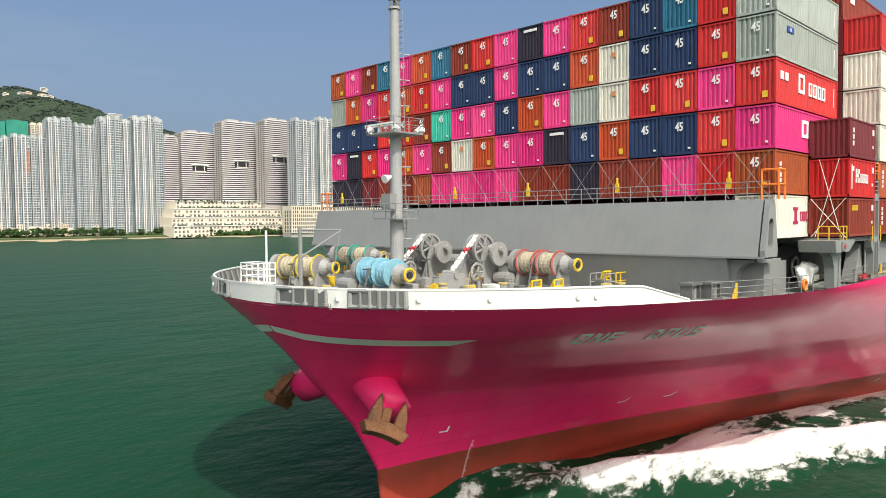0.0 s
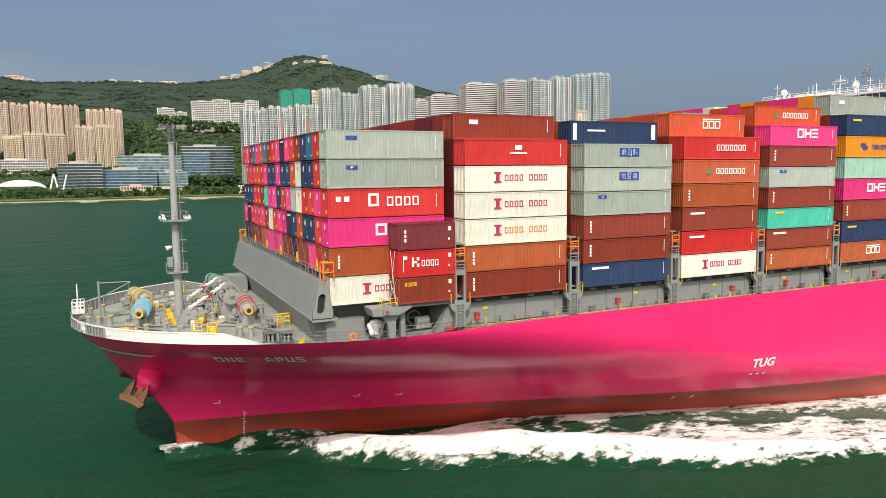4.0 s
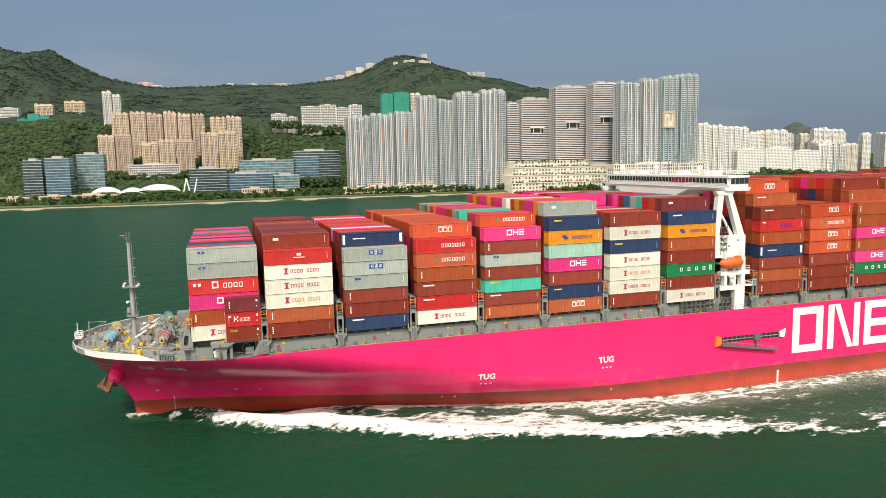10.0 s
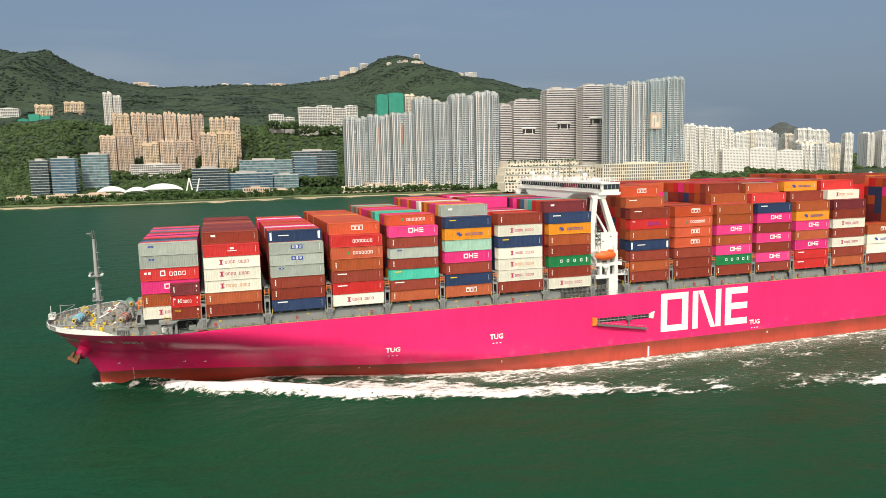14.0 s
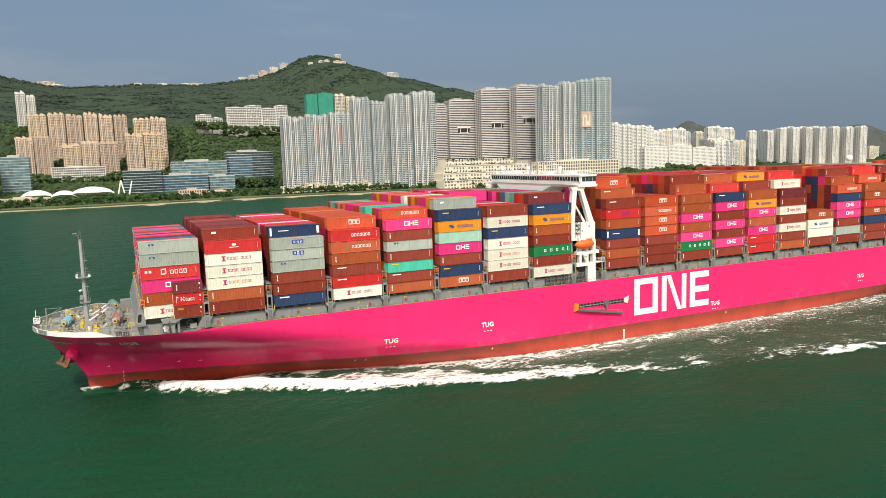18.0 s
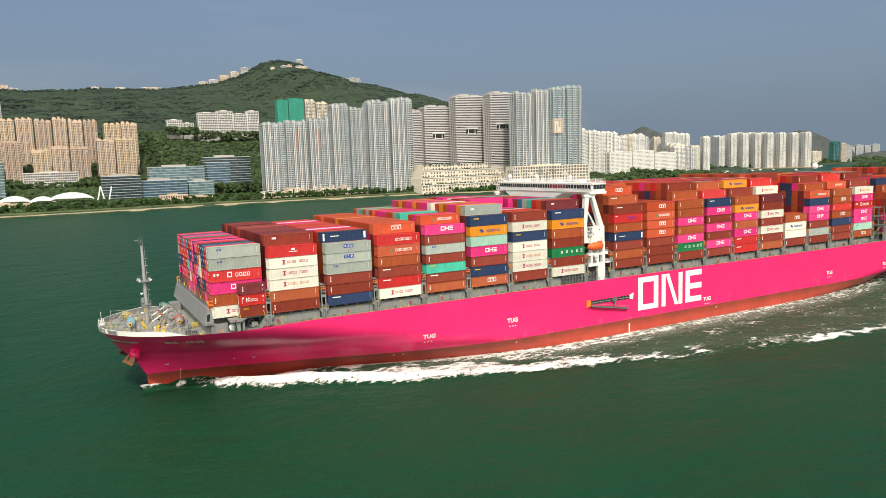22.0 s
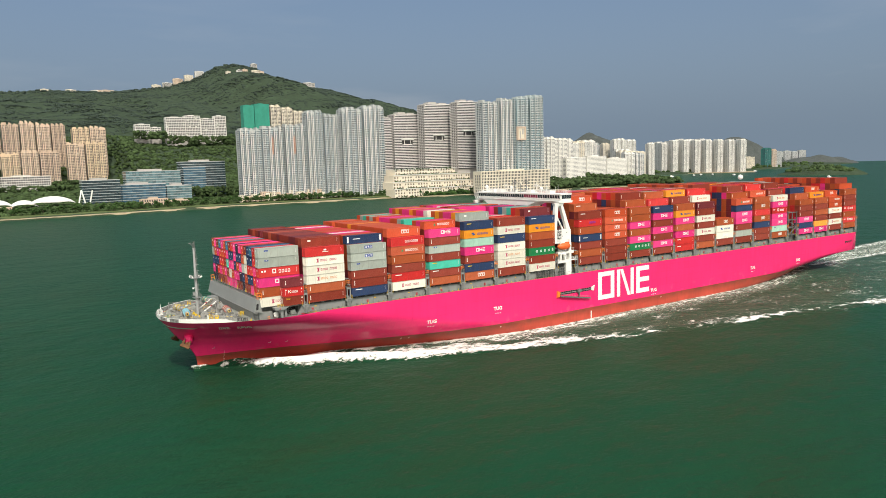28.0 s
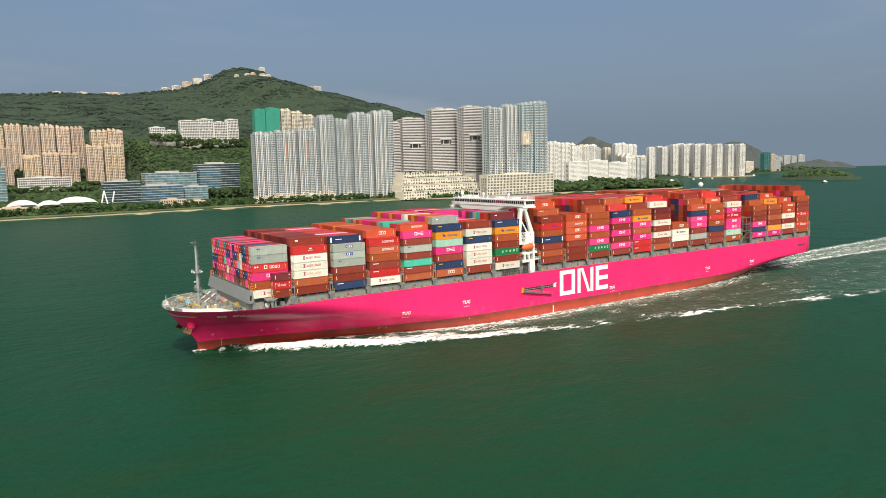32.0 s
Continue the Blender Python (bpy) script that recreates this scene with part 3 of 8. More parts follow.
# anchors on their bolsters
for side in (-1, 1):
    bm = bmesh.new()
    seg = 18
    rings = []
    for f, r in ((0.0, 1.5), (0.55, 1.35), (1.0, 1.2)):
        c = Vector((35.0, side * 2.0, 11.5)) + Vector((-0.85, side * 3.1, -1.5)) * f
        d = Vector((-0.35, side * 0.75, -0.55)).normalized()
        u = d.cross(Vector((0, 0, 1))).normalized()
        w = d.cross(u)
        rings.append([bm.verts.new(c + (u * math.cos(i * math.tau / seg) + w * math.sin(i * math.tau / seg)) * r) for i in range(seg)])
    for ra, rb in zip(rings, rings[1:]):
        for i in range(seg):
            bm.faces.new((ra[i], ra[(i + 1) % seg], rb[(i + 1) % seg], rb[i]))
    bm.faces.new(rings[-1])
    part("anchor_bolster", bm, PINK, ship, "flared magenta anchor bolster", smooth=True)
    bm = bmesh.new()
    m = Matrix.Translation((33.1, side * 5.7, 9.8)) @ Matrix.Rotation(radians(side * 16), 4, "X") @ Matrix.Rotation(radians(34), 4, "Y") @ Matrix.Rotation(radians(side * 20), 4, "Z")
    prism(bm, [(-0.3, 1.0), (0.3, 1.0), (0.38, -0.6), (-0.38, -0.6)], 1, 0.3, 0.8)
    prism(bm, [(-1.6, -0.55), (-1.25, -1.2), (-0.4, -1.0), (0.4, -1.0), (1.25, -1.2), (1.6, -0.55), (0.5, -0.2), (-0.5, -0.2)], 1, -0.55, 0.5)
    for s in (-1, 1):
        prism(bm, [(s * 0.45, -0.6), (s * 1.35, -0.6), (s * 1.2, 0.5), (s * 0.85, 1.6), (s * 0.55, 0.5)], 1, -0.42, 0.1)
    bm.transform(m @ Matrix.Scale(0.95, 4))
    bmesh.ops.bevel(bm, geom=bm.edges[:], offset=0.06, segments=1, affect="EDGES")
    part("anchor", bm, RUST, ship, "rusty stockless anchor hauled up to the bow")

# ---- containers ----
CL, CW = 12.0, 2.44
PITCH_Y = 2.5
FWD_X = (50.1, 63.2, 77.4, 91.2, 104.9, 118.7, 132.5, 146.3)
AFT_X = (170.0, 183.7, 197.2, 210.8, 224.4, 238.0, 251.2, 264.8, 278.6, 292.4, 314.6, 328.0, 341.0, 354.8)


def corr_line(length, n, depth, ribs):
    """Points along one corrugated wall, (along, in)."""
    pts = [(0.0, 0.0), (0.12, 0.0)]
    step = (length - 0.24) / n
    for i in range(n):
        a = 0.12 + i * step
        pts += [(a + step * 0.12, depth), (a + step * 0.5, depth), (a + step * 0.62, 0.0)]
        pts += [(a + step, 0.0)]
    pts += [(length, 0.0)]
    return pts


def container_body(length, height, n_side, n_end, deep=0.055):
    b = bmesh.new()
    z0, z1 = 0.16, height - 0.11
    def wall(pts, f):
        lo = [b.verts.new(f(a, d, z0)) for a, d in pts]
        hi = [b.verts.new(f(a, d, z1)) for a, d in pts]
        for i in range(len(pts) - 1):
            b.faces.new((lo[i], lo[i + 1], hi[i + 1], hi[i]))
    side, end = corr_line(length, n_side, deep, 1), corr_line(CW, n_end, 0.09, 1)
    wall(side, lambda a, d, z: (a, 0.03 + d, z))
    wall(side, lambda a, d, z: (a, CW - 0.03 - d, z))
    wall(end, lambda a, d, z: (0.04 + d, a, z))
    wall(end, lambda a, d, z: (length - 0.04 - d, a, z))
    # roof, ribbed across
    nr = n_side // 2
    roof = None
    for i in range(nr):
        a, c = length * i / nr, length * (i + 0.75) / nr
        e = length * (i + 1) / nr
        for u, w, zz in ((a, c, height - 0.05), (c, e, height - 0.085)):
            cur = [(b.verts.new((q, 0.05, zz)), b.verts.new((q, CW - 0.05, zz))) for q in (u, w)]
            if roof:
                b.faces.new((roof[0], cur[0][0], cur[0][1], roof[1]))
            b.faces.new((cur[0][0], cur[1][0], cur[1][1], cur[0][1]))
            roof = cur[1]
    return b


def container_frame(length, height):
    b = bmesh.new()
    for y in (0.0, CW - 0.11):
        box(b, 0.0, length, y, y + 0.11, 0.0, 0.17)
        box(b, 0.0, length, y + (0 if y == 0 else 0.04), y + (0.07 if y == 0 else 0.11), height - 0.12, height - 0.02)
        for x in (0.0, length - 0.17):
            box(b, x, x + 0.17, y - 0.003, y + 0.113, 0.004, height)
    for x in (0.0, length - 0.1):
        box(b, x, x + 0.1, 0.115, CW - 0.115, 0.0, 0.16)
        box(b, x, x + 0.1, 0.115, CW - 0.115, height - 0.12, height - 0.02)
    return b


BODY = {}


def container_mesh(kind, code, height):
    key = (kind, code, height)
    if key not in BODY:
        length = CL if kind == "forty" else 6.06
        n = 34 if kind == "forty" else 17
        BODY[key] = (to_mesh(container_body(length, height, n, 7, 0.022 if code == "W" else 0.035 if code == "G" else 0.055), "container_wall", cmat(code)), to_mesh(container_frame(length, height), "container_frame", RUSTED.get(code, cmat(code))))
    return BODY[key]



# markings on the long sides: plain shapes in the lines' colours
MARK = {}
INKS = {"w": LETTER, "y": paint("yellow_marking", (0.75, 0.5, 0.03), 0.5), "p": paint("red_marking", (0.42, 0.03, 0.10), 0.5), "o": paint("faded_orange_marking", (0.62, 0.26, 0.10), 0.5),
        "b": paint("blue_marking", (0.02, 0.06, 0.30), 0.5), "d": paint("dark_marking", (0.05, 0.05, 0.08), 0.5), "v": paint("violet_marking", (0.18, 0.03, 0.35), 0.5), "g": paint("green_marking", (0.03, 0.30, 0.12), 0.5)}


def shapes(name, ink, rects):
    """Thin plates on a container's port side; rects are (x0, x1, z0, z1) in metres."""
    if name not in MARK:
        b = bmesh.new()
        for x0, x1, z0, z1 in rects:
            box(b, x0, x1, -0.016, 0.045, z0, z1)
        MARK[name] = to_mesh(b, name, INKS[ink])
    return MARK[name]


def word(x, width, z, h, n, gap=0.28):
    w = width / n
    t = min(w * 0.15, h * 0.18)
    r = []
    for i in range(n):
        if n == 9 and i == 4:
            continue
        a, e = x + i * w, x + (i + 1) * w - w * gap
        r += [(a, a + t, z, z + h), (e - t, e, z, z + h), (a + t, e - t, z + h - t, z + h), (a + t, e - t, z, z + t)]
    return r


def ring_sign(x, z, h):
    w = h
    t = h * 0.2
    r = [(x, x + w, z, z + t), (x, x + w, z + h - t, z + h), (x, x + t, z + t, z + h - t), (x + w - t, x + w, z + t, z + h - t)]
    a = x + w * 1.15
    r += [(a, a + t, z, z + h), (a + w - t, a + w, z, z + h), (a + t * 1.3, a + w - t * 1.3, z + h * 0.35, z + h * 0.62)]
    a = x + w * 2.3
    r += [(a, a + w * 0.9, z, z + t), (a, a + w * 0.9, z + h * 0.4, z + h * 0.6), (a, a + w * 0.9, z + h - t, z + h)]
    return r


CODES = [(11.14, 11.19, 0.8, 2.1)]


def marking(kind):
    """The plates for one kind of marking: a list of (part name, mesh)."""
    if kind == "Y":
        return [("emblem", shapes("red_emblem", "p", [(3.3, 4.1, 1.75, 1.95), (3.3, 4.1, 0.85, 1.05), (3.5, 3.9, 1.05, 1.75)])), ("marking", shapes("red_row", "p", word(4.5, 5.2, 1.05, 0.62, 9)))]
    if kind == "y":
        return [("emblem", shapes("faded_emblem", "p", [(3.3, 4.1, 1.75, 1.95), (3.3, 4.1, 0.85, 1.05), (3.5, 3.9, 1.05, 1.75)])), ("marking", shapes("orange_row", "o", word(4.5, 5.2, 1.05, 0.62, 9)))]
    if kind == "1":
        return [("marking", shapes("ring_row", "w", ring_sign(4.7, 0.95, 1.15)))]
    if kind == "D":
        return [("marking", shapes("white_row", "w", word(5.0, 4.8, 1.0, 0.7, 7)))]
    if kind == "d":
        return [("emblem", shapes("green_wedge", "g", [(3.6, 4.2, 1.0, 1.35), (3.75, 4.1, 1.35, 1.65)])), ("marking", shapes("white_row", "w", word(5.0, 4.8, 1.0, 0.7, 7)))]
    if kind == "H":
        return [("marking", shapes("white_arches", "w", word(5.2, 2.9, 0.95, 0.95, 3, 0.12) + [(5.2, 8.0, 2.0, 2.12)]))]
    if kind == "L":
        return [("emblem", shapes("blue_plate", "b", [(4.7, 7.3, 1.15, 2.05)])), ("marking", shapes("white_plate_marks", "w", [(4.95, 5.5, 1.3, 1.9), (5.75, 6.25, 1.2, 2.0), (6.5, 7.05, 1.3, 1.9)]))]
    if kind == "l":
        return [("emblem", shapes("small_blue_plate", "b", [(1.9, 3.0, 1.78, 2.14)])), ("marking", shapes("badge_star", "w", [(2.3, 2.6, 1.86, 2.06)]))]
    if kind == "O":
        return [("emblem", shapes("blue_emblem", "b", [(3.0, 3.9, 1.3, 1.8), (3.4, 4.3, 0.95, 1.45)])), ("marking", shapes("dark_row", "b", word(5.2, 4.6, 1.0, 0.62, 10)))]
    if kind == "U":
        return [("marking", shapes("white_spaced", "w", [r for i in range(4) for r in word(3.2 + i * 1.9, 0.9, 1.05, 0.75, 1)] + [(10.6, 10.85, 0.9, 2.1)]))]
    if kind == "K":
        return [("marking", shapes("white_tall_row", "w", word(4.0, 1.5, 1.0, 1.25, 1) + word(5.9, 3.6, 1.0, 0.9, 4) + [(0.8, 1.3, 1.5, 2.0), (1.6, 2.1, 1.5, 2.0)]))]
    if kind == "S":
        return [("marking", shapes("white_small_row", "w", [(1.2, 3.4, 1.85, 2.1)]))]
    if kind == "s":
        return [("marking", shapes("yellow_small_row", "y", [(1.2, 2.9, 1.85, 2.1)]))]
    if kind == "V":
        return [("marking", shapes("violet_row", "v", word(5.4, 3.4, 1.05, 0.7, 5))), ("codes", shapes("white_corner", "w", [(0.6, 1.4, 2.0, 2.2)]))]
    if kind == "v":
        return [("marking", shapes("white_star", "w", [(5.7, 6.5, 1.5, 1.95), (5.1, 7.1, 1.1, 1.25)]))]
    if kind == "w":
        return [("marking", shapes("white_seal", "w", [(1.8, 2.8, 1.5, 1.95)]))]
    if kind == "k":
        return [("marking", shapes("short_white_row", "w", [(1.45, 1.65, 0.95, 1.85), (1.65, 1.95, 1.3, 1.5), (1.95, 2.2, 0.95, 1.25), (1.95, 2.2, 1.55, 1.85)] + word(2.45, 1.9, 0.95, 0.6, 4) + [(0.6, 0.95, 1.7, 2.0), (0.55, 0.6, 0.5, 2.1)])), ("code_mark", shapes("short_codes", "w", [(5.3, 5.45, 0.8, 1.0), (5.3, 5.6, 1.7, 2.1)]))]
    if kind == "e":
        return [("marking", shapes("short_yellow_row", "y", word(0.7, 1.3, 1.7, 0.35, 5))), ("code_mark", shapes("short_codes", "w", [(5.3, 5.45, 0.8, 1.0), (5.3, 5.6, 1.7, 2.1)]))]
    if kind == "i":
        return [("marking", shapes("short_side_code", "w", [(0.7, 0.9, 0.75 + 0.42 * j, 1.05 + 0.42 * j) for j in range(3)])), ("code_mark", shapes("short_codes", "w", [(5.3, 5.45, 0.8, 1.0), (5.3, 5.6, 1.7, 2.1)]))]
    if kind == "A":
        return [("marking", shapes("white_swoosh", "w", [(2.2, 4.6, 1.35, 1.55), (11.2, 11.7, 0.5, 2.2), (0.3, 0.75, 0.4, 2.2)]))]
    return []


n45 = lettering("45", 0.8, "height_mark", 0.02)
n45.materials.append(LETTER)


def end_sheet(name, ink, y0, y1, z0, z1):
    b = bmesh.new()
    box(b, -0.012, 0.06, y0, y1, z0, z1)
    return to_mesh(b, name, INKS[ink])


END_PLATE = end_sheet("end_plate", "y", 0.5, 0.8, 0.35, 0.75)
END_BAR = end_sheet("end_bar", "w", 0.6, 1.85, 2.2, 2.4)
END_SEAL = end_sheet("end_seal", "o", 1.05, 1.4, 1.75, 2.1)
END_SPOT = end_sheet("end_spot", "w", 0.45, 0.6, 0.35, 0.47)


def container(code, x, y, z, height=2.8, kind="forty", mark="", end_mark=False):
    """One container with its port forward lower corner at x, y, z."""
    body, fr = container_mesh(kind, code, height)
    size = "forty-foot" if kind == "forty" else "twenty-foot"
    note = " with painted emblems" if mark else ""
    ob = thing("shipping_container", "%s %s corrugated container%s in a stack" % (CNAME[code], size, note), "container", "container stacks", m=pose(x, y, z))
    part("container_body", body, None, ob)
    part("corner_frame", fr, None, ob)
    for nm, me in marking(mark):
        part(nm, me, None, ob, kind="stuff" if len(me.vertices) > 16 else "")
    if kind == "forty" and not mark and code in "RBmhr":
        part("side_code", shapes("side_code", "w", [(0.85, 1.05, 0.7 + 0.34 * j, 0.96 + 0.34 * j) for j in range(4)]), None, ob)
    if kind == "forty":
        part("code_mark", shapes("code_strip", "w", CODES), None, ob)
    if end_mark and code == "K":
        part("end_bar", END_BAR, None, ob, "white bar of small lettering")
    elif end_mark and code == "W":
        part("end_seal", END_SEAL, None, ob)
    elif end_mark:
        t = part("height_mark", n45, None, ob, "white number on the end panel")
        t.matrix_local = Matrix.Translation((-0.014, 1.22, height * (0.68 if code in "NM" else 0.72))) @ pose(0, 0, 0, 90, 0, -90) @ Matrix.Diagonal((0.72, 1, 1, 1))
        part("end_plate", END_PLATE if code in "HRrB" else END_SPOT, None, ob)
    AFLOAT.append(ob)
    return ob


# outermost port column of each bay, lowest tier first: a code and an optional marking; | moves one row inboard
PORT_FWD = ("WY B- M1 rK Gl Gl", "R- B- Wy WY WY rv | Rw", "NS R- R- Gl GL GL | NA", "WY rS RS B- hd rD | HH", "B- RS Ts R- Gl R- M1 | Hd",
            "BH Ns R- M1 P- OO Ns | Gw", "R- WY Wy WY Ns WY R-", "WY R- gU R- B- OO NS | mw")
PORT_AFT = ("R- B- R- NA B- rV RS | BS | HH", "R- R- R- HH HH Hd HH", "R- gU M1 B- M1 B- B- | B- | R-", "R- M1 R- M1 R- M1 NS | r- | B-", "rS rS M1 B- M1 OO B- | R- | OO",
            "B- R- WY R- WY R- m- | Wy | r-", "R- W1 WO BH", "R- G- R- M1 M1 N- Hd | B- | R-", "R- R- N- BH r- BH B- | HD | r-", "BH Pl M1 M1 rK M1 Wy | R- | R-",
            "M1 N- M1 R- R- B- | B- | N-", "M1 O- R- B- R- B- | OO | HH", "R- Wy R- Wy HH HD | HH", "B- rK B- rK R- R- B-")
TIER_FWD = (2.78, 2.64, 2.58, 2.74, 2.56, 2.79, 2.83, 2.78)
TIER_AFT = (2.8, 2.8, 2.8, 2.77, 2.78, 2.78, 2.9, 2.78, 2.8, 2.82, 2.78, 2.78, 2.8, 2.84)
INNER_FWD = ((6, 6), (7, 7), (7, 7), (7, 7), (8, 8), (8, 8), (7, 8), (8, 8))
INNER_AFT = ((9, 9), (7, 9), (9, 9), (9, 9), (9, 9), (9, 9), (4, 9), (9, 9), (9, 9), (9, 9), (8, 8), (8, 8), (7, 8), (9, 9))


def column(y_index):
    return -25.0 + PITCH_Y * y_index


rng = random.Random(4)
MIXC = "RRRRRRRRRBBBBrrrrmmmmHHMMMNNNGRRBBOrr"
filled = set()
for fwd, bays, xs, tiers in ((1, PORT_FWD, FWD_X, TIER_FWD), (0, PORT_AFT, AFT_X, TIER_AFT)):
    for bi, (text, x, th) in enumerate(zip(bays, xs, tiers)):
        col = 1 if fwd and bi == 0 else 0
        k = 0
        for word_ in text.split():
            if word_ == "|":
                col += 1
                continue
            container(word_[0], x, column(col), BASE_Z + k * th, round(th - 0.08, 3), mark=word_[1] if word_[1] != "-" else "", end_mark=fwd and bi == 0 and k > 0)
            filled.add((fwd, bi, col, k))
            k += 1
# forward ends of the first bay, starboard to port
FRONT = ("KKmRRBMMMMRRKRRMr", "MKrMHMRWHMMKNHNNr", "NNNrrRTMMNHMGWrrM", "GHMrHrMNNMNNHWNNr", "BMRCMHCRrMKMrRNCr")
for k, codes in enumerate(FRONT):
    for i, c in enumerate(codes):
        container(c, FWD_X[0], column(18 - i), BASE_Z + (k + 1) * 2.78, 2.7, end_mark=k > 0 and c != "G")
for k, (c, mk) in enumerate((("R", "e"), ("r", "k"), ("m", "i"))):
    container(c, FWD_X[0] + 5.95, column(0), BASE_Z + k * 2.6, 2.52, "twenty", mark=mk)

# inner rows: joined masses, seen by their tops and ends; the top boxes come in runs of one line's colour
TOPS = ("rMHR", "mRRRmRRhRRm", "MWMrHHrrHHr", "HHHHhHHOHHH", "HGHTGHHMMMM", "MMHOHMWMMHO", "WRMMRrMMHRr", "rTGCRHMNRrH")
TOPS_AFT = ("HHRHhHRH", "RHhRHrRH", "rHHOHrHM", "HRhHGHRH", "MMHHrMRH", "RRhHHRrW")
inner = {}
for fwd, bays, xs, tiers, inn in ((1, PORT_FWD, FWD_X, TIER_FWD, INNER_FWD), (0, PORT_AFT, AFT_X, TIER_AFT, INNER_AFT)):
    for bi, (x, th, (near, far)) in enumerate(zip(xs, tiers, inn)):
        if fwd and bi == 0:
            continue
        for col in range(1, 20):
            n = near if col < (5 if near == 4 else 9) else far
            if rng.random() < 0.12 and n > 5:
                n -= 1
            run_c = rng.choice(MIXC)
            for k in range(n):
                if (fwd, bi, col, k) in filled or (k >= 7 and any((fwd, bi, c2, k) in filled for c2 in range(col + 1, 4))):
                    continue
                if rng.random() < 0.6:
                    run_c = rng.choice(MIXC)
                if k < 4 and 2 < col < 18:
                    continue
                top = TOPS[bi % len(TOPS)] if fwd else TOPS_AFT[bi % len(TOPS_AFT)]
                inner.setdefault(top[(col + n) % len(top)] if k == n - 1 else run_c, []).append((x, column(col), BASE_Z + k * th, th))
bm = bmesh.new()
codes = sorted(inner)
for ci, c in enumerate(codes):
    for x, y, z, th in inner[c]:
        vs = [bm.verts.new(p) for p in ((x, y, z + 0.03), (x + CL, y, z + 0.03), (x + CL, y + CW, z + 0.03), (x, y + CW, z + 0.03), (x, y, z + th - 0.03), (x + CL, y, z + th - 0.03), (x + CL, y + CW, z + th - 0.03), (x, y + CW, z + th - 0.03))]
        for f in ((4, 5, 6, 7), (0, 1, 5, 4), (1, 2, 6, 5), (2, 3, 7, 6), (3, 0, 4, 7), (3, 2, 1, 0)):
            bm.faces.new([vs[i] for i in f]).material_index = ci
        # roof ribs and end-wall ribs
        for i in range(8):
            a = x + 0.5 + i * 1.42
            q = [bm.verts.new(p) for p in ((a, y + 0.12, z + th - 0.005), (a + 0.8, y + 0.12, z + th - 0.005), (a + 0.8, y + CW - 0.12, z + th - 0.005), (a, y + CW - 0.12, z + th - 0.005))]
            bm.faces.new(q).material_index = ci
        for i in range(5):
            a = y + 0.25 + i * 0.43
            q = [bm.verts.new(p) for p in ((x - 0.04, a, z + 0.2), (x - 0.04, a, z + th - 0.2), (x - 0.04, a + 0.22, z + th - 0.2), (x - 0.04, a + 0.22, z + 0.2))]
            bm.faces.new(q).material_index = ci
stack = new("container_stacks", to_mesh(bm, "container_stacks", *[cmat(c) for c in codes]))
tagged(stack, "tight inner rows of mixed red, rust and magenta containers", "containers", kind="stuff")
AFLOAT.append(stack)

# ---- ship fittings ----
def rail(b, pts, h=1.05, wires=3, r=0.03, step=1.6, closed=False):
    """Stanchions and wires along a line of deck points."""
    for p, q in zip(pts, pts[1:]):
        p, q = Vector(p), Vector(q)
        n = max(1, round((q - p).length / step))
        for i in range(n + 1):
            c = p.lerp(q, i / n)
            rod(b, c, c + Vector((0, 0, h)), r, 4)
        for k in range(wires):
            z = Vector((0, 0, h * (k + 1) / wires))
            rod(b, p + z, q + z, r * 0.8, 4)


# deck-edge rail
bm = bmesh.new()
pts = [(x, -(half_breadth(x, sheer(x)) - 0.25), sheer(x) - 0.05) for x in (45.5, 47, 49, 52, 56, 60, 64, 70, 76)]
rail(bm, pts, 1.05, 3, 0.03, 1.5)
part("bow_side_rail", bm, GREY, ship)
for x0 in range(76, 366, 24):
    bm = bmesh.new()
    x1 = min(x0 + 24, 366)
    rail(bm, [(x0, -25.1, 17.95), (x1, -25.1, 17.95)], 1.0, 2, 0.03, 2.0)
    part("side_rail", bm, GREY, ship)
bm = bmesh.new()
for x0, x1 in ((62, 157), (169, 366)):
    box(bm, x0, x1, -24.95, -24.86, 17.96, 18.0)
part("deck_edge_line", bm, YELLOW, ship, "worn yellow line along the deck edge")

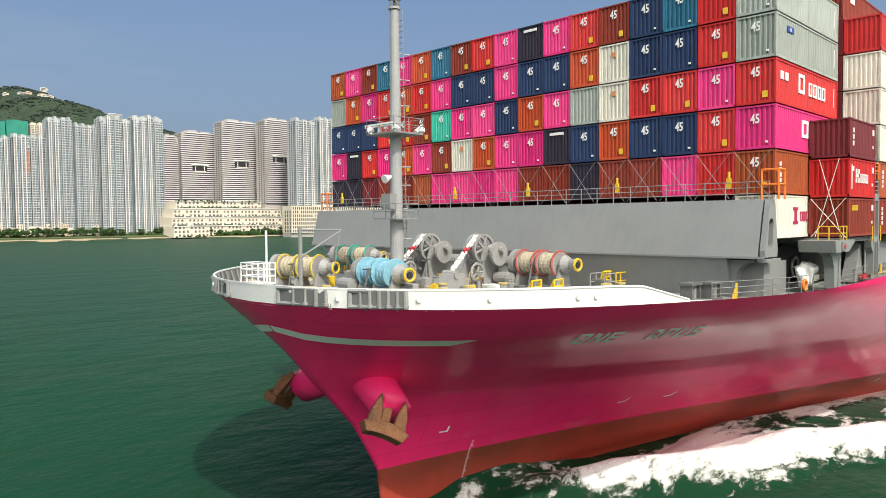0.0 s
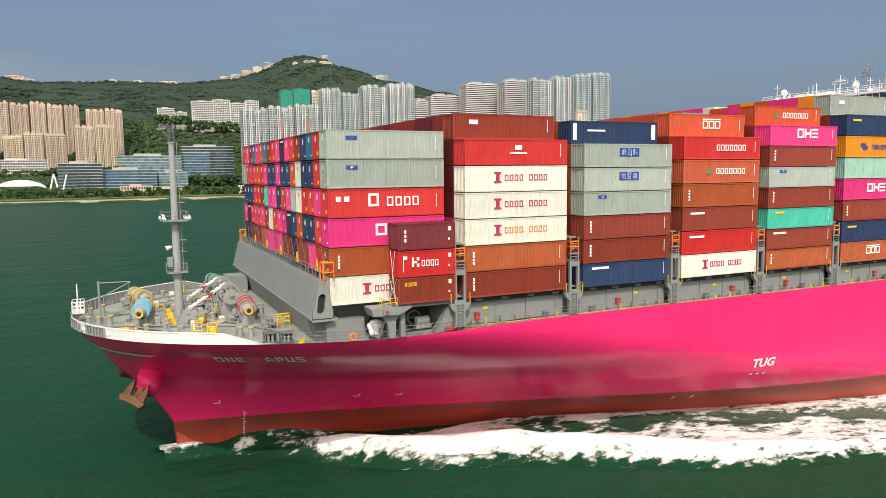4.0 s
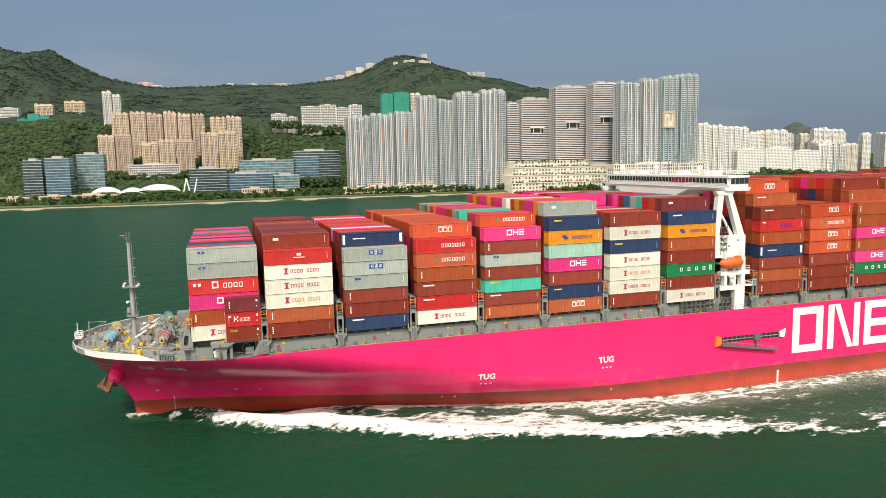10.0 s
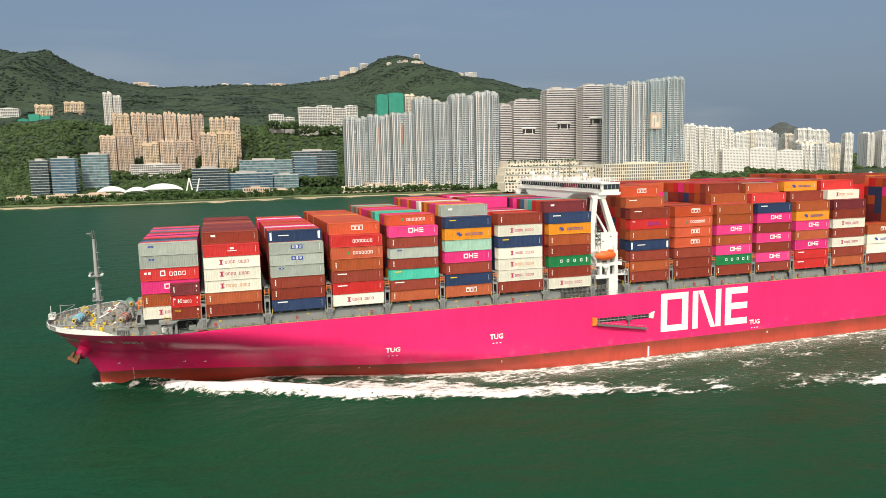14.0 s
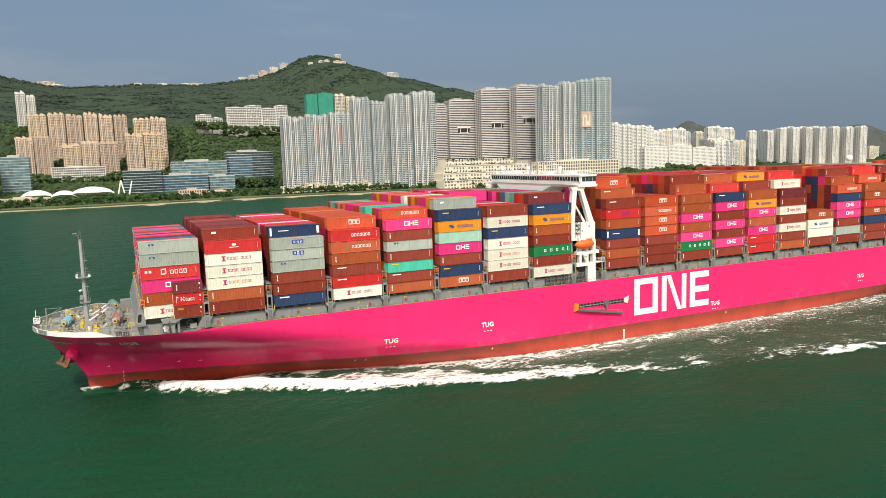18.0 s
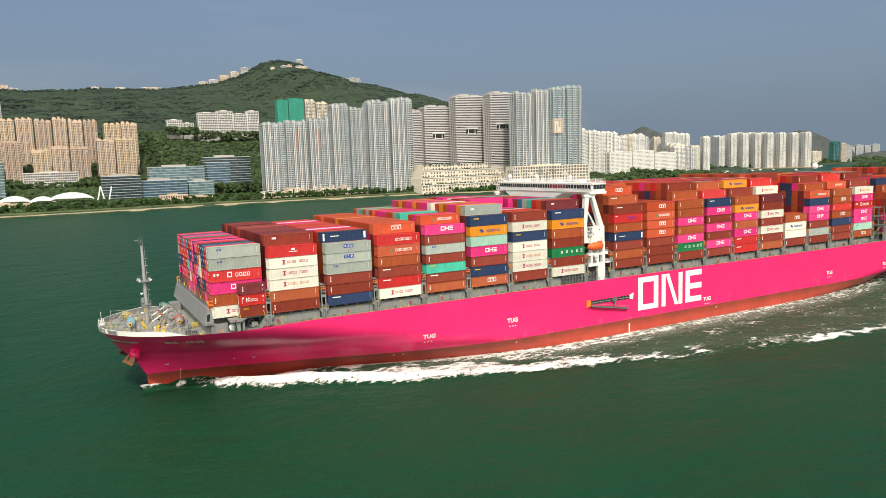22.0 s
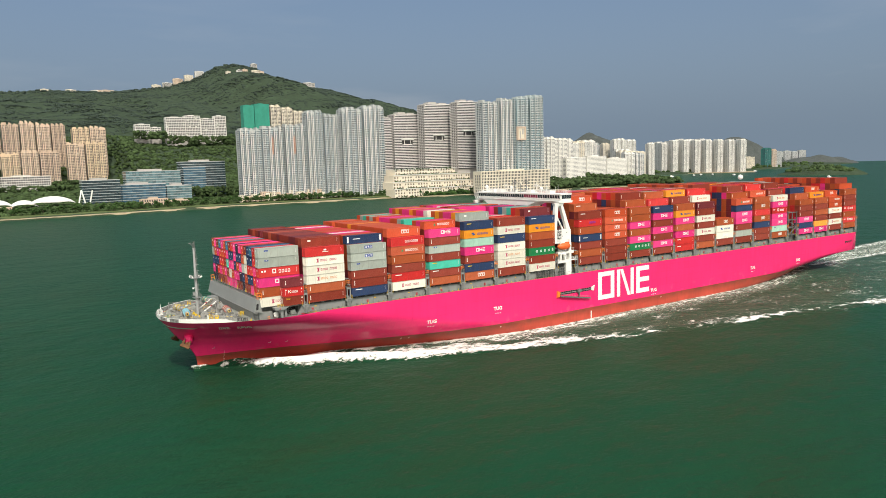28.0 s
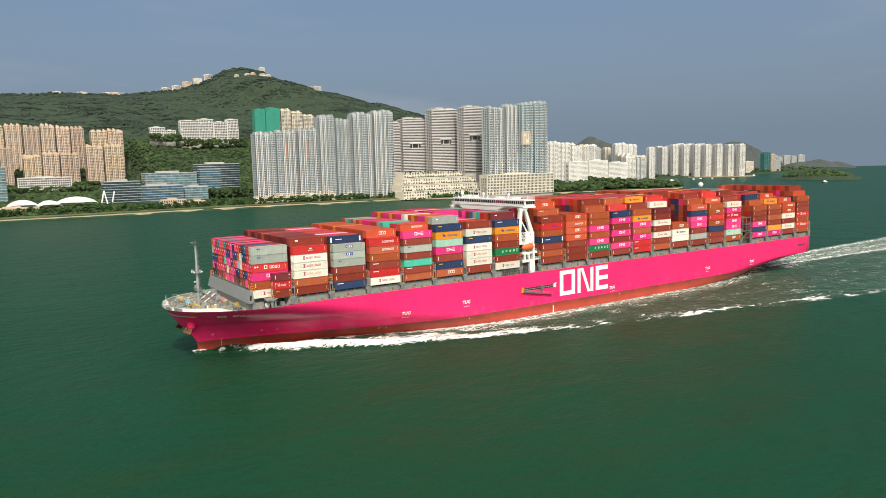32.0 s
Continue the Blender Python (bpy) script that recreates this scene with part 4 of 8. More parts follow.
# hatch coaming and side structure below the stacks, bay by bay
for i, x in enumerate(FWD_X[1:] + AFT_X):
    bm = bmesh.new()
    box(bm, x - 0.3, x + CL + 0.3, -23.9, -23.5, 17.9, 20.15)
    for j in range(4):
        a = x + 0.2 + j * 3.7
        box(bm, a, a + 0.1, -24.05, -23.89, 17.9, 20.1)
    co = part("hatch_coaming", bm, GREY, ship, "grey stiffened hatch coaming")
    # hatch edge in black: the shadow gap under the boxes is in its colour
    bm = bmesh.new()
    box(bm, x - 0.2, x + CL + 0.2, -24.3, -23.2, 20.2, 20.72)
    part("hatch_cover_edge", bm, BLACK, co)
    bm = bmesh.new()
    a = x + 1.5 + (i * 3.7) % 8
    box(bm, a, a + 0.5, -24.3, -23.9, 18.4, 19.1)
    part("fire_box", bm, paint("red_box_paint", (0.42, 0.04, 0.05), 0.5), co, "small red fire box")
    bm = bmesh.new()
    a = x + 2.5 + (i * 5.3) % 7
    box(bm, a, a + 0.55, -23.96, -23.9, 19.3, 19.6)
    part("sign_plate", bm, YELLOW, co, "small yellow sign plate")
    for j in range(7):
        a = x + 0.8 + (j * 1.73 + i * 2.9) % 11.0
        bm = bmesh.new()
        if j % 3 == 2:
            box(bm, a, a + 0.7, -24.6, -24.3, 17.95, 18.55)
        else:
            rod(bm, (a, -24.55, 17.95), (a, -24.55, 18.35 + 0.2 * (j % 2)), 0.1, 8)
        part("deck_fitting", bm, (DGREY, YELLOW, GREY, DGREY, MATS["red_box_paint"], DGREY, YELLOW)[j], co)
    for j in range(4):
        a = x + 1.4 + j * 3.1
        bm = bmesh.new()
        box(bm, a, a + 0.8, -24.42, -24.3, 20.3, 20.55)
        part("cover_cleat", bm, DGREY, co)
bm = bmesh.new()
box(bm, 61, 366, -22.9, 22.9, 17.6, 20.3)
part("hatch_cover", bm, DGREY, ship, "dark grey hatch covers under the stacks")

# lashing bridges between the bays
gaps = [(a + CL + b) / 2 for a, b in zip(FWD_X, FWD_X[1:])] + [FWD_X[-1] + CL + 0.8] + [AFT_X[0] - 0.9] + [(a + CL + b) / 2 for a, b in zip(AFT_X, AFT_X[1:]) if b - a < 16] + [AFT_X[9] + CL + 0.9, AFT_X[10] - 0.9, AFT_X[-1] + CL + 1.0]
for i, gx in enumerate(gaps):
    top = 24.7
    bm = bmesh.new()
    for dx in (-0.64, 0.36):
        prism(bm, [(gx + dx, 20.2), (gx + dx + 0.28, 20.2), (gx + dx + 0.24, 23.75), (gx + dx + 0.02, 23.75)], 1, -25.0, -24.7)
        box(bm, gx + dx + 0.1, gx + dx + 0.2, -24.95, -24.85, 23.7, top + 1.6)
    for z, th in ((20.25, 0.4), (23.2, 0.5), (24.5, 0.12)):
        box(bm, gx - 0.62, gx + 0.62, -24.98, -24.62, z, z + th)
    for z in (23.9, 24.2, 25.1, 25.6):
        box(bm, gx - 0.4, gx + 0.4, -24.93, -24.87, z, z + 0.06)
    for z in (20.9, 23.6, 26.2):
        box(bm, gx - 0.45, gx + 0.45, -24.5, 24.5, z, z + 0.14)
    for y in range(-20, 24, 5):
        box(bm, gx - 0.1, gx + 0.1, y, y + 0.3, 20.3, 26.2)
    br = part("lashing_bridge", bm, GREY, ship, "grey steel lashing bridge between two bays")
    bm = bmesh.new()
    prism(bm, [(gx - 1.15, 20.35), (gx + 1.15, 20.35), (gx + 1.0, 19.9), (gx + 0.55, 19.5), (gx + 0.55, 17.95), (gx - 0.55, 17.95), (gx - 0.55, 19.5), (gx - 1.0, 19.9)], 1, -24.95, -24.5)
    part("bridge_foot", bm, GREY, br)
    bm = bmesh.new()
    for dx in (-0.3, 0.26):
        rod(bm, (gx + dx, -25.02, 18.0), (gx + dx, -25.02, 20.3), 0.04, 4)
    for j in range(8):
        rod(bm, (gx - 0.3, -25.02, 18.2 + j * 0.28), (gx + 0.3, -25.02, 18.2 + j * 0.28), 0.03, 4)
    part("ladder", bm, DGREY, br)
    for dx, y in ((-0.5, -24.95), (0.5, -24.95), (-0.5, -23.9), (0.5, -23.9)):
        bm = bmesh.new()
        rod(bm, (gx + dx, y, top), (gx + dx, y, top + 1.15), 0.06, 5)
        part("rail_post", bm, ORANGE, br, "orange guard rail post")
    for z in (top + 0.6, top + 1.15):
        bm = bmesh.new()
        for p, q in (((-0.5, -23.9), (-0.5, -24.95)), ((-0.5, -24.95), (0.5, -24.95)), ((0.5, -24.95), (0.5, -23.9))):
            rod(bm, (gx + p[0], p[1], z), (gx + q[0], q[1], z), 0.06, 5)
        part("rail_bar", bm, ORANGE, br, "orange guard rail bar")
    for dx in (-1.05, 1.05):
        for y in (-25.0, -24.55):
            bm = bmesh.new()
            rod(bm, (gx + dx, y, 20.35), (gx + dx, y, 21.4), 0.045, 5)
            part("rail_post", bm, YELLOW, br, "yellow guard rail post")
        for z in (20.9, 21.4):
            bm = bmesh.new()
            rod(bm, (gx + dx, -25.0, z), (gx + dx, -24.55, z), 0.04, 5)
            part("rail_bar", bm, YELLOW, br, "yellow guard rail bar")
    # crossed lashing rods on the column beside it
    bm = bmesh.new()
    for j in range(2 if i else 1):
        y = -24.9 + j * 2.5
        rod(bm, (gx + 0.5, y, 23.6), (gx + 0.85, y + 2.2, 26.3), 0.03, 4)
        rod(bm, (gx + 0.5, y + 2.3, 23.6), (gx + 0.85, y + 0.1, 26.3), 0.03, 4)
    part("lashing_rod", bm, GREY, br)

# breakwater ahead of the first bay
bm = bmesh.new()
prism(bm, [(48.3, 19.6), (49.9, 19.6), (49.9, 23.2), (49.1, 23.2), (48.2, 19.75)], 1, -22.2, 23.6)
prism(bm, [(49.0, 17.1), (49.9, 17.1), (49.9, 19.6), (48.3, 19.6)], 1, -20.3, 21.6)
bw = part("breakwater", bm, GREY, ship, "tall grey steel breakwater wall")
bm = bmesh.new()
box(bm, 48.07, 48.27, -22.6, 23.6, 19.62, 19.76)
part("wall_stringer", bm, GREY, bw)
bm = bmesh.new()   # end plate pierced by a long rounded slot
ring_o, ring_i = [], []
for i in range(32):
    a = i * math.tau / 32
    ca, sa = math.cos(a), math.sin(a)
    zz = 21.1 + (0.62 if sa >= 0 else -0.62) * (1 if abs(sa) > 0.01 else 0) + 0.32 * sa
    ring_i.append((49.2 + 0.36 * ca + 0.12 * (zz - 21.1), zz))
    k = min(1.35 / max(abs(ca), 1e-6), 1.75 / max(abs(sa), 1e-6))
    ox, oz = k * ca, k * sa
    f = (oz + 1.75) / 3.5
    x0, x1 = 48.2 + 0.9 * f, 50.4 - 0.55 * f
    ring_o.append((x0 + (x1 - x0) * (ox + 1.35) / 2.7, 21.45 + oz))
for y in (-22.62, -22.3):
    vo, vi = [bm.verts.new((x, y, z)) for x, z in ring_o], [bm.verts.new((x, y, z)) for x, z in ring_i]
    for i in range(32):
        j = (i + 1) % 32
        bm.faces.new((vo[i], vo[j], vi[j], vi[i]))
    rim = [vo, vi] if y < -22.5 else rim + [vo, vi]
for p, q in ((0, 2), (1, 3)):
    for i in range(32):
        j = (i + 1) % 32
        bm.faces.new((rim[p][i], rim[p][j], rim[q][j], rim[q][i]))
part("end_frame", bm, GREY, bw, "grey end plate with a long slot")
# black plate close behind the slot, colouring in the shade of its hollow
bm = bmesh.new()
prism(bm, [(48.6, 20.0), (49.7, 20.0), (49.8, 22.4), (48.9, 22.4)], 1, -22.26, -22.22)
part("slot_back", bm, BLACK, bw)
bm = bmesh.new()
box(bm, 48.2, 50.5, -22.75, -22.2, 19.42, 19.6)
part("end_ledge", bm, GREY, bw)
bm = bmesh.new()
prism(bm, [(-20.3, 17.15), (-20.55, 17.15), (-20.58, 18.2), (-20.7, 18.7), (-20.95, 19.05), (-21.3, 19.28), (-21.9, 19.42), (-20.3, 19.42)], 0, 48.9, 49.95)
part("end_bracket", bm, GREY, bw, "grey curved bracket under the end of the wall")
bm = bmesh.new()
box(bm, 50.7, 51.0, -21.9, -19.6, 17.1, 19.42)
part("recess_plate", bm, GREY, bw)
bm = bmesh.new()
box(bm, 48.5, 51.0, -21.9, -20.4, 19.425, 19.5)
part("recess_top", bm, GREY, bw)
bm = bmesh.new()
for y in (-21.05, -21.4):
    rod(bm, (50.6, y, 17.2), (50.6, y, 19.42), 0.025, 5)
for j in range(7):
    rod(bm, (50.6, -21.05, 17.5 + 0.28 * j), (50.6, -21.4, 17.5 + 0.28 * j), 0.02, 4)
part("column_ladder", bm, YELLOW, bw, "yellow ladder on the column")
bm = bmesh.new()
rail(bm, [(49.5, -22.4, 23.2), (49.5, 23.4, 23.2)], 1.1, 3, 0.035, 1.35)
part("top_rail", bm, GREY, bw)
bm = bmesh.new()
for i in range(18):
    y = -22.3 + i * 2.5
    for a, c in ((0, 2.3), (2.3, 0)):
        rod(bm, (49.85, y + a, 23.3), (50.0, y + c, 26.3), 0.02, 4)
part("lashing_rod", bm, GREY, bw, "crossed steel lashing rods", kind="stuff")
for i in range(6):
    bm = bmesh.new()
    y = -20 + i * 8
    box(bm, 49.5, 49.7, y, y + 0.25, 23.9, 24.6)
    rod(bm, (49.6, y + 0.12, 24.6), (49.6, y + 0.12, 25.0), 0.09, 6)
    part("lamp_box", bm, YELLOW, bw)
for y in (-22.4, 23.0):   # orange cages at both ends of the walkway
    for dx, dy in ((-0.35, 0), (0.65, 0), (-0.35, 1), (0.65, 1)):
        bm = bmesh.new()
        rod(bm, (49.7 + dx, y + dy - 0.6, 23.2), (49.7 + dx, y + dy - 0.6, 25.0), 0.07, 5)
        part("cage_post", bm, ORANGE, bw)
    for z in (24.1, 25.0):
        for p, q in (((-0.35, 0), (0.65, 0)), ((0.65, 0), (0.65, 1)), ((-0.35, 0), (-0.35, 1)), ((-0.35, 1), (0.65, 1))):
            bm = bmesh.new()
            rod(bm, (49.7 + p[0], y + p[1] - 0.6, z), (49.7 + q[0], y + q[1] - 0.6, z), 0.07, 5)
            part("cage_bar", bm, ORANGE, bw)

# bracket platform with a thick column and a white covered locker beside the first stack
bm = bmesh.new()
prism(bm, [(53.5, 19.85), (56.2, 19.85), (57.4, 20.45), (57.4, 20.6), (53.3, 20.6)], 1, -25.0, -22.8)
prism(bm, [(55.3, 17.5), (55.95, 17.5), (56.0, 19.2), (56.6, 19.85), (54.0, 19.85), (54.8, 19.5), (55.2, 18.8)], 1, -24.4, -23.8)
brk = part("bracket_platform", bm, GREY, ship, "grey bracket platform on a curved column")
for pts in ([(54.6, -24.9, 20.6), (56.0, -24.9, 20.6)], [(54.6, -24.9, 20.6), (54.6, -23.6, 20.6)]):
    for p in (pts[0], ((pts[0][0] + pts[1][0]) / 2, (pts[0][1] + pts[1][1]) / 2, 20.6), pts[1]):
        bm = bmesh.new()
        rod(bm, p, (p[0], p[1], 21.5), 0.035, 5)
        part("rail_post", bm, YELLOW, brk, "yellow guard rail post")
    for z in (0.55, 1.1):
        bm = bmesh.new()
        rod(bm, (*pts[0][:2], 20.6 + z * 0.8), (*pts[1][:2], 20.6 + z * 0.8), 0.035, 5)
        part("rail_bar", bm, YELLOW, brk, "yellow guard rail bar")
bm = bmesh.new()
box(bm, 54.5, 55.2, -25.12, -24.98, 19.95, 20.5)
sg = part("lamp_box", bm, GREY, brk, "grey box with a dark red lens")
bm = bmesh.new()
rod(bm, (54.85, -25.16, 20.22), (54.85, -25.1, 20.22), 0.17, 10)
part("lens", bm, MATS["red_box_paint"], sg)
bm = bmesh.new()
bmesh.ops.create_cube(bm, size=1.0, matrix=Matrix.Translation((54.5, -22.9, 18.25)) @ Matrix.Diagonal((1.5, 0.9, 1.7, 1)))
bmesh.ops.bevel(bm, geom=bm.edges[:], offset=0.3, segments=3, affect="EDGES")
bmesh.ops.subdivide_edges(bm, edges=bm.edges[:], cuts=2, use_grid_fill=True)
for v in bm.verts:
    v.co += Vector(noise.noise_vector(v.co * 1.1)) * 0.34 + Vector(noise.noise_vector(v.co * 3.5)) * 0.1
part("covered_locker", bm, WHITE, ship, "lumpy deck gear under a white canvas cover", smooth=True)
bm = bmesh.new()
box(bm, 56.5, 57.0, -24.3, -23.8, 17.5, 20.4)
part("support_pillar", bm, GREY, ship)
bm = bmesh.new()
rod(bm, (59.3, -21.4, 18.3), (60.7, -21.4, 18.3), 0.42, 12)
box(bm, 59.2, 60.9, -21.8, -21.0, 17.5, 17.9)
part("deck_pump", bm, SAGE, ship, "pale pump with a round motor on its bed")
for a, c, zt in ((-24.85, -22.7, 23.3), (-22.75, -24.8, 23.3), (-24.6, -23.2, 25.9), (-23.0, -24.4, 25.9)):
    bm = bmesh.new()
    rod(bm, (55.95, a, 20.75), (55.98, c, zt), 0.025, 5)
    part("lashing_rod", bm, SAGE, ship, "steel lashing rod across the short boxes")
bm = bmesh.new()
prism(bm, [(60.2, 17.5), (62.2, 17.5), (62.2, 20.2), (61.6, 20.2), (61.2, 19.2), (60.7, 18.3)], 1, -24.2, -23.4)
part("curved_web", bm, GREY, ship, "curved grey web plate under the stack")
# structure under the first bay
# the deep shade below the stack, drawn as a solid black arch
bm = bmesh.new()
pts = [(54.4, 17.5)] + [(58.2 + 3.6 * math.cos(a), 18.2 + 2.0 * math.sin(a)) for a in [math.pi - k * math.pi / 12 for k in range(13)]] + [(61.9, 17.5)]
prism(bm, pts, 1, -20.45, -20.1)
part("arched_recess", bm, BLACK, ship, "black arched sheet painting the shade under the stack")
bm = bmesh.new()
for k in range(14):
    a0, a1 = k * math.tau / 14, (k + 1) * math.tau / 14
    rod(bm, (59.4 + 0.7 * math.cos(a0), -20.6, 18.5 + 0.7 * math.sin(a0)), (59.4 + 0.7 * math.cos(a1), -20.6, 18.5 + 0.7 * math.sin(a1)), 0.12, 5)
rod(bm, (58.7, -20.6, 18.5), (60.1, -20.6, 18.5), 0.08, 5)
part("hose_reel", bm, GREY, ship)
bm = bmesh.new()
box(bm, 50.2, 61.5, -20.0, 20.0, 17.2, 20.4)
under = part("support_house", bm, DGREY, ship, "dark grey house under the first stack")
bm = bmesh.new()
box(bm, 49.8, 53.6, -22.0, -20.4, 17.1, 19.3)
part("pale_locker", bm, GREY, under)
bm = bmesh.new()
box(bm, 55.6, 62.3, -24.7, -20.2, 20.42, 20.7)
part("stack_platform", bm, DGREY, under)
bm = bmesh.new()
for i in range(16):
    a0, a1 = i * math.tau / 16, (i + 1) * math.tau / 16
    rod(bm, (51.9 + 0.32 * math.cos(a0), -23.7, 17.9 + 0.32 * math.sin(a0)), (51.9 + 0.32 * math.cos(a1), -23.7, 17.9 + 0.32 * math.sin(a1)), 0.09, 6)
part("life_ring", bm, ORANGE, under, "orange life ring on the rail")
bm = bmesh.new()
box(bm, 61.2, 63.0, -24.6, -24.3, 17.7, 18.0)
part("hose_box", bm, MATS["red_box_paint"], under, "low red hose box")

STEEL = paint("winch_steel", (0.30, 0.30, 0.29), 0.5, grain=0.2, scale=1.5)
# fairlead boxes let into the bulwark
for side in (-1, 1):
    for x0, x1 in ((27.35, 28.25), (28.85, 30.5)):
        bm = bmesh.new()
        for z in (17.42, 18.3):
            rod(bm, (x0 - 0.1, side * (half_breadth(x0, 17.9) + 0.02), z), (x1 + 0.1, side * (half_breadth(x1, 17.9) + 0.02), z), 0.12, 6)
        fl = part("roller_fairlead", bm, GREY, ship, "grey roller fairlead in the bulwark")
        n = 4 if x0 < 28.5 else 6
        for i in range(n + 1):
            x = x0 + (x1 - x0) * i / n
            p = Vector((x, side * (half_breadth(x, 17.9) + 0.03), 17.35))
            bm = bmesh.new()
            rod(bm, p, p + Vector((0, 0, 1.0)), 0.1 if i % 3 else 0.14, 8)
            rod(bm, p + Vector((0, 0, 0.05)), p + Vector((0, 0, 0.2)), 0.17, 8)
            part("roller", bm, GREY if i % 2 else STEEL, fl)
        bm = bmesh.new()
        pv = None
        for i in range(13):
            x = x0 + (x1 - x0) * i / 12
            h = half_breadth(x, 17.9)
            cur = [bm.verts.new((x, side * (h + o), z)) for o, z in ((0.05, 17.45), (0.05, 18.3), (-0.12, 18.3), (-0.12, 17.45))]
            if pv:
                for q in range(4):
                    bm.faces.new((pv[q], cur[q], cur[(q + 1) % 4], pv[(q + 1) % 4]))
            else:
                bm.faces.new(cur)
            pv = cur
        bm.faces.new(pv[::-1])
        part("opening", bm, DGREY, fl)
    for x in (28.55, 30.95, 33.55, 37.4, 38.3):
        bm = bmesh.new()
        p = hull_point(x, 17.85, 0.0, side)
        rod(bm, p + Vector((0, side * -0.05, 0)), p + Vector((-0.03, side * 0.07, 0)), 0.16, 10)
        part("mooring_port", bm, SAGE, ship)

# winches


ROPE = paint("pale_mooring_rope", (0.50, 0.44, 0.32), 0.9, grain=0.3, scale=4, bump=0.02)


def winch(x, y, col, along, label, high=1.6):
    """A mooring winch: two rope drums between painted flanges, a gear case, and a warping head with a yellow rim."""
    m = Matrix.Translation((x, y, FC_Z)) @ Matrix.Rotation(radians(along), 4, "Z") @ Matrix.Scale(1.05, 4)
    tint = paint("winch_" + col[0], col[1], 0.6, grain=0.25, scale=2)

    def piece(name, build, mat, parent, lab=""):
        b = bmesh.new()
        build(b)
        b.transform(m)
        return part(name, b, mat, parent, lab)

    def bed(b):
        box(b, -1.1, 1.1, -2.5, 2.8, 0.0, 0.22)
        for yy in (-2.35, -0.55, 1.15):
            prism(b, [(-0.75, 0.2), (0.75, 0.2), (0.22, high + 0.2), (-0.22, high + 0.2)], 1, yy - 0.09, yy + 0.09)
        rod(b, (0, -3.2, high), (0, 2.6, high), 0.17, 8)
    w = piece("mooring_winch", bed, STEEL, ship, label)
    for yy in (-1.45, 0.3):
        for d in (-0.68, 0.68):
            piece("flange", lambda b: rod(b, (0, yy + d - 0.05, high), (0, yy + d + 0.05, high), 0.8, 24), tint if col[0] == "pale_blue" else STEEL, w)

            def band(b):
                for k in range(24):
                    a0, a1 = k * math.tau / 24, (k + 1) * math.tau / 24
                    rod(b, (0.83 * math.cos(a0), yy + d, high + 0.83 * math.sin(a0)), (0.83 * math.cos(a1), yy + d, high + 0.83 * math.sin(a1)), 0.075, 5)
            piece("flange_rim", band, tint, w, "%s painted flange rim" % col[0].replace("_", " "))

        def coil(b):
            for k in range(7):
                rod(b, (0, yy - 0.6 + k * 0.17, high), (0, yy - 0.45 + k * 0.17, high), 0.66 + 0.05 * (k % 2), 18)
        piece("rope", coil, ROPE if col[0] != "pale_blue" else paint("blue_rope", (0.24, 0.46, 0.58), 0.9, grain=0.3, scale=4), w, "mooring rope wound on the drum")
    piece("gear_case", lambda b: (rod(b, (0, 1.35, high), (0, 1.75, high), 0.85, 20), box(b, -0.75, 0.95, 1.8, 2.75, 0.2, 1.5)), STEEL, w)
    piece("motor", lambda b: rod(b, (-0.95, 1.3, 0.75), (-0.95, 2.7, 0.75), 0.38, 12), STEEL, w)
    piece("brake_band", lambda b: (rod(b, (-1.25, -0.5, 0.3), (-0.85, -0.5, 1.8), 0.06, 5), rod(b, (-1.3, -0.55, 1.8), (-0.7, -0.45, 1.8), 0.05, 5)), DGREY, w)
    piece("warping_head", lambda b: (rod(b, (0, -3.55, high), (0, -3.0, high), 0.42, 16, 0.3), rod(b, (0, -3.0, high), (0, -2.6, high), 0.36, 16, 0.6)), STEEL, w)

    def rim(b):
        for k in range(16):
            a0, a1 = k * math.tau / 16, (k + 1) * math.tau / 16
            rod(b, (0.36 * math.cos(a0), -3.57, high + 0.36 * math.sin(a0)), (0.36 * math.cos(a1), -3.57, high + 0.36 * math.sin(a1)), 0.08, 5)
    piece("yellow_rim", rim, YELLOW, w)
    piece("hub", lambda b: rod(b, (0, -3.62, high), (0, -3.5, high), 0.2, 10), BLACK, w)


winch(34.3, -3.5, ("pale_blue", (0.20, 0.42, 0.52)), -8, "steel mooring winch with pale blue flanges", 1.55)
winch(34.2, 5.6, ("dull_yellow", (0.55, 0.42, 0.06)), 14, "steel mooring winch with yellow flanges", 1.55)
winch(44.6, -8.4, ("brick_red", (0.40, 0.075, 0.06)), -5, "steel mooring winch with brick red flanges", 1.8)
winch(44.0, 11.6, ("teal", (0.05, 0.35, 0.26)), 10, "steel mooring winch with teal flanges", 1.8)

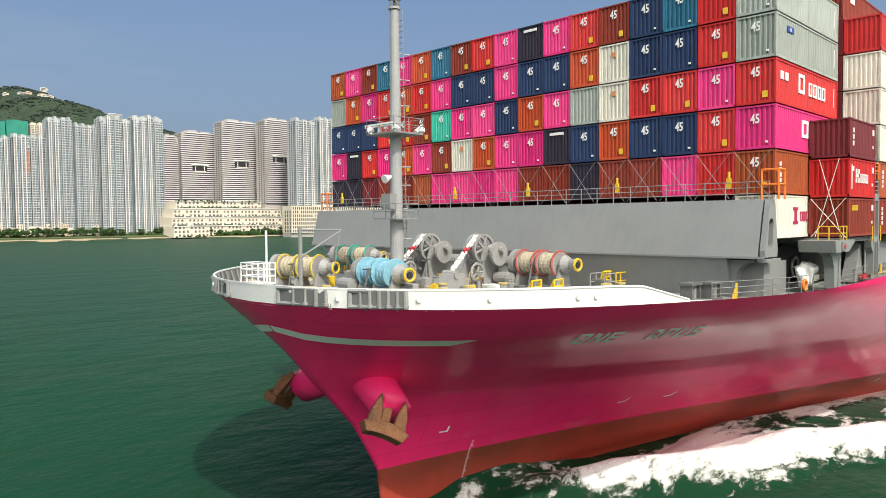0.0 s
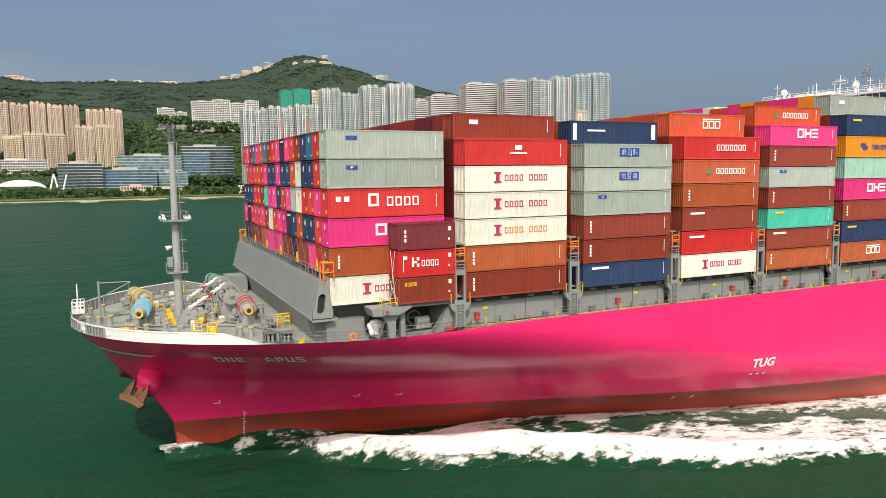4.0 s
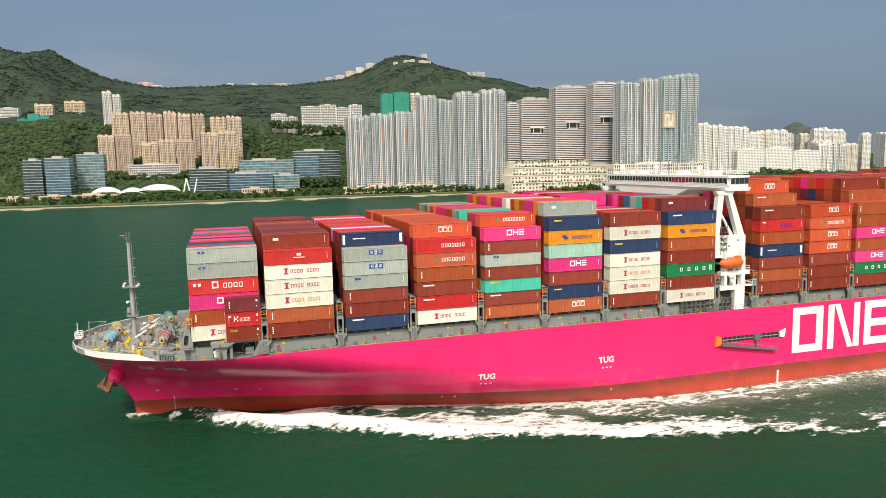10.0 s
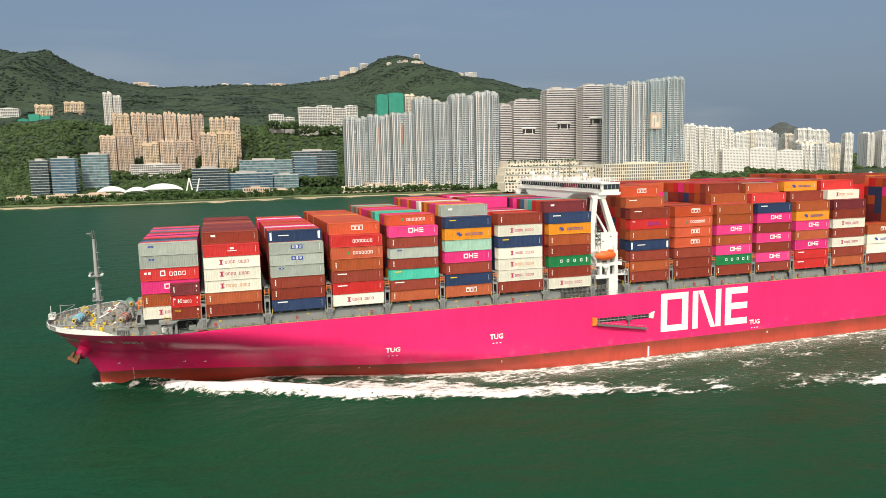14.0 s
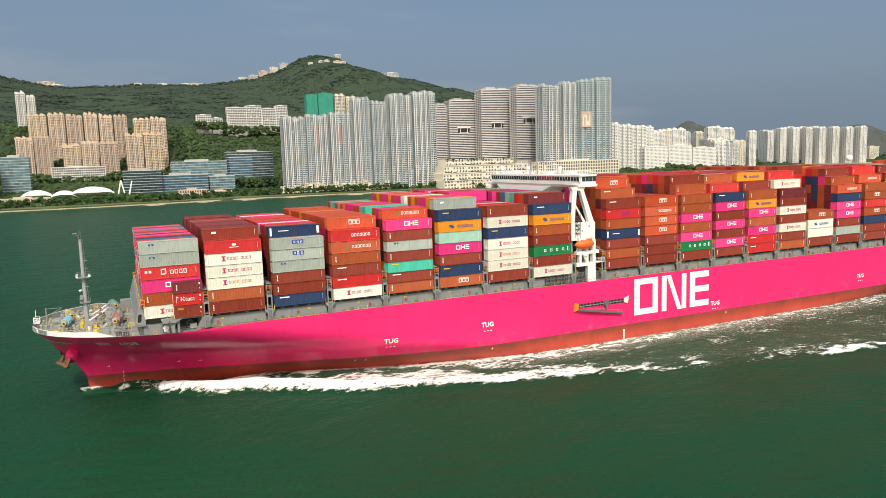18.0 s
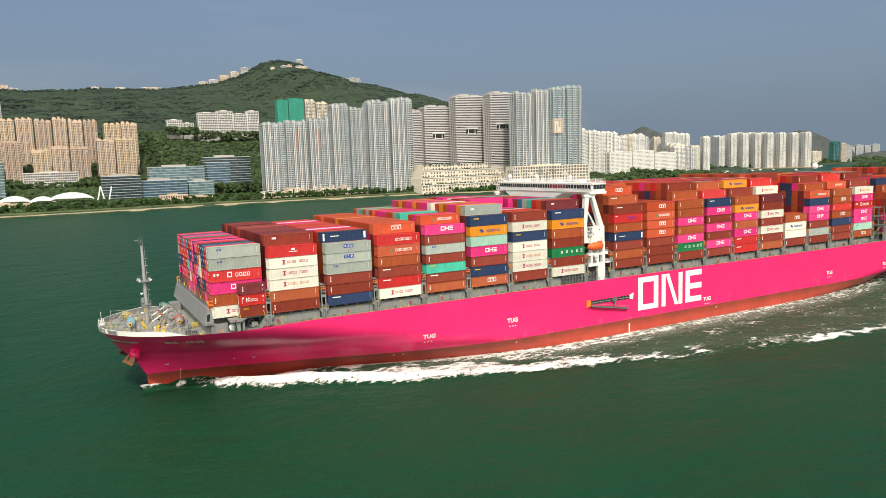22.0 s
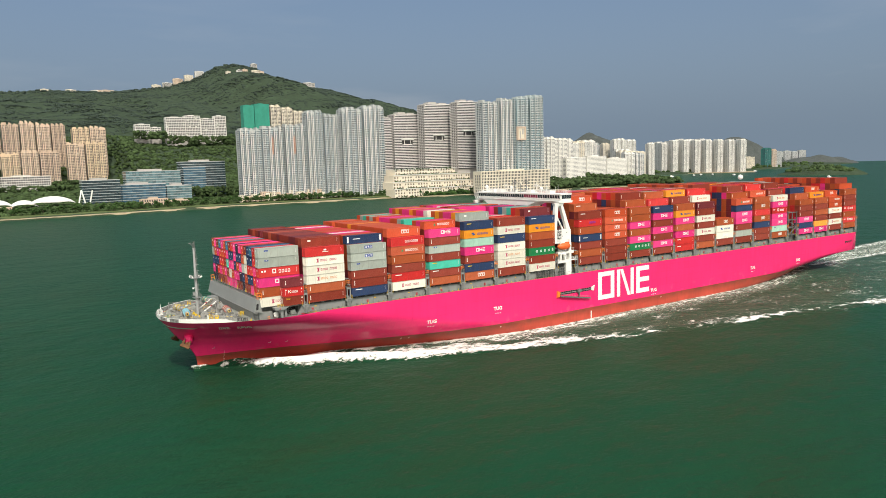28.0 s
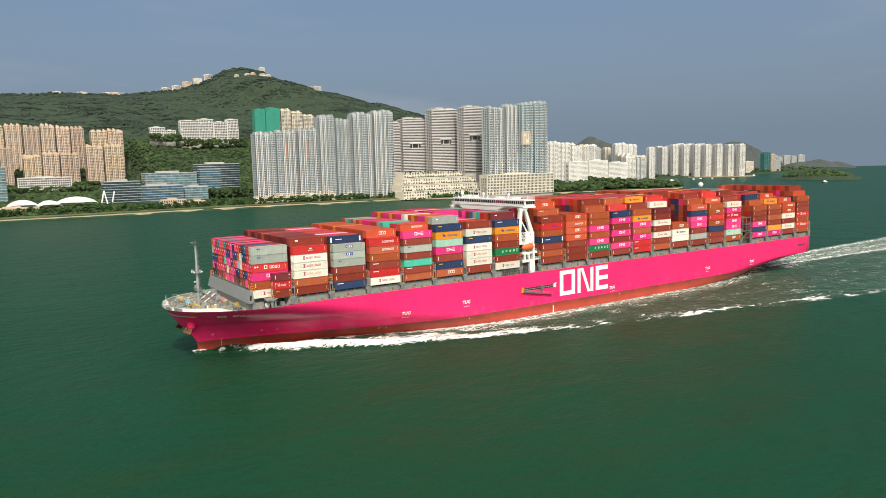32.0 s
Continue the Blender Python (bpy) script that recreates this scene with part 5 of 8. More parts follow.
# windlass wheels and the chains
for y in (-4.3, 1.2):
    hub = Vector((43.4, y, FC_Z + 2.8))
    b = bmesh.new()
    box(b, 42.0, 45.0, y - 2.2, y + 1.4, FC_Z - 0.03, FC_Z + 0.25)
    for yy in (y - 0.8, y + 0.8):
        prism(b, [(42.0, FC_Z + 0.2), (44.9, FC_Z + 0.2), (43.75, FC_Z + 3.0), (43.05, FC_Z + 3.0)], 1, yy - 0.12, yy + 0.12)
    rod(b, hub + Vector((0, -2.3, 0)), hub + Vector((0, 1.5, 0)), 0.22, 10)
    wl = part("windlass", b, STEEL, ship, "grey anchor windlass with spoked wheels")
    for yy in (-0.36, 0.36):
        b = bmesh.new()
        seg, r0, r1, h = 28, 1.12, 0.93, 0.22
        for k in range(seg):
            v = []
            for a in (k * math.tau / seg, (k + 1) * math.tau / seg):
                v.append([b.verts.new(hub + Vector((r * math.cos(a), yy + d, r * math.sin(a)))) for r, d in ((r0, -h / 2), (r0, h / 2), (r1, h / 2), (r1, -h / 2))])
            for i in range(4):
                b.faces.new((v[0][i], v[0][(i + 1) % 4], v[1][(i + 1) % 4], v[1][i]))
        wheel = part("wheel_rim", b, STEEL, wl)
        for k in range(6):
            a = k * math.tau / 6 + 0.3
            b = bmesh.new()
            rod(b, hub + Vector((0, yy, 0)), hub + Vector((0.95 * math.cos(a), yy, 0.95 * math.sin(a))), 0.09, 5)
            part("spoke", b, STEEL, wheel)
    b = bmesh.new()
    rod(b, hub + Vector((0, -1.9, -0.3)), hub + Vector((0, -1.65, -0.3)), 0.85, 22)
    part("gear_disc", b, STEEL, wl)
    b = bmesh.new()
    box(b, 44.4, 45.8, y - 2.0, y + 0.8, FC_Z, FC_Z + 1.5)
    rod(b, (45.1, y - 1.9, FC_Z + 1.75), (45.1, y + 0.6, FC_Z + 1.75), 0.5, 12)
    part("gearbox", b, STEEL, wl)
    b = bmesh.new()
    rod(b, (42.2, y - 1.4, FC_Z + 0.2), (42.0, y - 1.4, FC_Z + 2.0), 0.07, 6)
    rod(b, (41.7, y - 1.4, FC_Z + 2.0), (42.3, y - 1.4, FC_Z + 2.0), 0.06, 6)
    part("brake_lever", b, DGREY, wl)
    a, c = Vector((38.9, y - 1.5, FC_Z + 1.55)), hub + Vector((-0.4, 0, 0.95))
    for k in range(16):
        p, q = a.lerp(c, k / 16), a.lerp(c, (k + 1.15) / 16)
        b = bmesh.new()
        d = (q - p).normalized()
        sv = d.cross(Vector((0, 0, 1))).normalized() if k % 2 else d.cross(d.cross(Vector((0, 0, 1)))).normalized()
        for s in (-1, 1):
            rod(b, p + sv * 0.13 * s, q + sv * 0.13 * s, 0.085, 6)
        rod(b, p - sv * 0.13, p + sv * 0.13, 0.085, 6)
        rod(b, q - sv * 0.13, q + sv * 0.13, 0.085, 6)
        part("chain_link", b, MATS["red_box_paint"] if k in (8, 9) else WHITE, wl, "red painted link" if k in (8, 9) else "")
    b = bmesh.new()
    prism(b, [(37.6, FC_Z), (40.4, FC_Z), (39.6, FC_Z + 1.35), (38.3, FC_Z + 1.35)], 1, y - 2.0, y - 1.0)
    rod(b, (38.8, y - 2.1, FC_Z + 1.3), (38.8, y - 0.9, FC_Z + 1.3), 0.28, 10)
    part("chain_stopper", b, STEEL, wl)
    b = bmesh.new()
    prism(b, [(36.8, FC_Z), (37.6, FC_Z), (37.3, FC_Z + 0.8), (37.0, FC_Z + 0.8)], 1, y - 2.0, y - 1.4)
    part("stopper_guard", b, YELLOW, wl, "yellow guard beside the chain")
# grey steps and hoops beside the after winch
for k in range(3):
    b = bmesh.new()
    box(b, 45.6 + 0.5 * k, 46.1 + 0.5 * k, -13.4, -12.3, FC_Z + 0.25 + 0.2 * k, FC_Z + 0.32 + 0.2 * k)
    part("walkway_step", b, STEEL, ship)
for x in (45.5, 46.2, 46.9, 47.5):
    b = bmesh.new()
    for yy in (-13.4, -12.3):
        rod(b, (x, yy, FC_Z), (x, yy, FC_Z + 1.25), 0.045, 5)
        rod(b, (x, yy, FC_Z + 1.25), (x + 0.7, yy, FC_Z + 1.25), 0.045, 5)
        rod(b, (x, yy, FC_Z + 0.7), (x + 0.7, yy, FC_Z + 0.7), 0.035, 5)
    part("walkway_rail", b, YELLOW if x > 46.5 else STEEL, ship)

CAP = paint("worn_yellow_cap", (0.46, 0.37, 0.13), 0.7, grain=0.3, scale=3)
# bollards, vents, ladders and other deck gear
for x, y in ((33, -8.9), (34.4, -9.4), (36.2, -9.8), (39.3, -9.9), (42.8, -15.2), (43.8, -15.6), (28.9, -2.2), (29.9, -2.6), (31.0, -2.6), (29.0, 3.4), (30.2, 5.0), (36.0, 12.0), (37.4, 12.6), (40.4, -5.6), (41.4, -5.9), (36.6, -7.2), (47.2, 8.0), (47.2, -3.0)):
    bm = bmesh.new()
    rod(bm, (x, y, FC_Z - 0.05), (x, y, FC_Z + 0.85), 0.27, 10)
    bo = part("bollard", bm, STEEL, ship)
    bm = bmesh.new()
    rod(bm, (x, y, FC_Z + 0.85), (x, y, FC_Z + 0.95), 0.33, 12)
    part("bollard_cap", bm, CAP, bo)
for x, y in ((38.5, -12.8), (39.9, -13.4), (39.4, 15.9), (47.6, -12.0)):
    bm = bmesh.new()
    for dx in (0, 0.9):
        rod(bm, (x + dx, y, FC_Z), (x + dx, y, FC_Z + 1.25), 0.07, 6)
    for z in (0.45, 0.85, 1.25):
        rod(bm, (x, y, FC_Z + z), (x + 0.9, y, FC_Z + z), 0.06, 6)
    for dy in (0.55,):
        rod(bm, (x, y, FC_Z + 1.25), (x, y + dy, FC_Z + 0.2), 0.06, 6)
        rod(bm, (x + 0.9, y, FC_Z + 1.25), (x + 0.9, y + dy, FC_Z + 0.2), 0.06, 6)
    part("yellow_step_rail", bm, YELLOW, ship, "yellow tubular step rail")
for x, y, col in ((29.2, 0.5, SAGE), (31.5, 3.5, SAGE), (36.5, -4.8, SAGE), (41.5, -17.0, SAGE), (32.5, -6.4, YELLOW), (37.5, 6.2, YELLOW), (46.0, -6.5, DGREY)):
    bm = bmesh.new()
    box(bm, x - 1.1, x + 1.1, y - 0.7, y + 0.7, FC_Z - 0.04, FC_Z + 0.12)
    bmesh.ops.bevel(bm, geom=bm.edges[:], offset=0.04, segments=1, affect="EDGES")
    part("deck_plate", bm, paint("green_deck_patch", (0.16, 0.22, 0.12), 0.8, grain=0.3, scale=0.8) if col is SAGE else col, ship)
for x, y in ((44.9, -19.7), (46.3, -20.3)):
    bm = bmesh.new()
    for dx in (-0.6, 0.45):
        box(bm, x + dx, x + dx + 0.15, y - 0.3, y + 0.45, FC_Z, FC_Z + 0.95)
    box(bm, x - 0.7, x + 0.7, y - 0.35, y + 0.5, FC_Z + 0.95, FC_Z + 1.1)
    box(bm, x - 0.7, x + 0.7, y - 0.35, y + 0.5, FC_Z - 0.04, FC_Z + 0.14)
    fr = part("pedestal_roller", bm, DGREY, ship, "dark pedestal roller in an open frame")
    for dx in (-0.2, 0.2):
        bm = bmesh.new()
        rod(bm, (x + dx, y - 0.05, FC_Z + 0.14), (x + dx, y - 0.05, FC_Z + 0.95), 0.13, 10)
        part("roller", bm, STEEL, fr)
    bm = bmesh.new()
    box(bm, x - 0.45, x + 0.45, y + 0.2, y + 0.4, FC_Z + 0.14, FC_Z + 0.95)
    part("back_plate", bm, BLACK, fr)
bm = bmesh.new()
box(bm, 45.6, 48.4, 12.6, 16.0, FC_Z, FC_Z + 2.2)
part("deck_hut", bm, GREY, ship)
bm = bmesh.new()
prism(bm, [(47.2, FC_Z), (47.8, FC_Z), (47.9, FC_Z + 0.95), (47.7, FC_Z + 0.5)], 1, -21.2, -21.05)
part("yellow_bracket", bm, YELLOW, ship)
# ropes, pipes and small gear strewn over the forecastle
rgd = random.Random(3)
for k in range(16):
    x, y = rgd.uniform(31, 47), rgd.uniform(-9, 14)
    if abs(y) > half_breadth(x, 17.5) - 3:
        continue
    r = rgd.uniform(0.35, 0.7)
    bm = bmesh.new()
    for lay in range(2):
        for i in range(12):
            a0, a1 = i * math.tau / 12, (i + 1) * math.tau / 12
            rod(bm, (x + r * math.cos(a0), y + r * math.sin(a0), FC_Z + 0.05 + lay * 0.12), (x + r * math.cos(a1), y + r * math.sin(a1), FC_Z + 0.05 + lay * 0.12), 0.07, 5)
    part("rope_coil", bm, ROPE if k % 3 else YELLOW, ship)
for k in range(46):
    x, y = rgd.uniform(30.5, 46.5), rgd.uniform(-15, 14)
    if abs(y) > half_breadth(x, 17.5) - 3:
        continue
    bm = bmesh.new()
    box(bm, x - 0.3, x + 0.3, y - 0.4, y + 0.4, FC_Z - 0.04, FC_Z + rgd.uniform(0.25, 1.0))
    bmesh.ops.bevel(bm, geom=bm.edges[:], offset=0.05, segments=1, affect="EDGES")
    part("valve_box", bm, (DGREY, STEEL, STEEL, YELLOW, STEEL, SAGE, DGREY)[k % 7], ship)
for x0, y0, x1, y1 in ((30, -4, 46, -12), (31, 2, 47, 4), (33, -6, 40, -14), (36, 5, 47, 12), (40, -3, 47, -16), (34, 9, 44, 17)):
    bm = bmesh.new()
    for d in (0, 0.22):
        rod(bm, (x0, y0 + d, FC_Z + 0.16), (x1, y1 + d, FC_Z + 0.16), 0.07, 6)
    part("deck_pipe", bm, GREY, ship)
for x, y in ((41.5, -5.0), (41.5, 5.0), (39.0, 3.0)):
    bm = bmesh.new()
    rail(bm, [(x, y, FC_Z), (x + 2.2, y, FC_Z), (x + 2.2, y + 1.6, FC_Z)], 1.2, 2, 0.05, 1.1)
    part("gear_rail", bm, YELLOW, ship)
for x, y, r in ((41.2, -6.0, 0.6), (42.8, 5.4, 0.95), (40.6, 0.2, 0.55)):
    bm = bmesh.new()
    for i in range(16):
        a0, a1 = i * math.tau / 16, (i + 1) * math.tau / 16
        rod(bm, (x + r * math.cos(a0), y, FC_Z + 1.3 + r * math.sin(a0)), (x + r * math.cos(a1), y, FC_Z + 1.3 + r * math.sin(a1)), 0.1, 5)
    for i in range(5):
        a0 = i * math.tau / 5
        rod(bm, (x, y, FC_Z + 1.3), (x + r * math.cos(a0), y, FC_Z + 1.3 + r * math.sin(a0)), 0.06, 5)
    prism(bm, [(x - 0.5, FC_Z), (x + 0.5, FC_Z), (x + 0.1, FC_Z + 1.35), (x - 0.1, FC_Z + 1.35)], 1, y + 0.12, y + 0.3)
    part("brake_wheel", bm, STEEL, ship, "spoked grey brake wheel on its stand")
for k in range(46):
    x, y = rgd.uniform(38.5, 47.0), rgd.uniform(-7.5, 9.0)
    d = rgd.choice(((0.8, 0), (0, 0.8), (0.5, 0.4), (0, -0.6)))
    h = rgd.uniform(0.3, 1.1)
    bm = bmesh.new()
    if k % 3 == 0:
        rod(bm, (x, y, FC_Z), (x, y, FC_Z + h), 0.06, 6)
        rod(bm, (x, y, FC_Z + h), (x + d[0], y + d[1], FC_Z + h), 0.06, 6)
        rod(bm, (x + d[0], y + d[1], FC_Z + h), (x + d[0], y + d[1], FC_Z), 0.06, 6)
        part("bent_pipe", bm, (DGREY, STEEL, GREY)[k % 4 % 3], ship)
    elif k % 3 == 1:
        rod(bm, (x, y, FC_Z + 0.35), (x + d[0], y + d[1], FC_Z + 0.35), 0.24, 10)
        box(bm, x - 0.2, x + 0.2, y - 0.2, y + 0.2, FC_Z - 0.02, FC_Z + 0.3)
        part("hydraulic_motor", bm, (DGREY, BLACK, STEEL)[k % 4 % 3], ship)
    else:
        box(bm, x - 0.35, x + 0.35, y - 0.25, y + 0.25, FC_Z - 0.02, FC_Z + 0.12)
        rod(bm, (x, y, FC_Z + 0.1), (x, y, FC_Z + h), 0.05, 6)
        rod(bm, (x - 0.22, y, FC_Z + h), (x + 0.22, y, FC_Z + h), 0.045, 5)
        part("valve_stand", bm, (DGREY, RUST, STEEL, YELLOW)[k % 4], ship)
for x0, x1, y0, y1 in ((41.4, 45.4, -7.0, -2.4), (41.4, 45.4, -1.4, 3.2), (32.6, 36.0, -6.4, -0.6)):
    bm = bmesh.new()
    box(bm, x0, x1, y0, y1, FC_Z - 0.045, FC_Z + 0.012)
    part("oily_bed_plate", bm, DGREY, ship)
# bow platform, staff, jib
bm = bmesh.new()
box(bm, 27.3, 28.5, -0.8, 1.2, 18.3, 18.42)
pf = part("bow_platform", bm, WHITE, ship, "white railed lookout platform at the stem")
corners = ((27.3, -0.8), (28.5, -0.8), (28.5, 1.2), (27.3, 1.2))
for p, q in zip(corners, corners[1:] + corners[:1]):
    for f in (0.0, 0.34, 0.67):
        bm = bmesh.new()
        x, y = p[0] + (q[0] - p[0]) * f, p[1] + (q[1] - p[1]) * f
        rod(bm, (x, y, 18.4), (x, y, 19.6), 0.045, 5)
        part("rail_post", bm, WHITE, pf)
    for z in (18.8, 19.2, 19.6):
        bm = bmesh.new()
        rod(bm, (*p, z), (*q, z), 0.04, 5)
        part("rail_bar", bm, WHITE, pf)
bm = bmesh.new()
rod(bm, (27.9, -0.8, 18.4), (27.9, -0.8, 21.6), 0.07, 6)
part("jack_staff", bm, WHITE, pf)
bm = bmesh.new()
rod(bm, (30.05, -1.23, FC_Z), (30.05, -1.23, 21.8), 0.13, 8)
rod(bm, (30.05, -1.23, 21.6), (33.3, -1.2, 21.55), 0.06, 6)
rod(bm, (30.05, -1.23, 19.9), (33.25, -1.2, 21.5), 0.06, 6)
rod(bm, (33.2, -1.2, 21.5), (32.5, -1.2, FC_Z + 1.4), 0.025, 4)
part("stores_jib", bm, GREY, ship, "grey stores crane post with a jib")
for side in (-1, 1):
    for k in range(15):
        x = 28.4 + k * 0.95
        yb = half_breadth(x, 18.2) - 0.18
        if yb < 1.6:
            continue
        bm = bmesh.new()
        prism(bm, [(side * yb, FC_Z), (side * (yb - 0.7), FC_Z), (side * (yb - 0.12), bulwark_top(x) - 0.02), (side * yb, bulwark_top(x) - 0.02)], 0, x, x + 0.07)
        part("bulwark_stay", bm, GREY, ship)

# foremast
MX, MY = 38.3, -1.0
bm = bmesh.new()
rod(bm, (MX, MY, FC_Z), (MX, MY, 22.2), 0.49, 16, 0.47)
rod(bm, (MX, MY, 22.2), (MX, MY, 28.2), 0.44, 16, 0.41)
rod(bm, (MX, MY, 28.2), (MX, MY, 36.9), 0.40, 14, 0.31)
rod(bm, (MX, MY, 36.85), (MX, MY, 37.0), 0.42, 14)
for k, z in enumerate((19.4, 20.8, 24.6, 25.9, 30.2, 32.0, 33.8)):
    rod(bm, (MX, MY, z), (MX + 1.1, MY - 0.3, z + 0.02), 0.05, 5)
mast = part("foremast", bm, paint("mast_grey", (0.33, 0.34, 0.34), 0.5, grain=0.12, scale=1.0), ship, "tall tapering grey foremast", smooth=False)
for z, w in ((22.2, 1.15), (28.1, 1.45)):
    bm = bmesh.new()
    box(bm, MX - w, MX + w * 0.9, MY - w, MY + w, z, z + 0.12)
    pl = part("mast_platform", bm, GREY, mast)
    bm = bmesh.new()
    rail(bm, [(MX - w, MY - w, z + 0.1), (MX + w * 0.9, MY - w, z + 0.1), (MX + w * 0.9, MY + w, z + 0.1), (MX - w, MY + w, z + 0.1), (MX - w, MY - w, z + 0.1)], 1.0, 2, 0.03, 1.2)
    part("platform_rail", bm, GREY, pl)
for dx, dy, h in ((-0.25, 0.1, 1.9), (0.2, 0.25, 1.5), (0.25, -0.2, 1.9), (-0.1, -0.3, 1.2)):
    bm = bmesh.new()
    rod(bm, (MX + dx, MY + dy, 36.9), (MX + dx, MY + dy, 36.9 + h), 0.06, 6)
    rod(bm, (MX + dx, MY + dy, 36.9 + h), (MX + dx, MY + dy, 37.2 + h), 0.11, 8)
    part("mast_light", bm, DGREY, mast)
for z in (37.5, 38.1):
    bm = bmesh.new()
    rod(bm, (MX - 0.3, MY - 0.3, z), (MX + 0.35, MY + 0.3, z), 0.05, 5)
    rod(bm, (MX - 0.3, MY + 0.3, z), (MX + 0.35, MY - 0.3, z), 0.05, 5)
    part("head_brace", bm, DGREY, mast)
bm = bmesh.new()
rod(bm, (MX - 0.3, MY, 37.6), (MX - 0.9, MY + 0.1, 38.3), 0.08, 6)
rod(bm, (MX - 1.45, MY + 0.1, 38.35), (MX - 0.5, MY + 0.1, 38.45), 0.16, 8)
part("head_lamp_arm", bm, DGREY, mast, "dark lamp on a bent arm at the mast head")
for dx, dy in ((1.2, -1.3), (-1.3, -1.4), (1.2, 1.2), (-1.5, 0.9)):
    bm = bmesh.new()
    rod(bm, (MX + dx, MY + dy, 28.15), (MX + dx, MY + dy, 28.45), 0.06, 5)
    rod(bm, (MX + dx - 0.15, MY + dy, 28.5), (MX + dx + 0.25, MY + dy * 1.05, 28.4), 0.2, 8, 0.13)
    part("flood_light", bm, WHITE, mast, "white flood light on the platform")
bm = bmesh.new()
rod(bm, (MX - 1.25, MY + 0.3, 28.2), (MX - 1.25, MY + 0.3, 28.6), 0.12, 6)
box(bm, MX - 1.4, MX - 1.1, MY - 1.1, MY + 1.7, 28.6, 28.85)
part("radar_scanner", bm, WHITE, mast, "white radar scanner bar")
bm = bmesh.new()
box(bm, MX - 1.05, MX - 0.45, MY - 0.5, MY + 0.4, 22.9, 24.0)
part("mast_box", bm, GREY, mast)
bm = bmesh.new()
rod(bm, (MX - 1.1, MY, 25.0), (MX - 0.5, MY, 25.2), 0.32, 8, 0.12)
part("mast_horn", bm, WHITE, mast, "white horn on the mast")
bm = bmesh.new()
rod(bm, (MX + 1.0, MY - 1.0, 28.3), (MX + 1.6, MY - 1.0, 28.6), 0.2, 8, 0.3)
part("mast_lamp", bm, SAGE, mast)
bm = bmesh.new()
for dy in (-0.25, 0.25):
    rod(bm, (MX + 0.72, MY + dy, FC_Z), (MX + 0.55, MY + dy, 37), 0.03, 4)
for k in range(48):
    f = k / 48
    rod(bm, (MX + 0.85 - 0.3 * f, MY - 0.25, FC_Z + 0.4 + f * 19), (MX + 0.85 - 0.3 * f, MY + 0.25, FC_Z + 0.4 + f * 19), 0.025, 4)
part("mast_ladder", bm, GREY, mast)

# ---- navigating bridge ----
BX0, BX1 = 158.4, 166.6
bm = bmesh.new()
# bridge deck and wings
prism(bm, [(160.6, 44.2), (166.6, 44.2), (166.9, 44.9), (160.0, 44.9)], 1, -25.3, 25.3)
box(bm, 160.9, 166.5, -25.3, 25.3, 47.05, 47.5)
box(bm, 161.6, 166.4, -25.0, 25.0, 44.9, 47.05)
# deep centre house and its sloped cheeks
prism(bm, [(-12.2, 44.2), (19.5, 44.2), (16.5, 42.6), (13.0, 38.0), (-6.2, 38.0), (-7.2, 42.6)], 0, 160.2, 167.2)
box(bm, 160.4, 167.0, -13.0, 13.0, 17.8, 38.0)
wb = part("wheelhouse", bm, WHITE, ship, "white full-width navigating bridge")
nwin = 37
for i in range(nwin):
    y = -24.6 + i * (49.2 / nwin)
    bm = bmesh.new()
    prism(bm, [(y + 0.12, 45.7), (y + 1.2, 45.7), (y + 1.2, 46.95), (y + 0.12, 46.95)], 0, 161.16, 161.32)
    part("bridge_window", bm, GLASS if not 8 < i < 15 else paint("red_blind", (0.22, 0.02, 0.05), 0.3), wb)
for i in range(nwin + 1):
    y = -24.6 + i * (49.2 / nwin)
    bm = bmesh.new()
    prism(bm, [(161.3, 45.6), (161.65, 45.6), (161.65, 47.06), (161.05, 47.06)], 1, y - 0.07, y + 0.07)
    part("mullion", bm, WHITE, wb)
for k in range(4):
    bm = bmesh.new()
    box(bm, 161.9 + k * 1.15, 162.9 + k * 1.15, -25.12, -24.98, 45.7, 46.95)
    part("wing_window", bm, GLASS, wb)
bm = bmesh.new()
rail(bm, [(160.9, -25.1, 47.5), (160.9, 25.1, 47.5)], 1.1, 3, 0.05, 2.2)
rail(bm, [(160.9, -25.1, 47.5), (166.4, -25.1, 47.5), (166.4, 25.1, 47.5)], 1.1, 3, 0.05, 2.2)
part("monkey_island_rail", bm, WHITE, wb)
bm = bmesh.new()
rail(bm, [(160.1, -25.2, 44.9), (160.1, 25.2, 44.9)], 0.95, 3, 0.05, 1.4)
part("walkway_rail", bm, WHITE, wb)
for y, h, r in ((-3.5, 6.2, 0.2), (3.5, 5.6, 0.2), (-9.5, 4.2, 0.12), (9.0, 4.2, 0.12), (-15.0, 3.4, 0.1), (15, 3.0, 0.1), (-20.0, 2.6, 0.08), (20.5, 2.2, 0.08), (0, 3.6, 0.2)):
    bm = bmesh.new()
    rod(bm, (163.5, y, 47.3), (163.5, y, 47.3 + h), r, 8, r * 0.5)
    if h > 4:
        rod(bm, (163.5, y - 1.6, 47.3 + h * 0.6), (163.5, y + 1.6, 47.3 + h * 0.6), r * 0.4, 5)
        rod(bm, (163.5, y - 1.1, 47.3 + h * 0.8), (163.5, y + 1.1, 47.3 + h * 0.8), r * 0.35, 5)
        box(bm, 163.2, 163.8, y - 0.9, y + 0.9, 47.3 + h * 0.7, 47.5 + h * 0.7)
        for s in (-1, 1):
            rod(bm, (163.5, y + s * 1.6, 47.3 + h * 0.6), (163.5, y + s * 1.6, 47.3 + h * 0.75), r * 0.3, 5)
    part("signal_mast", bm, WHITE if abs(y) > 4 else GREY, wb)
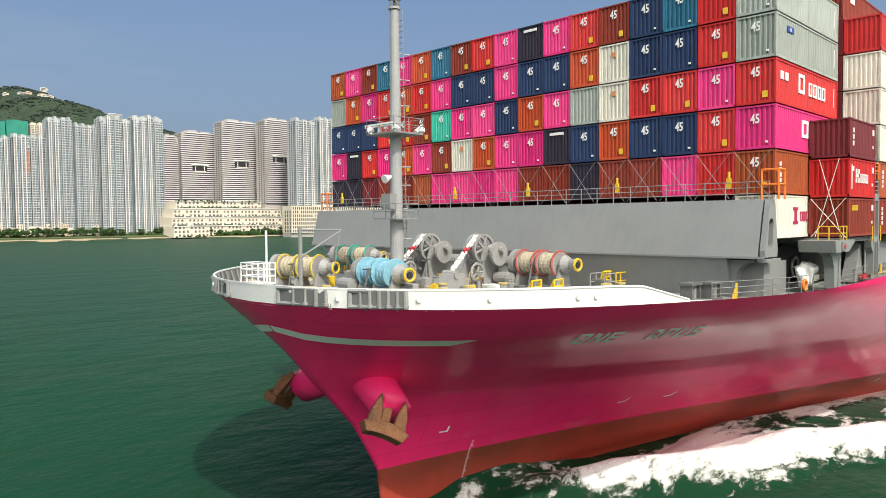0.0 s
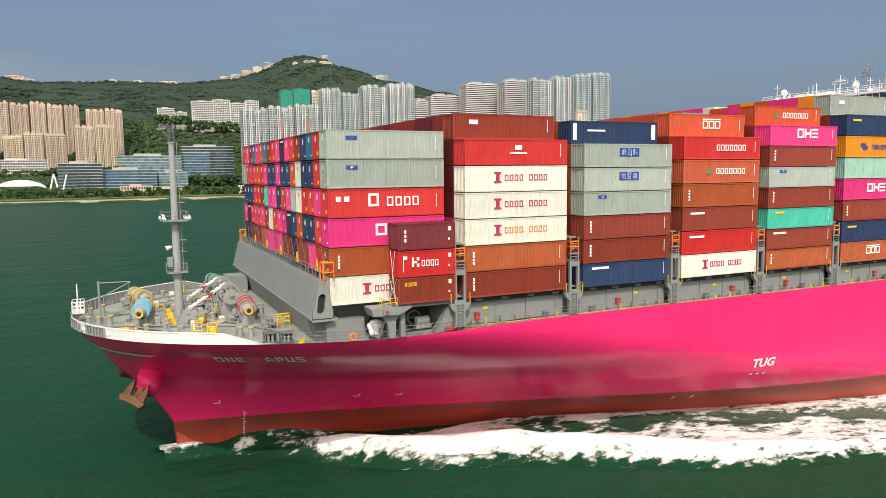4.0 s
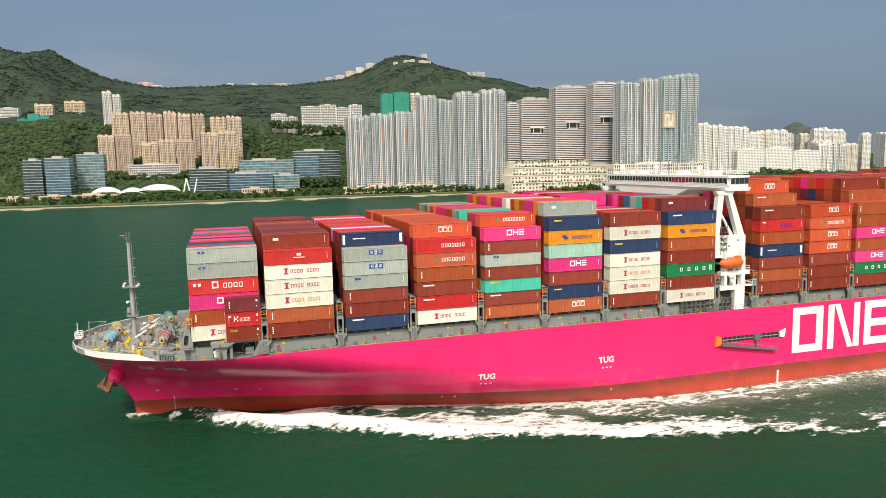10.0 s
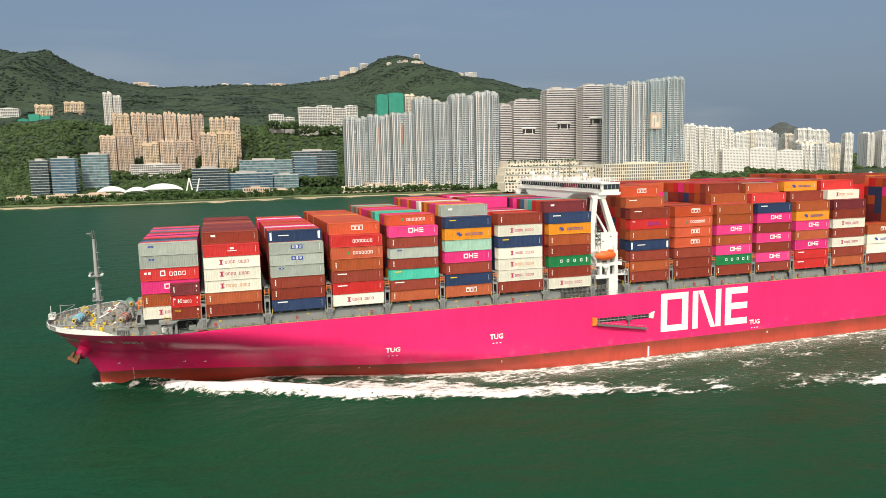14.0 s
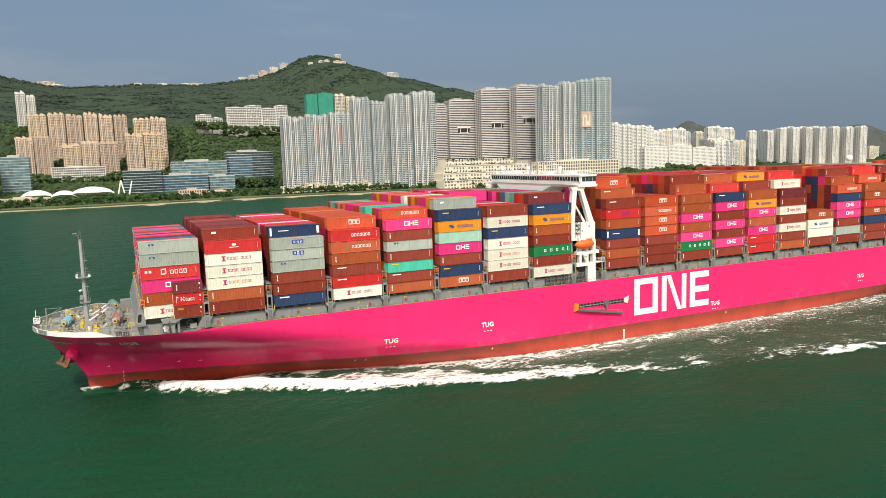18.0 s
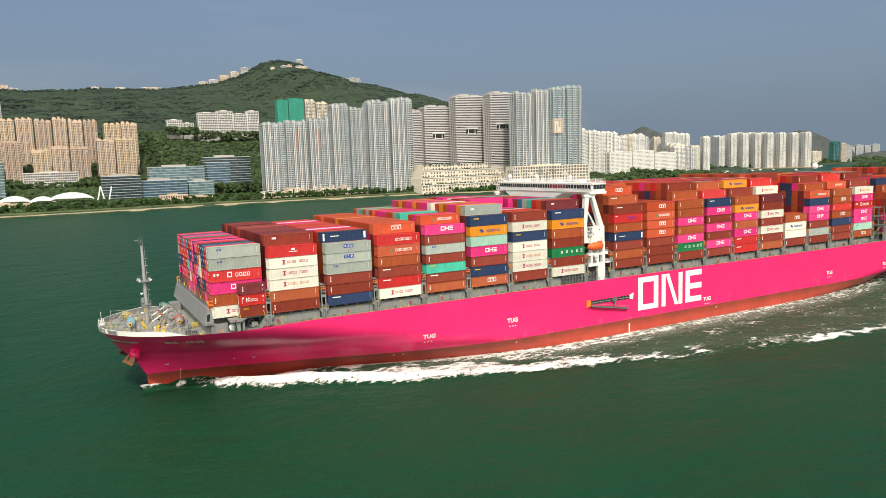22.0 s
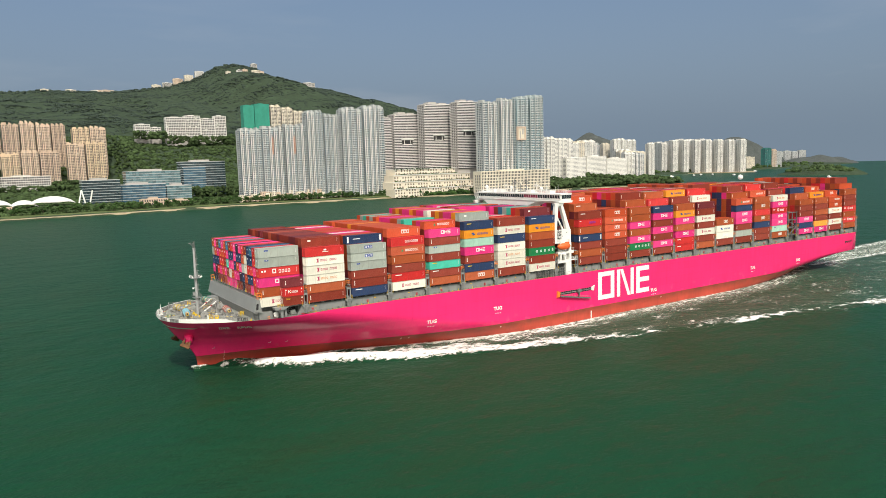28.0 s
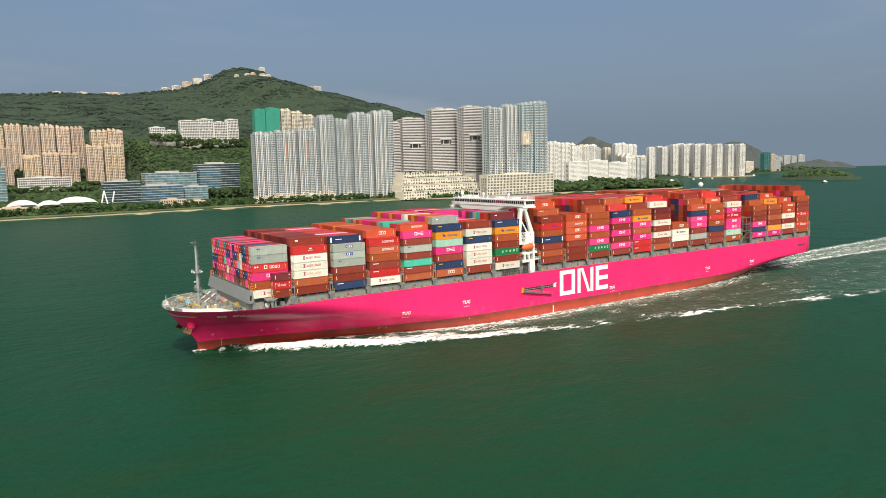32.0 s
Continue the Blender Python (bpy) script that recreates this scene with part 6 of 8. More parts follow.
rgm = random.Random(77)
for k in range(22):
    y, x, h = rgm.uniform(-23, 23), rgm.uniform(161.6, 165.8), rgm.uniform(1.2, 3.8)
    bm = bmesh.new()
    rod(bm, (x, y, 47.3), (x, y, 47.3 + h), 0.06, 5, 0.04)
    if k % 3 == 0:
        rod(bm, (x, y - 0.7, 47.3 + h * 0.8), (x, y + 0.7, 47.3 + h * 0.8), 0.05, 4)
    if k % 4 == 1:
        box(bm, x - 0.3, x + 0.3, y - 0.3, y + 0.3, 47.3, 48.2)
    part("aerial", bm, WHITE, wb)
for y, r in ((22.3, 0.75), (-11.5, 0.6), (6.0, 0.7)):
    bm = bmesh.new()
    bmesh.ops.create_uvsphere(bm, u_segments=14, v_segments=8, radius=r, matrix=Matrix.Translation((164, y, 48.6 + r)))
    rod(bm, (164, y, 47.3), (164, y, 48.7), 0.2, 8)
    part("satellite_dome", bm, WHITE, wb, smooth=True)
for y in (-17.0, 17.0, -6.0, 12.0):
    bm = bmesh.new()
    box(bm, 162.4, 164.6, y - 1.4, y + 1.4, 47.3, 48.5)
    part("roof_locker", bm, WHITE, wb)
# wing supports: an A-frame on a lower tower, port and starboard
for s in (-1, 1):
    ya, yb = s * 24.9, s * 23.6
    bm = bmesh.new()
    prism(bm, [(158.3, 44.2), (163.0, 44.2), (162.5, 43.3), (158.8, 43.3)], 1, ya, yb)
    prism(bm, [(158.9, 43.4), (160.3, 43.4), (159.4, 34.5), (158.1, 34.5)], 1, ya, yb)
    prism(bm, [(159.9, 40.2), (160.5, 39.8), (163.9, 34.5), (163.1, 34.5)], 1, ya - s * 1.2, yb - s * 0.3)
    prism(bm, [(161.3, 43.4), (162.5, 43.4), (165.9, 34.5), (164.2, 34.5)], 1, ya, yb)
    box(bm, 158.0, 166.2, min(ya, yb), max(ya, yb), 29.7, 34.5)
    leg = part("wing_support", bm, WHITE, ship, "white A-shaped support under the bridge wing")
    bm = bmesh.new()
    for x0, x1, z0, z1 in ((160.0, 167.6, 25.7, 26.6), (160.0, 166.4, 22.4, 23.3), (161.0, 161.7, 22.4, 29.6), (163.2, 164.0, 22.4, 29.6), (165.4, 166.4, 17.9, 29.6), (163.8, 166.4, 17.9, 22.5)):
        box(bm, x0, x1, min(ya, yb) + 0.02 * x0 % 0.05, max(ya, yb), z0, z1)
    part("lower_tower", bm, WHITE, leg)
    bm = bmesh.new()
    box(bm, 161.7, 165.4, s * 22.9 if s < 0 else 22.4, s * 22.4 if s < 0 else 22.9, 23.3, 29.6)
    part("tower_back", bm, GREY, leg)
    bm = bmesh.new()
    rail(bm, [(160.0, ya, 26.6), (167.6, ya, 26.6)], 1.0, 2, 0.05, 1.2)
    part("tower_rail", bm, WHITE, leg)
    bm = bmesh.new()   # zigzag stair and its posts on the fore side
    for j in range(5):
        xa, xb = (159.7, 161.0) if j % 2 else (161.0, 159.7)
        rod(bm, (xa, ya + s * 0.15, 30.6 + j * 1.15), (xb, ya + s * 0.15, 31.75 + j * 1.15), 0.09, 5)
        box(bm, 159.5, 161.2, min(ya + s * 0.5, ya), max(ya + s * 0.5, ya), 31.7 + j * 1.15, 31.78 + j * 1.15)
    for x in (159.6, 161.1):
        rod(bm, (x, ya + s * 0.3, 30.4), (x, ya + s * 0.3, 37.2), 0.06, 5)
    part("zigzag_stair", bm, DGREY, leg, "dark steel zigzag stair")
    bm = bmesh.new()
    bmesh.ops.create_uvsphere(bm, u_segments=14, v_segments=8, radius=0.75, matrix=Matrix.Translation((162.7, ya + s * 0.1, 25.6)))
    rod(bm, (162.7, ya + s * 0.1, 24.0), (162.7, ya + s * 0.1, 25.2), 0.3, 8)
    part("small_dome", bm, WHITE, leg, smooth=True)
    bm = bmesh.new()
    rail(bm, [(166.5, ya, 23.3), (169.4, ya, 23.3)], 1.0, 3, 0.05, 0.9)
    box(bm, 166.2, 169.4, min(ya, ya - s), max(ya, ya - s), 23.0, 23.3)
    part("side_gallery", bm, WHITE, leg)
    for x, z in ((159.9, 33.6), (164.2, 33.4), (161.9, 32.2)):
        bm = bmesh.new()
        rod(bm, (x, ya + s * 0.02, z), (x, ya - s * 0.1, z), 0.22, 10)
        part("port_light", bm, DGREY, leg)
    # lifeboat
    bm = bmesh.new()
    rings = []
    for i in range(11):
        u = -1 + 2 * i / 10
        w = max(1 - abs(u) ** 2.6, 0.02)
        rings.append([bm.verts.new((162.4 + u * 3.2, s * 25.3 + 1.3 * w * math.cos(a), 28.6 + (1.15 if math.sin(a) > 0 else 1.35) * w ** 0.6 * math.sin(a))) for a in [j * math.tau / 12 for j in range(12)]])
    for ra, rb in zip(rings, rings[1:]):
        for j in range(12):
            bm.faces.new((ra[j], ra[(j + 1) % 12], rb[(j + 1) % 12], rb[j]))
    bm.faces.new(rings[0])
    bm.faces.new(rings[-1])
    BOAT = paint("lifeboat_orange", (0.78, 0.13, 0.025), 0.45, grain=0.1)
    boat = part("lifeboat", bm, BOAT, ship, "orange enclosed lifeboat in its davits", smooth=True)
    bm = bmesh.new()
    rings = [(163.4, 29.6), (165.2, 29.5)]
    box(bm, 163.2, 164.6, s * 25.3 - 0.6, s * 25.3 + 0.6, 29.2, 30.0)
    bmesh.ops.bevel(bm, geom=bm.edges[:], offset=0.15, segments=2, affect="EDGES")
    part("canopy", bm, BOAT, boat)
    for x in (160.2, 164.6):
        bm = bmesh.new()
        prism(bm, [(x, 29.5), (x + 0.35, 29.5), (x + 0.35, 31.2), (x, 31.2)], 1, s * 25.9, s * 24.5)
        part("davit", bm, WHITE, boat)
bm = bmesh.new()
for i in range(9):
    rod(bm, (156.5 + i * 0.05, -23.5 + (i % 3) * 1.2, 30 + i * 0.8), (157.8, -23.5 + (i % 3) * 1.2, 30.4 + i * 0.8), 0.08, 5)
rod(bm, (157.5, -23.6, 18), (157.5, -23.6, 37), 0.5, 8)
box(bm, 156.9, 158.2, -24.4, -23.0, 18, 26)
part("vent_trunk", bm, GREY, ship)
bm = bmesh.new()
for z in (18.6, 19.6, 20.6):
    box(bm, 150.0, 163.4, -24.9, -24.2, z, z + 0.12)
for i in range(12):
    box(bm, 150.2 + i * 1.15, 150.35 + i * 1.15, -24.9, -24.3, 17.95, 20.7)
part("side_rack", bm, DGREY, ship, "dark steel racks along the deck side")

# funnel casing between the after bays
bm = bmesh.new()
box(bm, 306.2, 312.6, -14, 14, 17.8, 43.0)
box(bm, 307.0, 311.6, -9, 9, 43.0, 46.2)
fc = part("funnel_casing", bm, GREY, ship, "grey funnel casing between the stacks")
for z in (21, 24.5, 28, 31.5):
    bm = bmesh.new()
    box(bm, 305.6, 313.4, -24.8, -14, z, z + 0.2)
    part("gallery_floor", bm, DGREY, fc)
for x in (305.8, 309.3, 313.0):
    for y in (-24.7, -20.0):
        bm = bmesh.new()
        box(bm, x, x + 0.35, y, y + 0.35, 17.9, 32.0)
        part("gallery_post", bm, DGREY, fc)
for p, q in (((305.8, -24.6, 21.2), (313, -24.6, 24.5)), ((313, -24.6, 24.7), (305.8, -24.6, 28))):
    bm = bmesh.new()
    rod(bm, p, q, 0.15, 5)
    part("gallery_brace", bm, DGREY, fc)
bm = bmesh.new()
bmesh.ops.create_uvsphere(bm, u_segments=14, v_segments=8, radius=1.3, matrix=Matrix.Translation((309, 3, 48.4)))
part("white_dome", bm, WHITE, fc, smooth=True)
# stern
bm = bmesh.new()
for y in (-24.6, 24.2):
    box(bm, 368.6, 369.2, y, y + 0.5, 17.9, 26.5)
box(bm, 368.7, 369.1, -24.5, 24.5, 22.0, 22.5)
part("stern_frame", bm, GREY, ship)
bm = bmesh.new()
rail(bm, [(366, -23.9, 17.95), (370, -23.3, 17.95), (370, 23.3, 17.95)], 1.1, 3, 0.04, 2.0)
part("stern_rail", bm, GREY, ship)

# ---- wash and foam along the hull ----
def mesh_of(name, verts, faces, *mats, idx=None, smooth_=False):
    me = bpy.data.meshes.new(name)
    me.from_pydata(verts, [], faces)
    for m in mats:
        me.materials.append(m)
    if idx:
        me.polygons.foreach_set("material_index", idx)
    if smooth_:
        me.polygons.foreach_set("use_smooth", [True] * len(me.polygons))
    me.update()
    return me


def foam_mat():
    m = bpy.data.materials.new("sea_foam")
    m.use_nodes = True
    nt = m.node_tree
    n, l = nt.nodes, nt.links
    b = n["Principled BSDF"]
    b.inputs["Roughness"].default_value = 0.7
    at = n.new("ShaderNodeAttribute")
    at.attribute_name = "foam"
    sep = n.new("ShaderNodeSeparateColor")
    l.new(at.outputs["Color"], sep.inputs[0])
    tc = n.new("ShaderNodeTexCoord")
    mp = n.new("ShaderNodeMapping")
    mp.inputs["Scale"].default_value = (0.55, 1.0, 1.0)
    mp.inputs["Rotation"].default_value = (0, 0, 0.18)
    l.new(tc.outputs["Object"], mp.inputs["Vector"])
    def tex(scale, detail, rough, dist):
        tx = n.new("ShaderNodeTexNoise")
        tx.inputs["Scale"].default_value, tx.inputs["Detail"].default_value = scale, detail
        tx.inputs["Roughness"].default_value, tx.inputs["Distortion"].default_value = rough, dist
        l.new(mp.outputs["Vector"], tx.inputs["Vector"])
        return tx

    def calc(op, a, b):
        nd = n.new("ShaderNodeMath")
        nd.operation = op
        for i, v in enumerate((a, b)):
            if isinstance(v, float):
                nd.inputs[i].default_value = v
            else:
                l.new(v, nd.inputs[i])
        return nd.outputs[0]

    mid, fine = tex(0.34, 8, 0.6, 1.2), tex(1.6, 6, 0.65, 0.6)
    vor = n.new("ShaderNodeTexVoronoi")
    vor.feature = "DISTANCE_TO_EDGE"
    vor.inputs["Scale"].default_value = 0.5
    warp = n.new("ShaderNodeMixRGB")
    warp.blend_type = "ADD"
    warp.inputs["Fac"].default_value = 3.2
    l.new(mp.outputs["Vector"], warp.inputs["Color1"])
    l.new(mid.outputs["Color"], warp.inputs["Color2"])
    l.new(warp.outputs["Color"], vor.inputs["Vector"])
    web = n.new("ShaderNodeMapRange")
    web.inputs["From Max"].default_value = 0.3
    web.inputs["To Min"].default_value, web.inputs["To Max"].default_value = 0.16, -0.06
    l.new(vor.outputs["Distance"], web.inputs["Value"])
    grain = calc("ADD", calc("MULTIPLY", mid.outputs["Fac"], 1.5), calc("MULTIPLY", fine.outputs["Fac"], 1.1))
    total = calc("ADD", calc("ADD", grain, web.outputs["Result"]), sep.outputs[0])
    lace = n.new("ShaderNodeMapRange")
    lace.interpolation_type = "SMOOTHSTEP"
    lace.inputs["From Min"].default_value, lace.inputs["From Max"].default_value = 1.52, 1.92
    l.new(total, lace.inputs["Value"])
    film = calc("MULTIPLY", sep.outputs[1], calc("MULTIPLY", grain, 0.6))
    l.new(calc("MAXIMUM", lace.outputs["Result"], film), b.inputs["Alpha"])
    mix = n.new("ShaderNodeMixRGB")
    mix.inputs["Color1"].default_value = (0.40, 0.46, 0.37, 1)
    mix.inputs["Color2"].default_value = (0.90, 0.90, 0.88, 1)
    tone = n.new("ShaderNodeMapRange")
    tone.inputs["From Min"].default_value, tone.inputs["From Max"].default_value = 1.55, 2.05
    l.new(total, tone.inputs["Value"])
    l.new(tone.outputs["Result"], mix.inputs["Fac"])
    l.new(mix.outputs["Color"], b.inputs["Base Color"])
    bp = n.new("ShaderNodeBump")
    bp.inputs["Strength"].default_value, bp.inputs["Distance"].default_value = 0.8, 0.7
    l.new(calc("MULTIPLY", grain, 0.6), bp.inputs["Height"])
    l.new(bp.outputs["Normal"], b.inputs["Normal"])
    return m


FOAM_EDGE = [(36, 0.3), (40, 1.6), (46, 4.2), (50, 6.0), (55, 10.5), (60, 14.2), (67, 18.5), (74, 19.5), (87, 27), (93, 31), (104, 33.5), (124, 40.5), (142, 48), (161, 52.5), (184, 59), (215, 66), (257, 75), (300, 84), (400, 104), (620, 150)]


def smooth(a, b, v):
    u = max(0.0, min(1.0, (v - a) / (b - a)))
    return u * u * (3 - 2 * u)


def wash(side, x_lo, x_hi):
    verts, faces, cov = [], [], []
    nx, ny = int((x_hi - x_lo) / 0.9), 56
    for i in range(nx + 1):
        x = x_lo + (x_hi - x_lo) * i / nx
        edge = lerp_table(FOAM_EDGE, x)[0]
        inner = half_breadth(x, 0.3) - 0.25 if x < 358 else max(0.0, 14 - (x - 358) * 0.3)
        wob = noise.noise(Vector((x * 0.055, side * 3.1, 0.4))) * 2.6 * smooth(46, 80, x) + noise.noise(Vector((x * 0.2, side * 2.0, 7.0))) * 1.1 * smooth(46, 70, x)
        out = max(edge + wob + 2.5, inner + 1.0)
        for j in range(ny + 1):
            v = j / ny
            y = inner + (out - inner) * v
            d_edge = edge + wob - y
            d_hull = y - inner
            gust = 0.5 + 0.5 * noise.noise(Vector((x * 0.03, y * 0.10 * side, 2.0)))
            dash = smooth(-0.34 + 0.22 * smooth(130, 190, x), 0.06 + 0.16 * smooth(130, 190, x), noise.noise(Vector((x * 0.07, y * 0.16, 3.3))) + 0.6 * noise.noise(Vector((x * 0.24, y * 0.4, 8.0))))
            far = smooth(110, 165, x)
            wide = 7.5 + 4.0 * smooth(60, 100, x) - 2.5 * far
            crest = smooth(-1.6, 2.2, d_edge) * (1 - smooth(wide * 0.45, wide, d_edge)) * smooth(45, 57, x) * (1 - far + far * dash * (1 - 0.8 * smooth(270, 380, x)))
            streak = 0.5 + 0.5 * noise.noise(Vector((x * 0.022, y * 0.32, 6.0)))
            near = (1 - smooth(1.5, 5.5 + 6.0 * smooth(90, 180, x), d_hull)) * smooth(60, 90, x) * (0.62 - 0.26 * smooth(120, 200, x)) * (0.5 + 0.8 * streak)
            inner_f = smooth(0, 3, d_edge) * smooth(50, 66, x) * smooth(0.3, 2.4, d_hull) * (0.62 - 0.26 * smooth(105, 160, x) - 0.2 * smooth(190, 270, x)) * (0.35 + 0.75 * gust) * (0.55 + 0.75 * streak)
            if x < 116:
                inner_f = max(inner_f, (0.80 - 0.26 * smooth(68, 96, x)) * smooth(49, 60, x) * (1 - smooth(88, 120, x)) * smooth(0.8, 2.6, d_hull) * smooth(0, 2, d_edge))
            gap = 4.2 * smooth(46, 54, x) * (1 - smooth(60, 78, x))
            open_ = smooth(gap - 1.8, gap + 1.2, d_hull + 1.6 * noise.noise(Vector((x * 0.22, y * 0.3, 5.0)))) if gap > 0.3 else 1.0
            hole = smooth(-0.12, 0.22, noise.noise(Vector((x * 0.075, y * 0.15, 1.7))) + 0.4 * noise.noise(Vector((x * 0.2, y * 0.3, 4.7))))
            inner_f *= open_ * (1 - smooth(68, 88, x) * (1 - hole))
            near *= open_
            stem = (1 - smooth(0.2, 1.3, d_hull)) * (1 - smooth(38.5, 43, x)) * 0.75
            stem = max(stem, 0.24 * (1 - smooth(1.6, 3.4, d_hull)) * smooth(41, 45, x) * (1 - smooth(52, 62, x)) * smooth(-0.3, 0.25, noise.noise(Vector((x * 0.5, y * 0.9, 2.2)))))
            c = max(crest * (0.5 + 0.42 * gust - 0.13 * far), near, inner_f, stem)
            if d_edge < -1.6 or x < 35.5:
                c = 0.0
            c *= 1 - smooth(430, 600, x)
            film = smooth(0, 8, d_edge) * smooth(70, 150, x) * (0.07 + 0.52 * (1 - smooth(3, 13, d_hull)) * (1 - 0.4 * smooth(230, 330, x))) * (1 - smooth(420, 600, x))
            h = 1.5 * math.exp(-((d_edge - 2.8) / 2.6) ** 2) * smooth(42, 54, x) * (1 - smooth(66, 140, x)) + 0.25 * math.exp(-((d_edge - 2.5) / 3.0) ** 2) * smooth(60, 120, x) * (1 - smooth(200, 320, x))
            h += 1.0 * smooth(gap - 0.6, gap + 2.4, d_hull) * smooth(0.5, 3.0, d_edge) * smooth(46, 58, x) * (1 - smooth(80, 120, x))
            h += 1.9 * math.exp(-(d_hull / 1.5) ** 2) * smooth(41, 45.5, x) * (1 - smooth(50, 62, x))
            h += 1.6 * math.exp(-(d_hull / 1.2) ** 2) * (1 - smooth(38, 47, x)) + 0.12 * noise.noise(Vector((x * 0.5, y * 0.5, 1.0)))
            verts.append((x, side * y, 0.07 + max(0.0, h) * smooth(-2.4, 0.4, d_edge)))
            cov.append((c, film, 0.0, 1.0))
    for i in range(nx):
        for j in range(ny):
            a = i * (ny + 1) + j
            q = (a, a + 1, a + ny + 2, a + ny + 1)
            if max(cov[k][0] + cov[k][1] for k in q) > 0.05 or max(verts[k][2] for k in q) > 0.12:
                faces.append(q if side > 0 else q[::-1])
    # the body of the wave under its foam
    swell = [q for q in faces if 36 < verts[q[0]][0] < 118]
    ob = new("bow_wave", mesh_of("bow_wave", [(x, y, z - 0.13) for x, y, z in verts], swell, WAVE, smooth_=True))
    tagged(ob, "dark green bow wave curling off the hull", "wave", kind="stuff")
    AFLOAT.append(ob)
    me = bpy.data.meshes.new("bow_wave_foam")
    me.from_pydata(verts, [], faces)
    at = me.attributes.new("foam", "FLOAT_COLOR", "POINT")
    at.data.foreach_set("color", [c for q in cov for c in q])
    for p in me.polygons:
        p.use_smooth = True
    me.materials.append(FOAM)
    return me


FOAM = foam_mat()
WAVE = water.data.materials[0]
for side, hi in ((-1, 560), (1, 420)):
    ob = new("wake_foam", wash(side, 35.0, hi))
    tagged(ob, "white churned foam spreading from the bow along the hull", "foam", kind="stuff")
    AFLOAT.append(ob)
# wake astern
verts, faces, cov = [], [], []
nx, ny = 160, 40
for i in range(nx + 1):
    x = 356 + i * 2.4
    w = 12 + (x - 356) * 0.055
    for j in range(ny + 1):
        y = -w + 2 * w * j / ny
        u = abs(y) / w
        g = 0.5 + 0.5 * noise.noise(Vector((x * 0.05, y * 0.12, 9.0)))
        cov.append(((0.14 + 0.30 * math.exp(-((u - 0.72) / 0.17) ** 2) + 0.2 * math.exp(-(u / 0.16) ** 2)) * (1 - smooth(0.82, 1.0, u)) * (1 - 0.4 * smooth(420, 640, x)) * (0.7 + 0.5 * g) * (1 - smooth(620, 740, x)), (1 - smooth(0.7, 1.0, u)) * 0.42 * (1 - smooth(600, 740, x)), 0, 1))
        verts.append((x, y, 0.2 + 0.25 * noise.noise(Vector((x * 0.3, y * 0.3, 4.0)))))
for i in range(nx):
    for j in range(ny):
        a = i * (ny + 1) + j
        faces.append((a, a + 1, a + ny + 2, a + ny + 1))
me = bpy.data.meshes.new("stern_wake")
me.from_pydata(verts, [], faces)
at = me.attributes.new("foam", "FLOAT_COLOR", "POINT")
at.data.foreach_set("color", [c for q in cov for c in q])
me.materials.append(FOAM)
ob = new("stern_wake", me)
tagged(ob, "broad white propeller wash astern of the ship", "foam", kind="stuff")
AFLOAT.append(ob)

# ---- land ----
SHORE = [(-1600, 870), (-296, 905), (-105, 892), (0, 903), (140, 920), (371, 903), (582, 842), (791, 838), (1000, 785), (1060, 774), (1110, 800), (1200, 1000), (1320, 1220), (1600, 1340), (1886, 1409), (2209, 1384), (2600, 1500), (3600, 1700)]
RIDGE = [(-1600, 400), (-900, 430), (-684, 462), (-602, 445), (-525, 462), (-468, 418), (-384, 373), (-169, 333), (22, 345), (222, 351), (431, 372), (541, 412), (600, 448), (660, 459), (742, 448), (810, 412), (860, 392), (930, 384), (1022, 370), (1080, 348), (1219, 322), (1295, 300), (1600, 235), (1900, 165), (2250, 85), (2440, 60), (2622, 60), (2752, 50), (2910, 40), (3200, 25), (3600, 10)]


def land_z(x, y):
    ys, r = lerp_table(SHORE, x)[0], lerp_table(RIDGE, x)[0]
    d = y - ys
    if d < 0:
        return -3.0
    f = 1.0 if x < 560 else max(0.25, 1 - (x - 560) / 500)
    low = smooth(-280, -230, x) * (1 - smooth(40, 80, x))
    prof = [(0, 1.5), (8, 4.0), (60, 7.0), (130, 12.0), (230, 22 * f + 4), (330, (45 if low < 0.5 else 26) * f + 6), (430, (105 - 62 * low) * f + 6), (520, 128 * f + 8), (760, max(min(165 * f + 8, r * 0.55), 0.4 * r)), (1150, r * 0.72), (1650, r), (1900, r * 0.9), (2400, r * 0.3)]
    z = lerp_table(prof, d)[0]
    rough = smooth(200, 700, d)
    z += rough * (26 * noise.noise(Vector((x * 0.005, y * 0.004, 3.0))) + 7 * noise.noise(Vector((x * 0.02, y * 0.02, 5.0)))) * (0.35 if abs(d - 1650) < 260 else 1.0)
    return z * (1 - 0.022 * smooth(150, 300, z))


LAND = paint("wooded_hillside", (0.040, 0.060, 0.036), 0.95, grain=0.45, scale=0.035, bump=1.5, spec=0.1)
verts, faces = [], []
gx = [-1600 + i * 22 for i in range(237)]
gd = [-6, 0, 8, 25, 60, 95, 130, 180, 230, 280, 330, 380, 430, 475, 520, 580, 640, 700, 760, 840, 920, 1000, 1080, 1160, 1260, 1360, 1450, 1530, 1600, 1650, 1700, 1900, 2400]
for x in gx:
    ys = lerp_table(SHORE, x)[0]
    for d in gd:
        verts.append((x, ys + d, land_z(x, ys + d)))
w = len(gd)
for i in range(len(gx) - 1):
    for j in range(w - 1):
        a = i * w + j
        faces.append((a, a + w, a + w + 1, a + 1))
ground = new("ground", mesh_of("ground", verts, faces, LAND, smooth_=True))
tagged(ground, "steep green wooded hillside above the shore", "hillside", kind="structure")

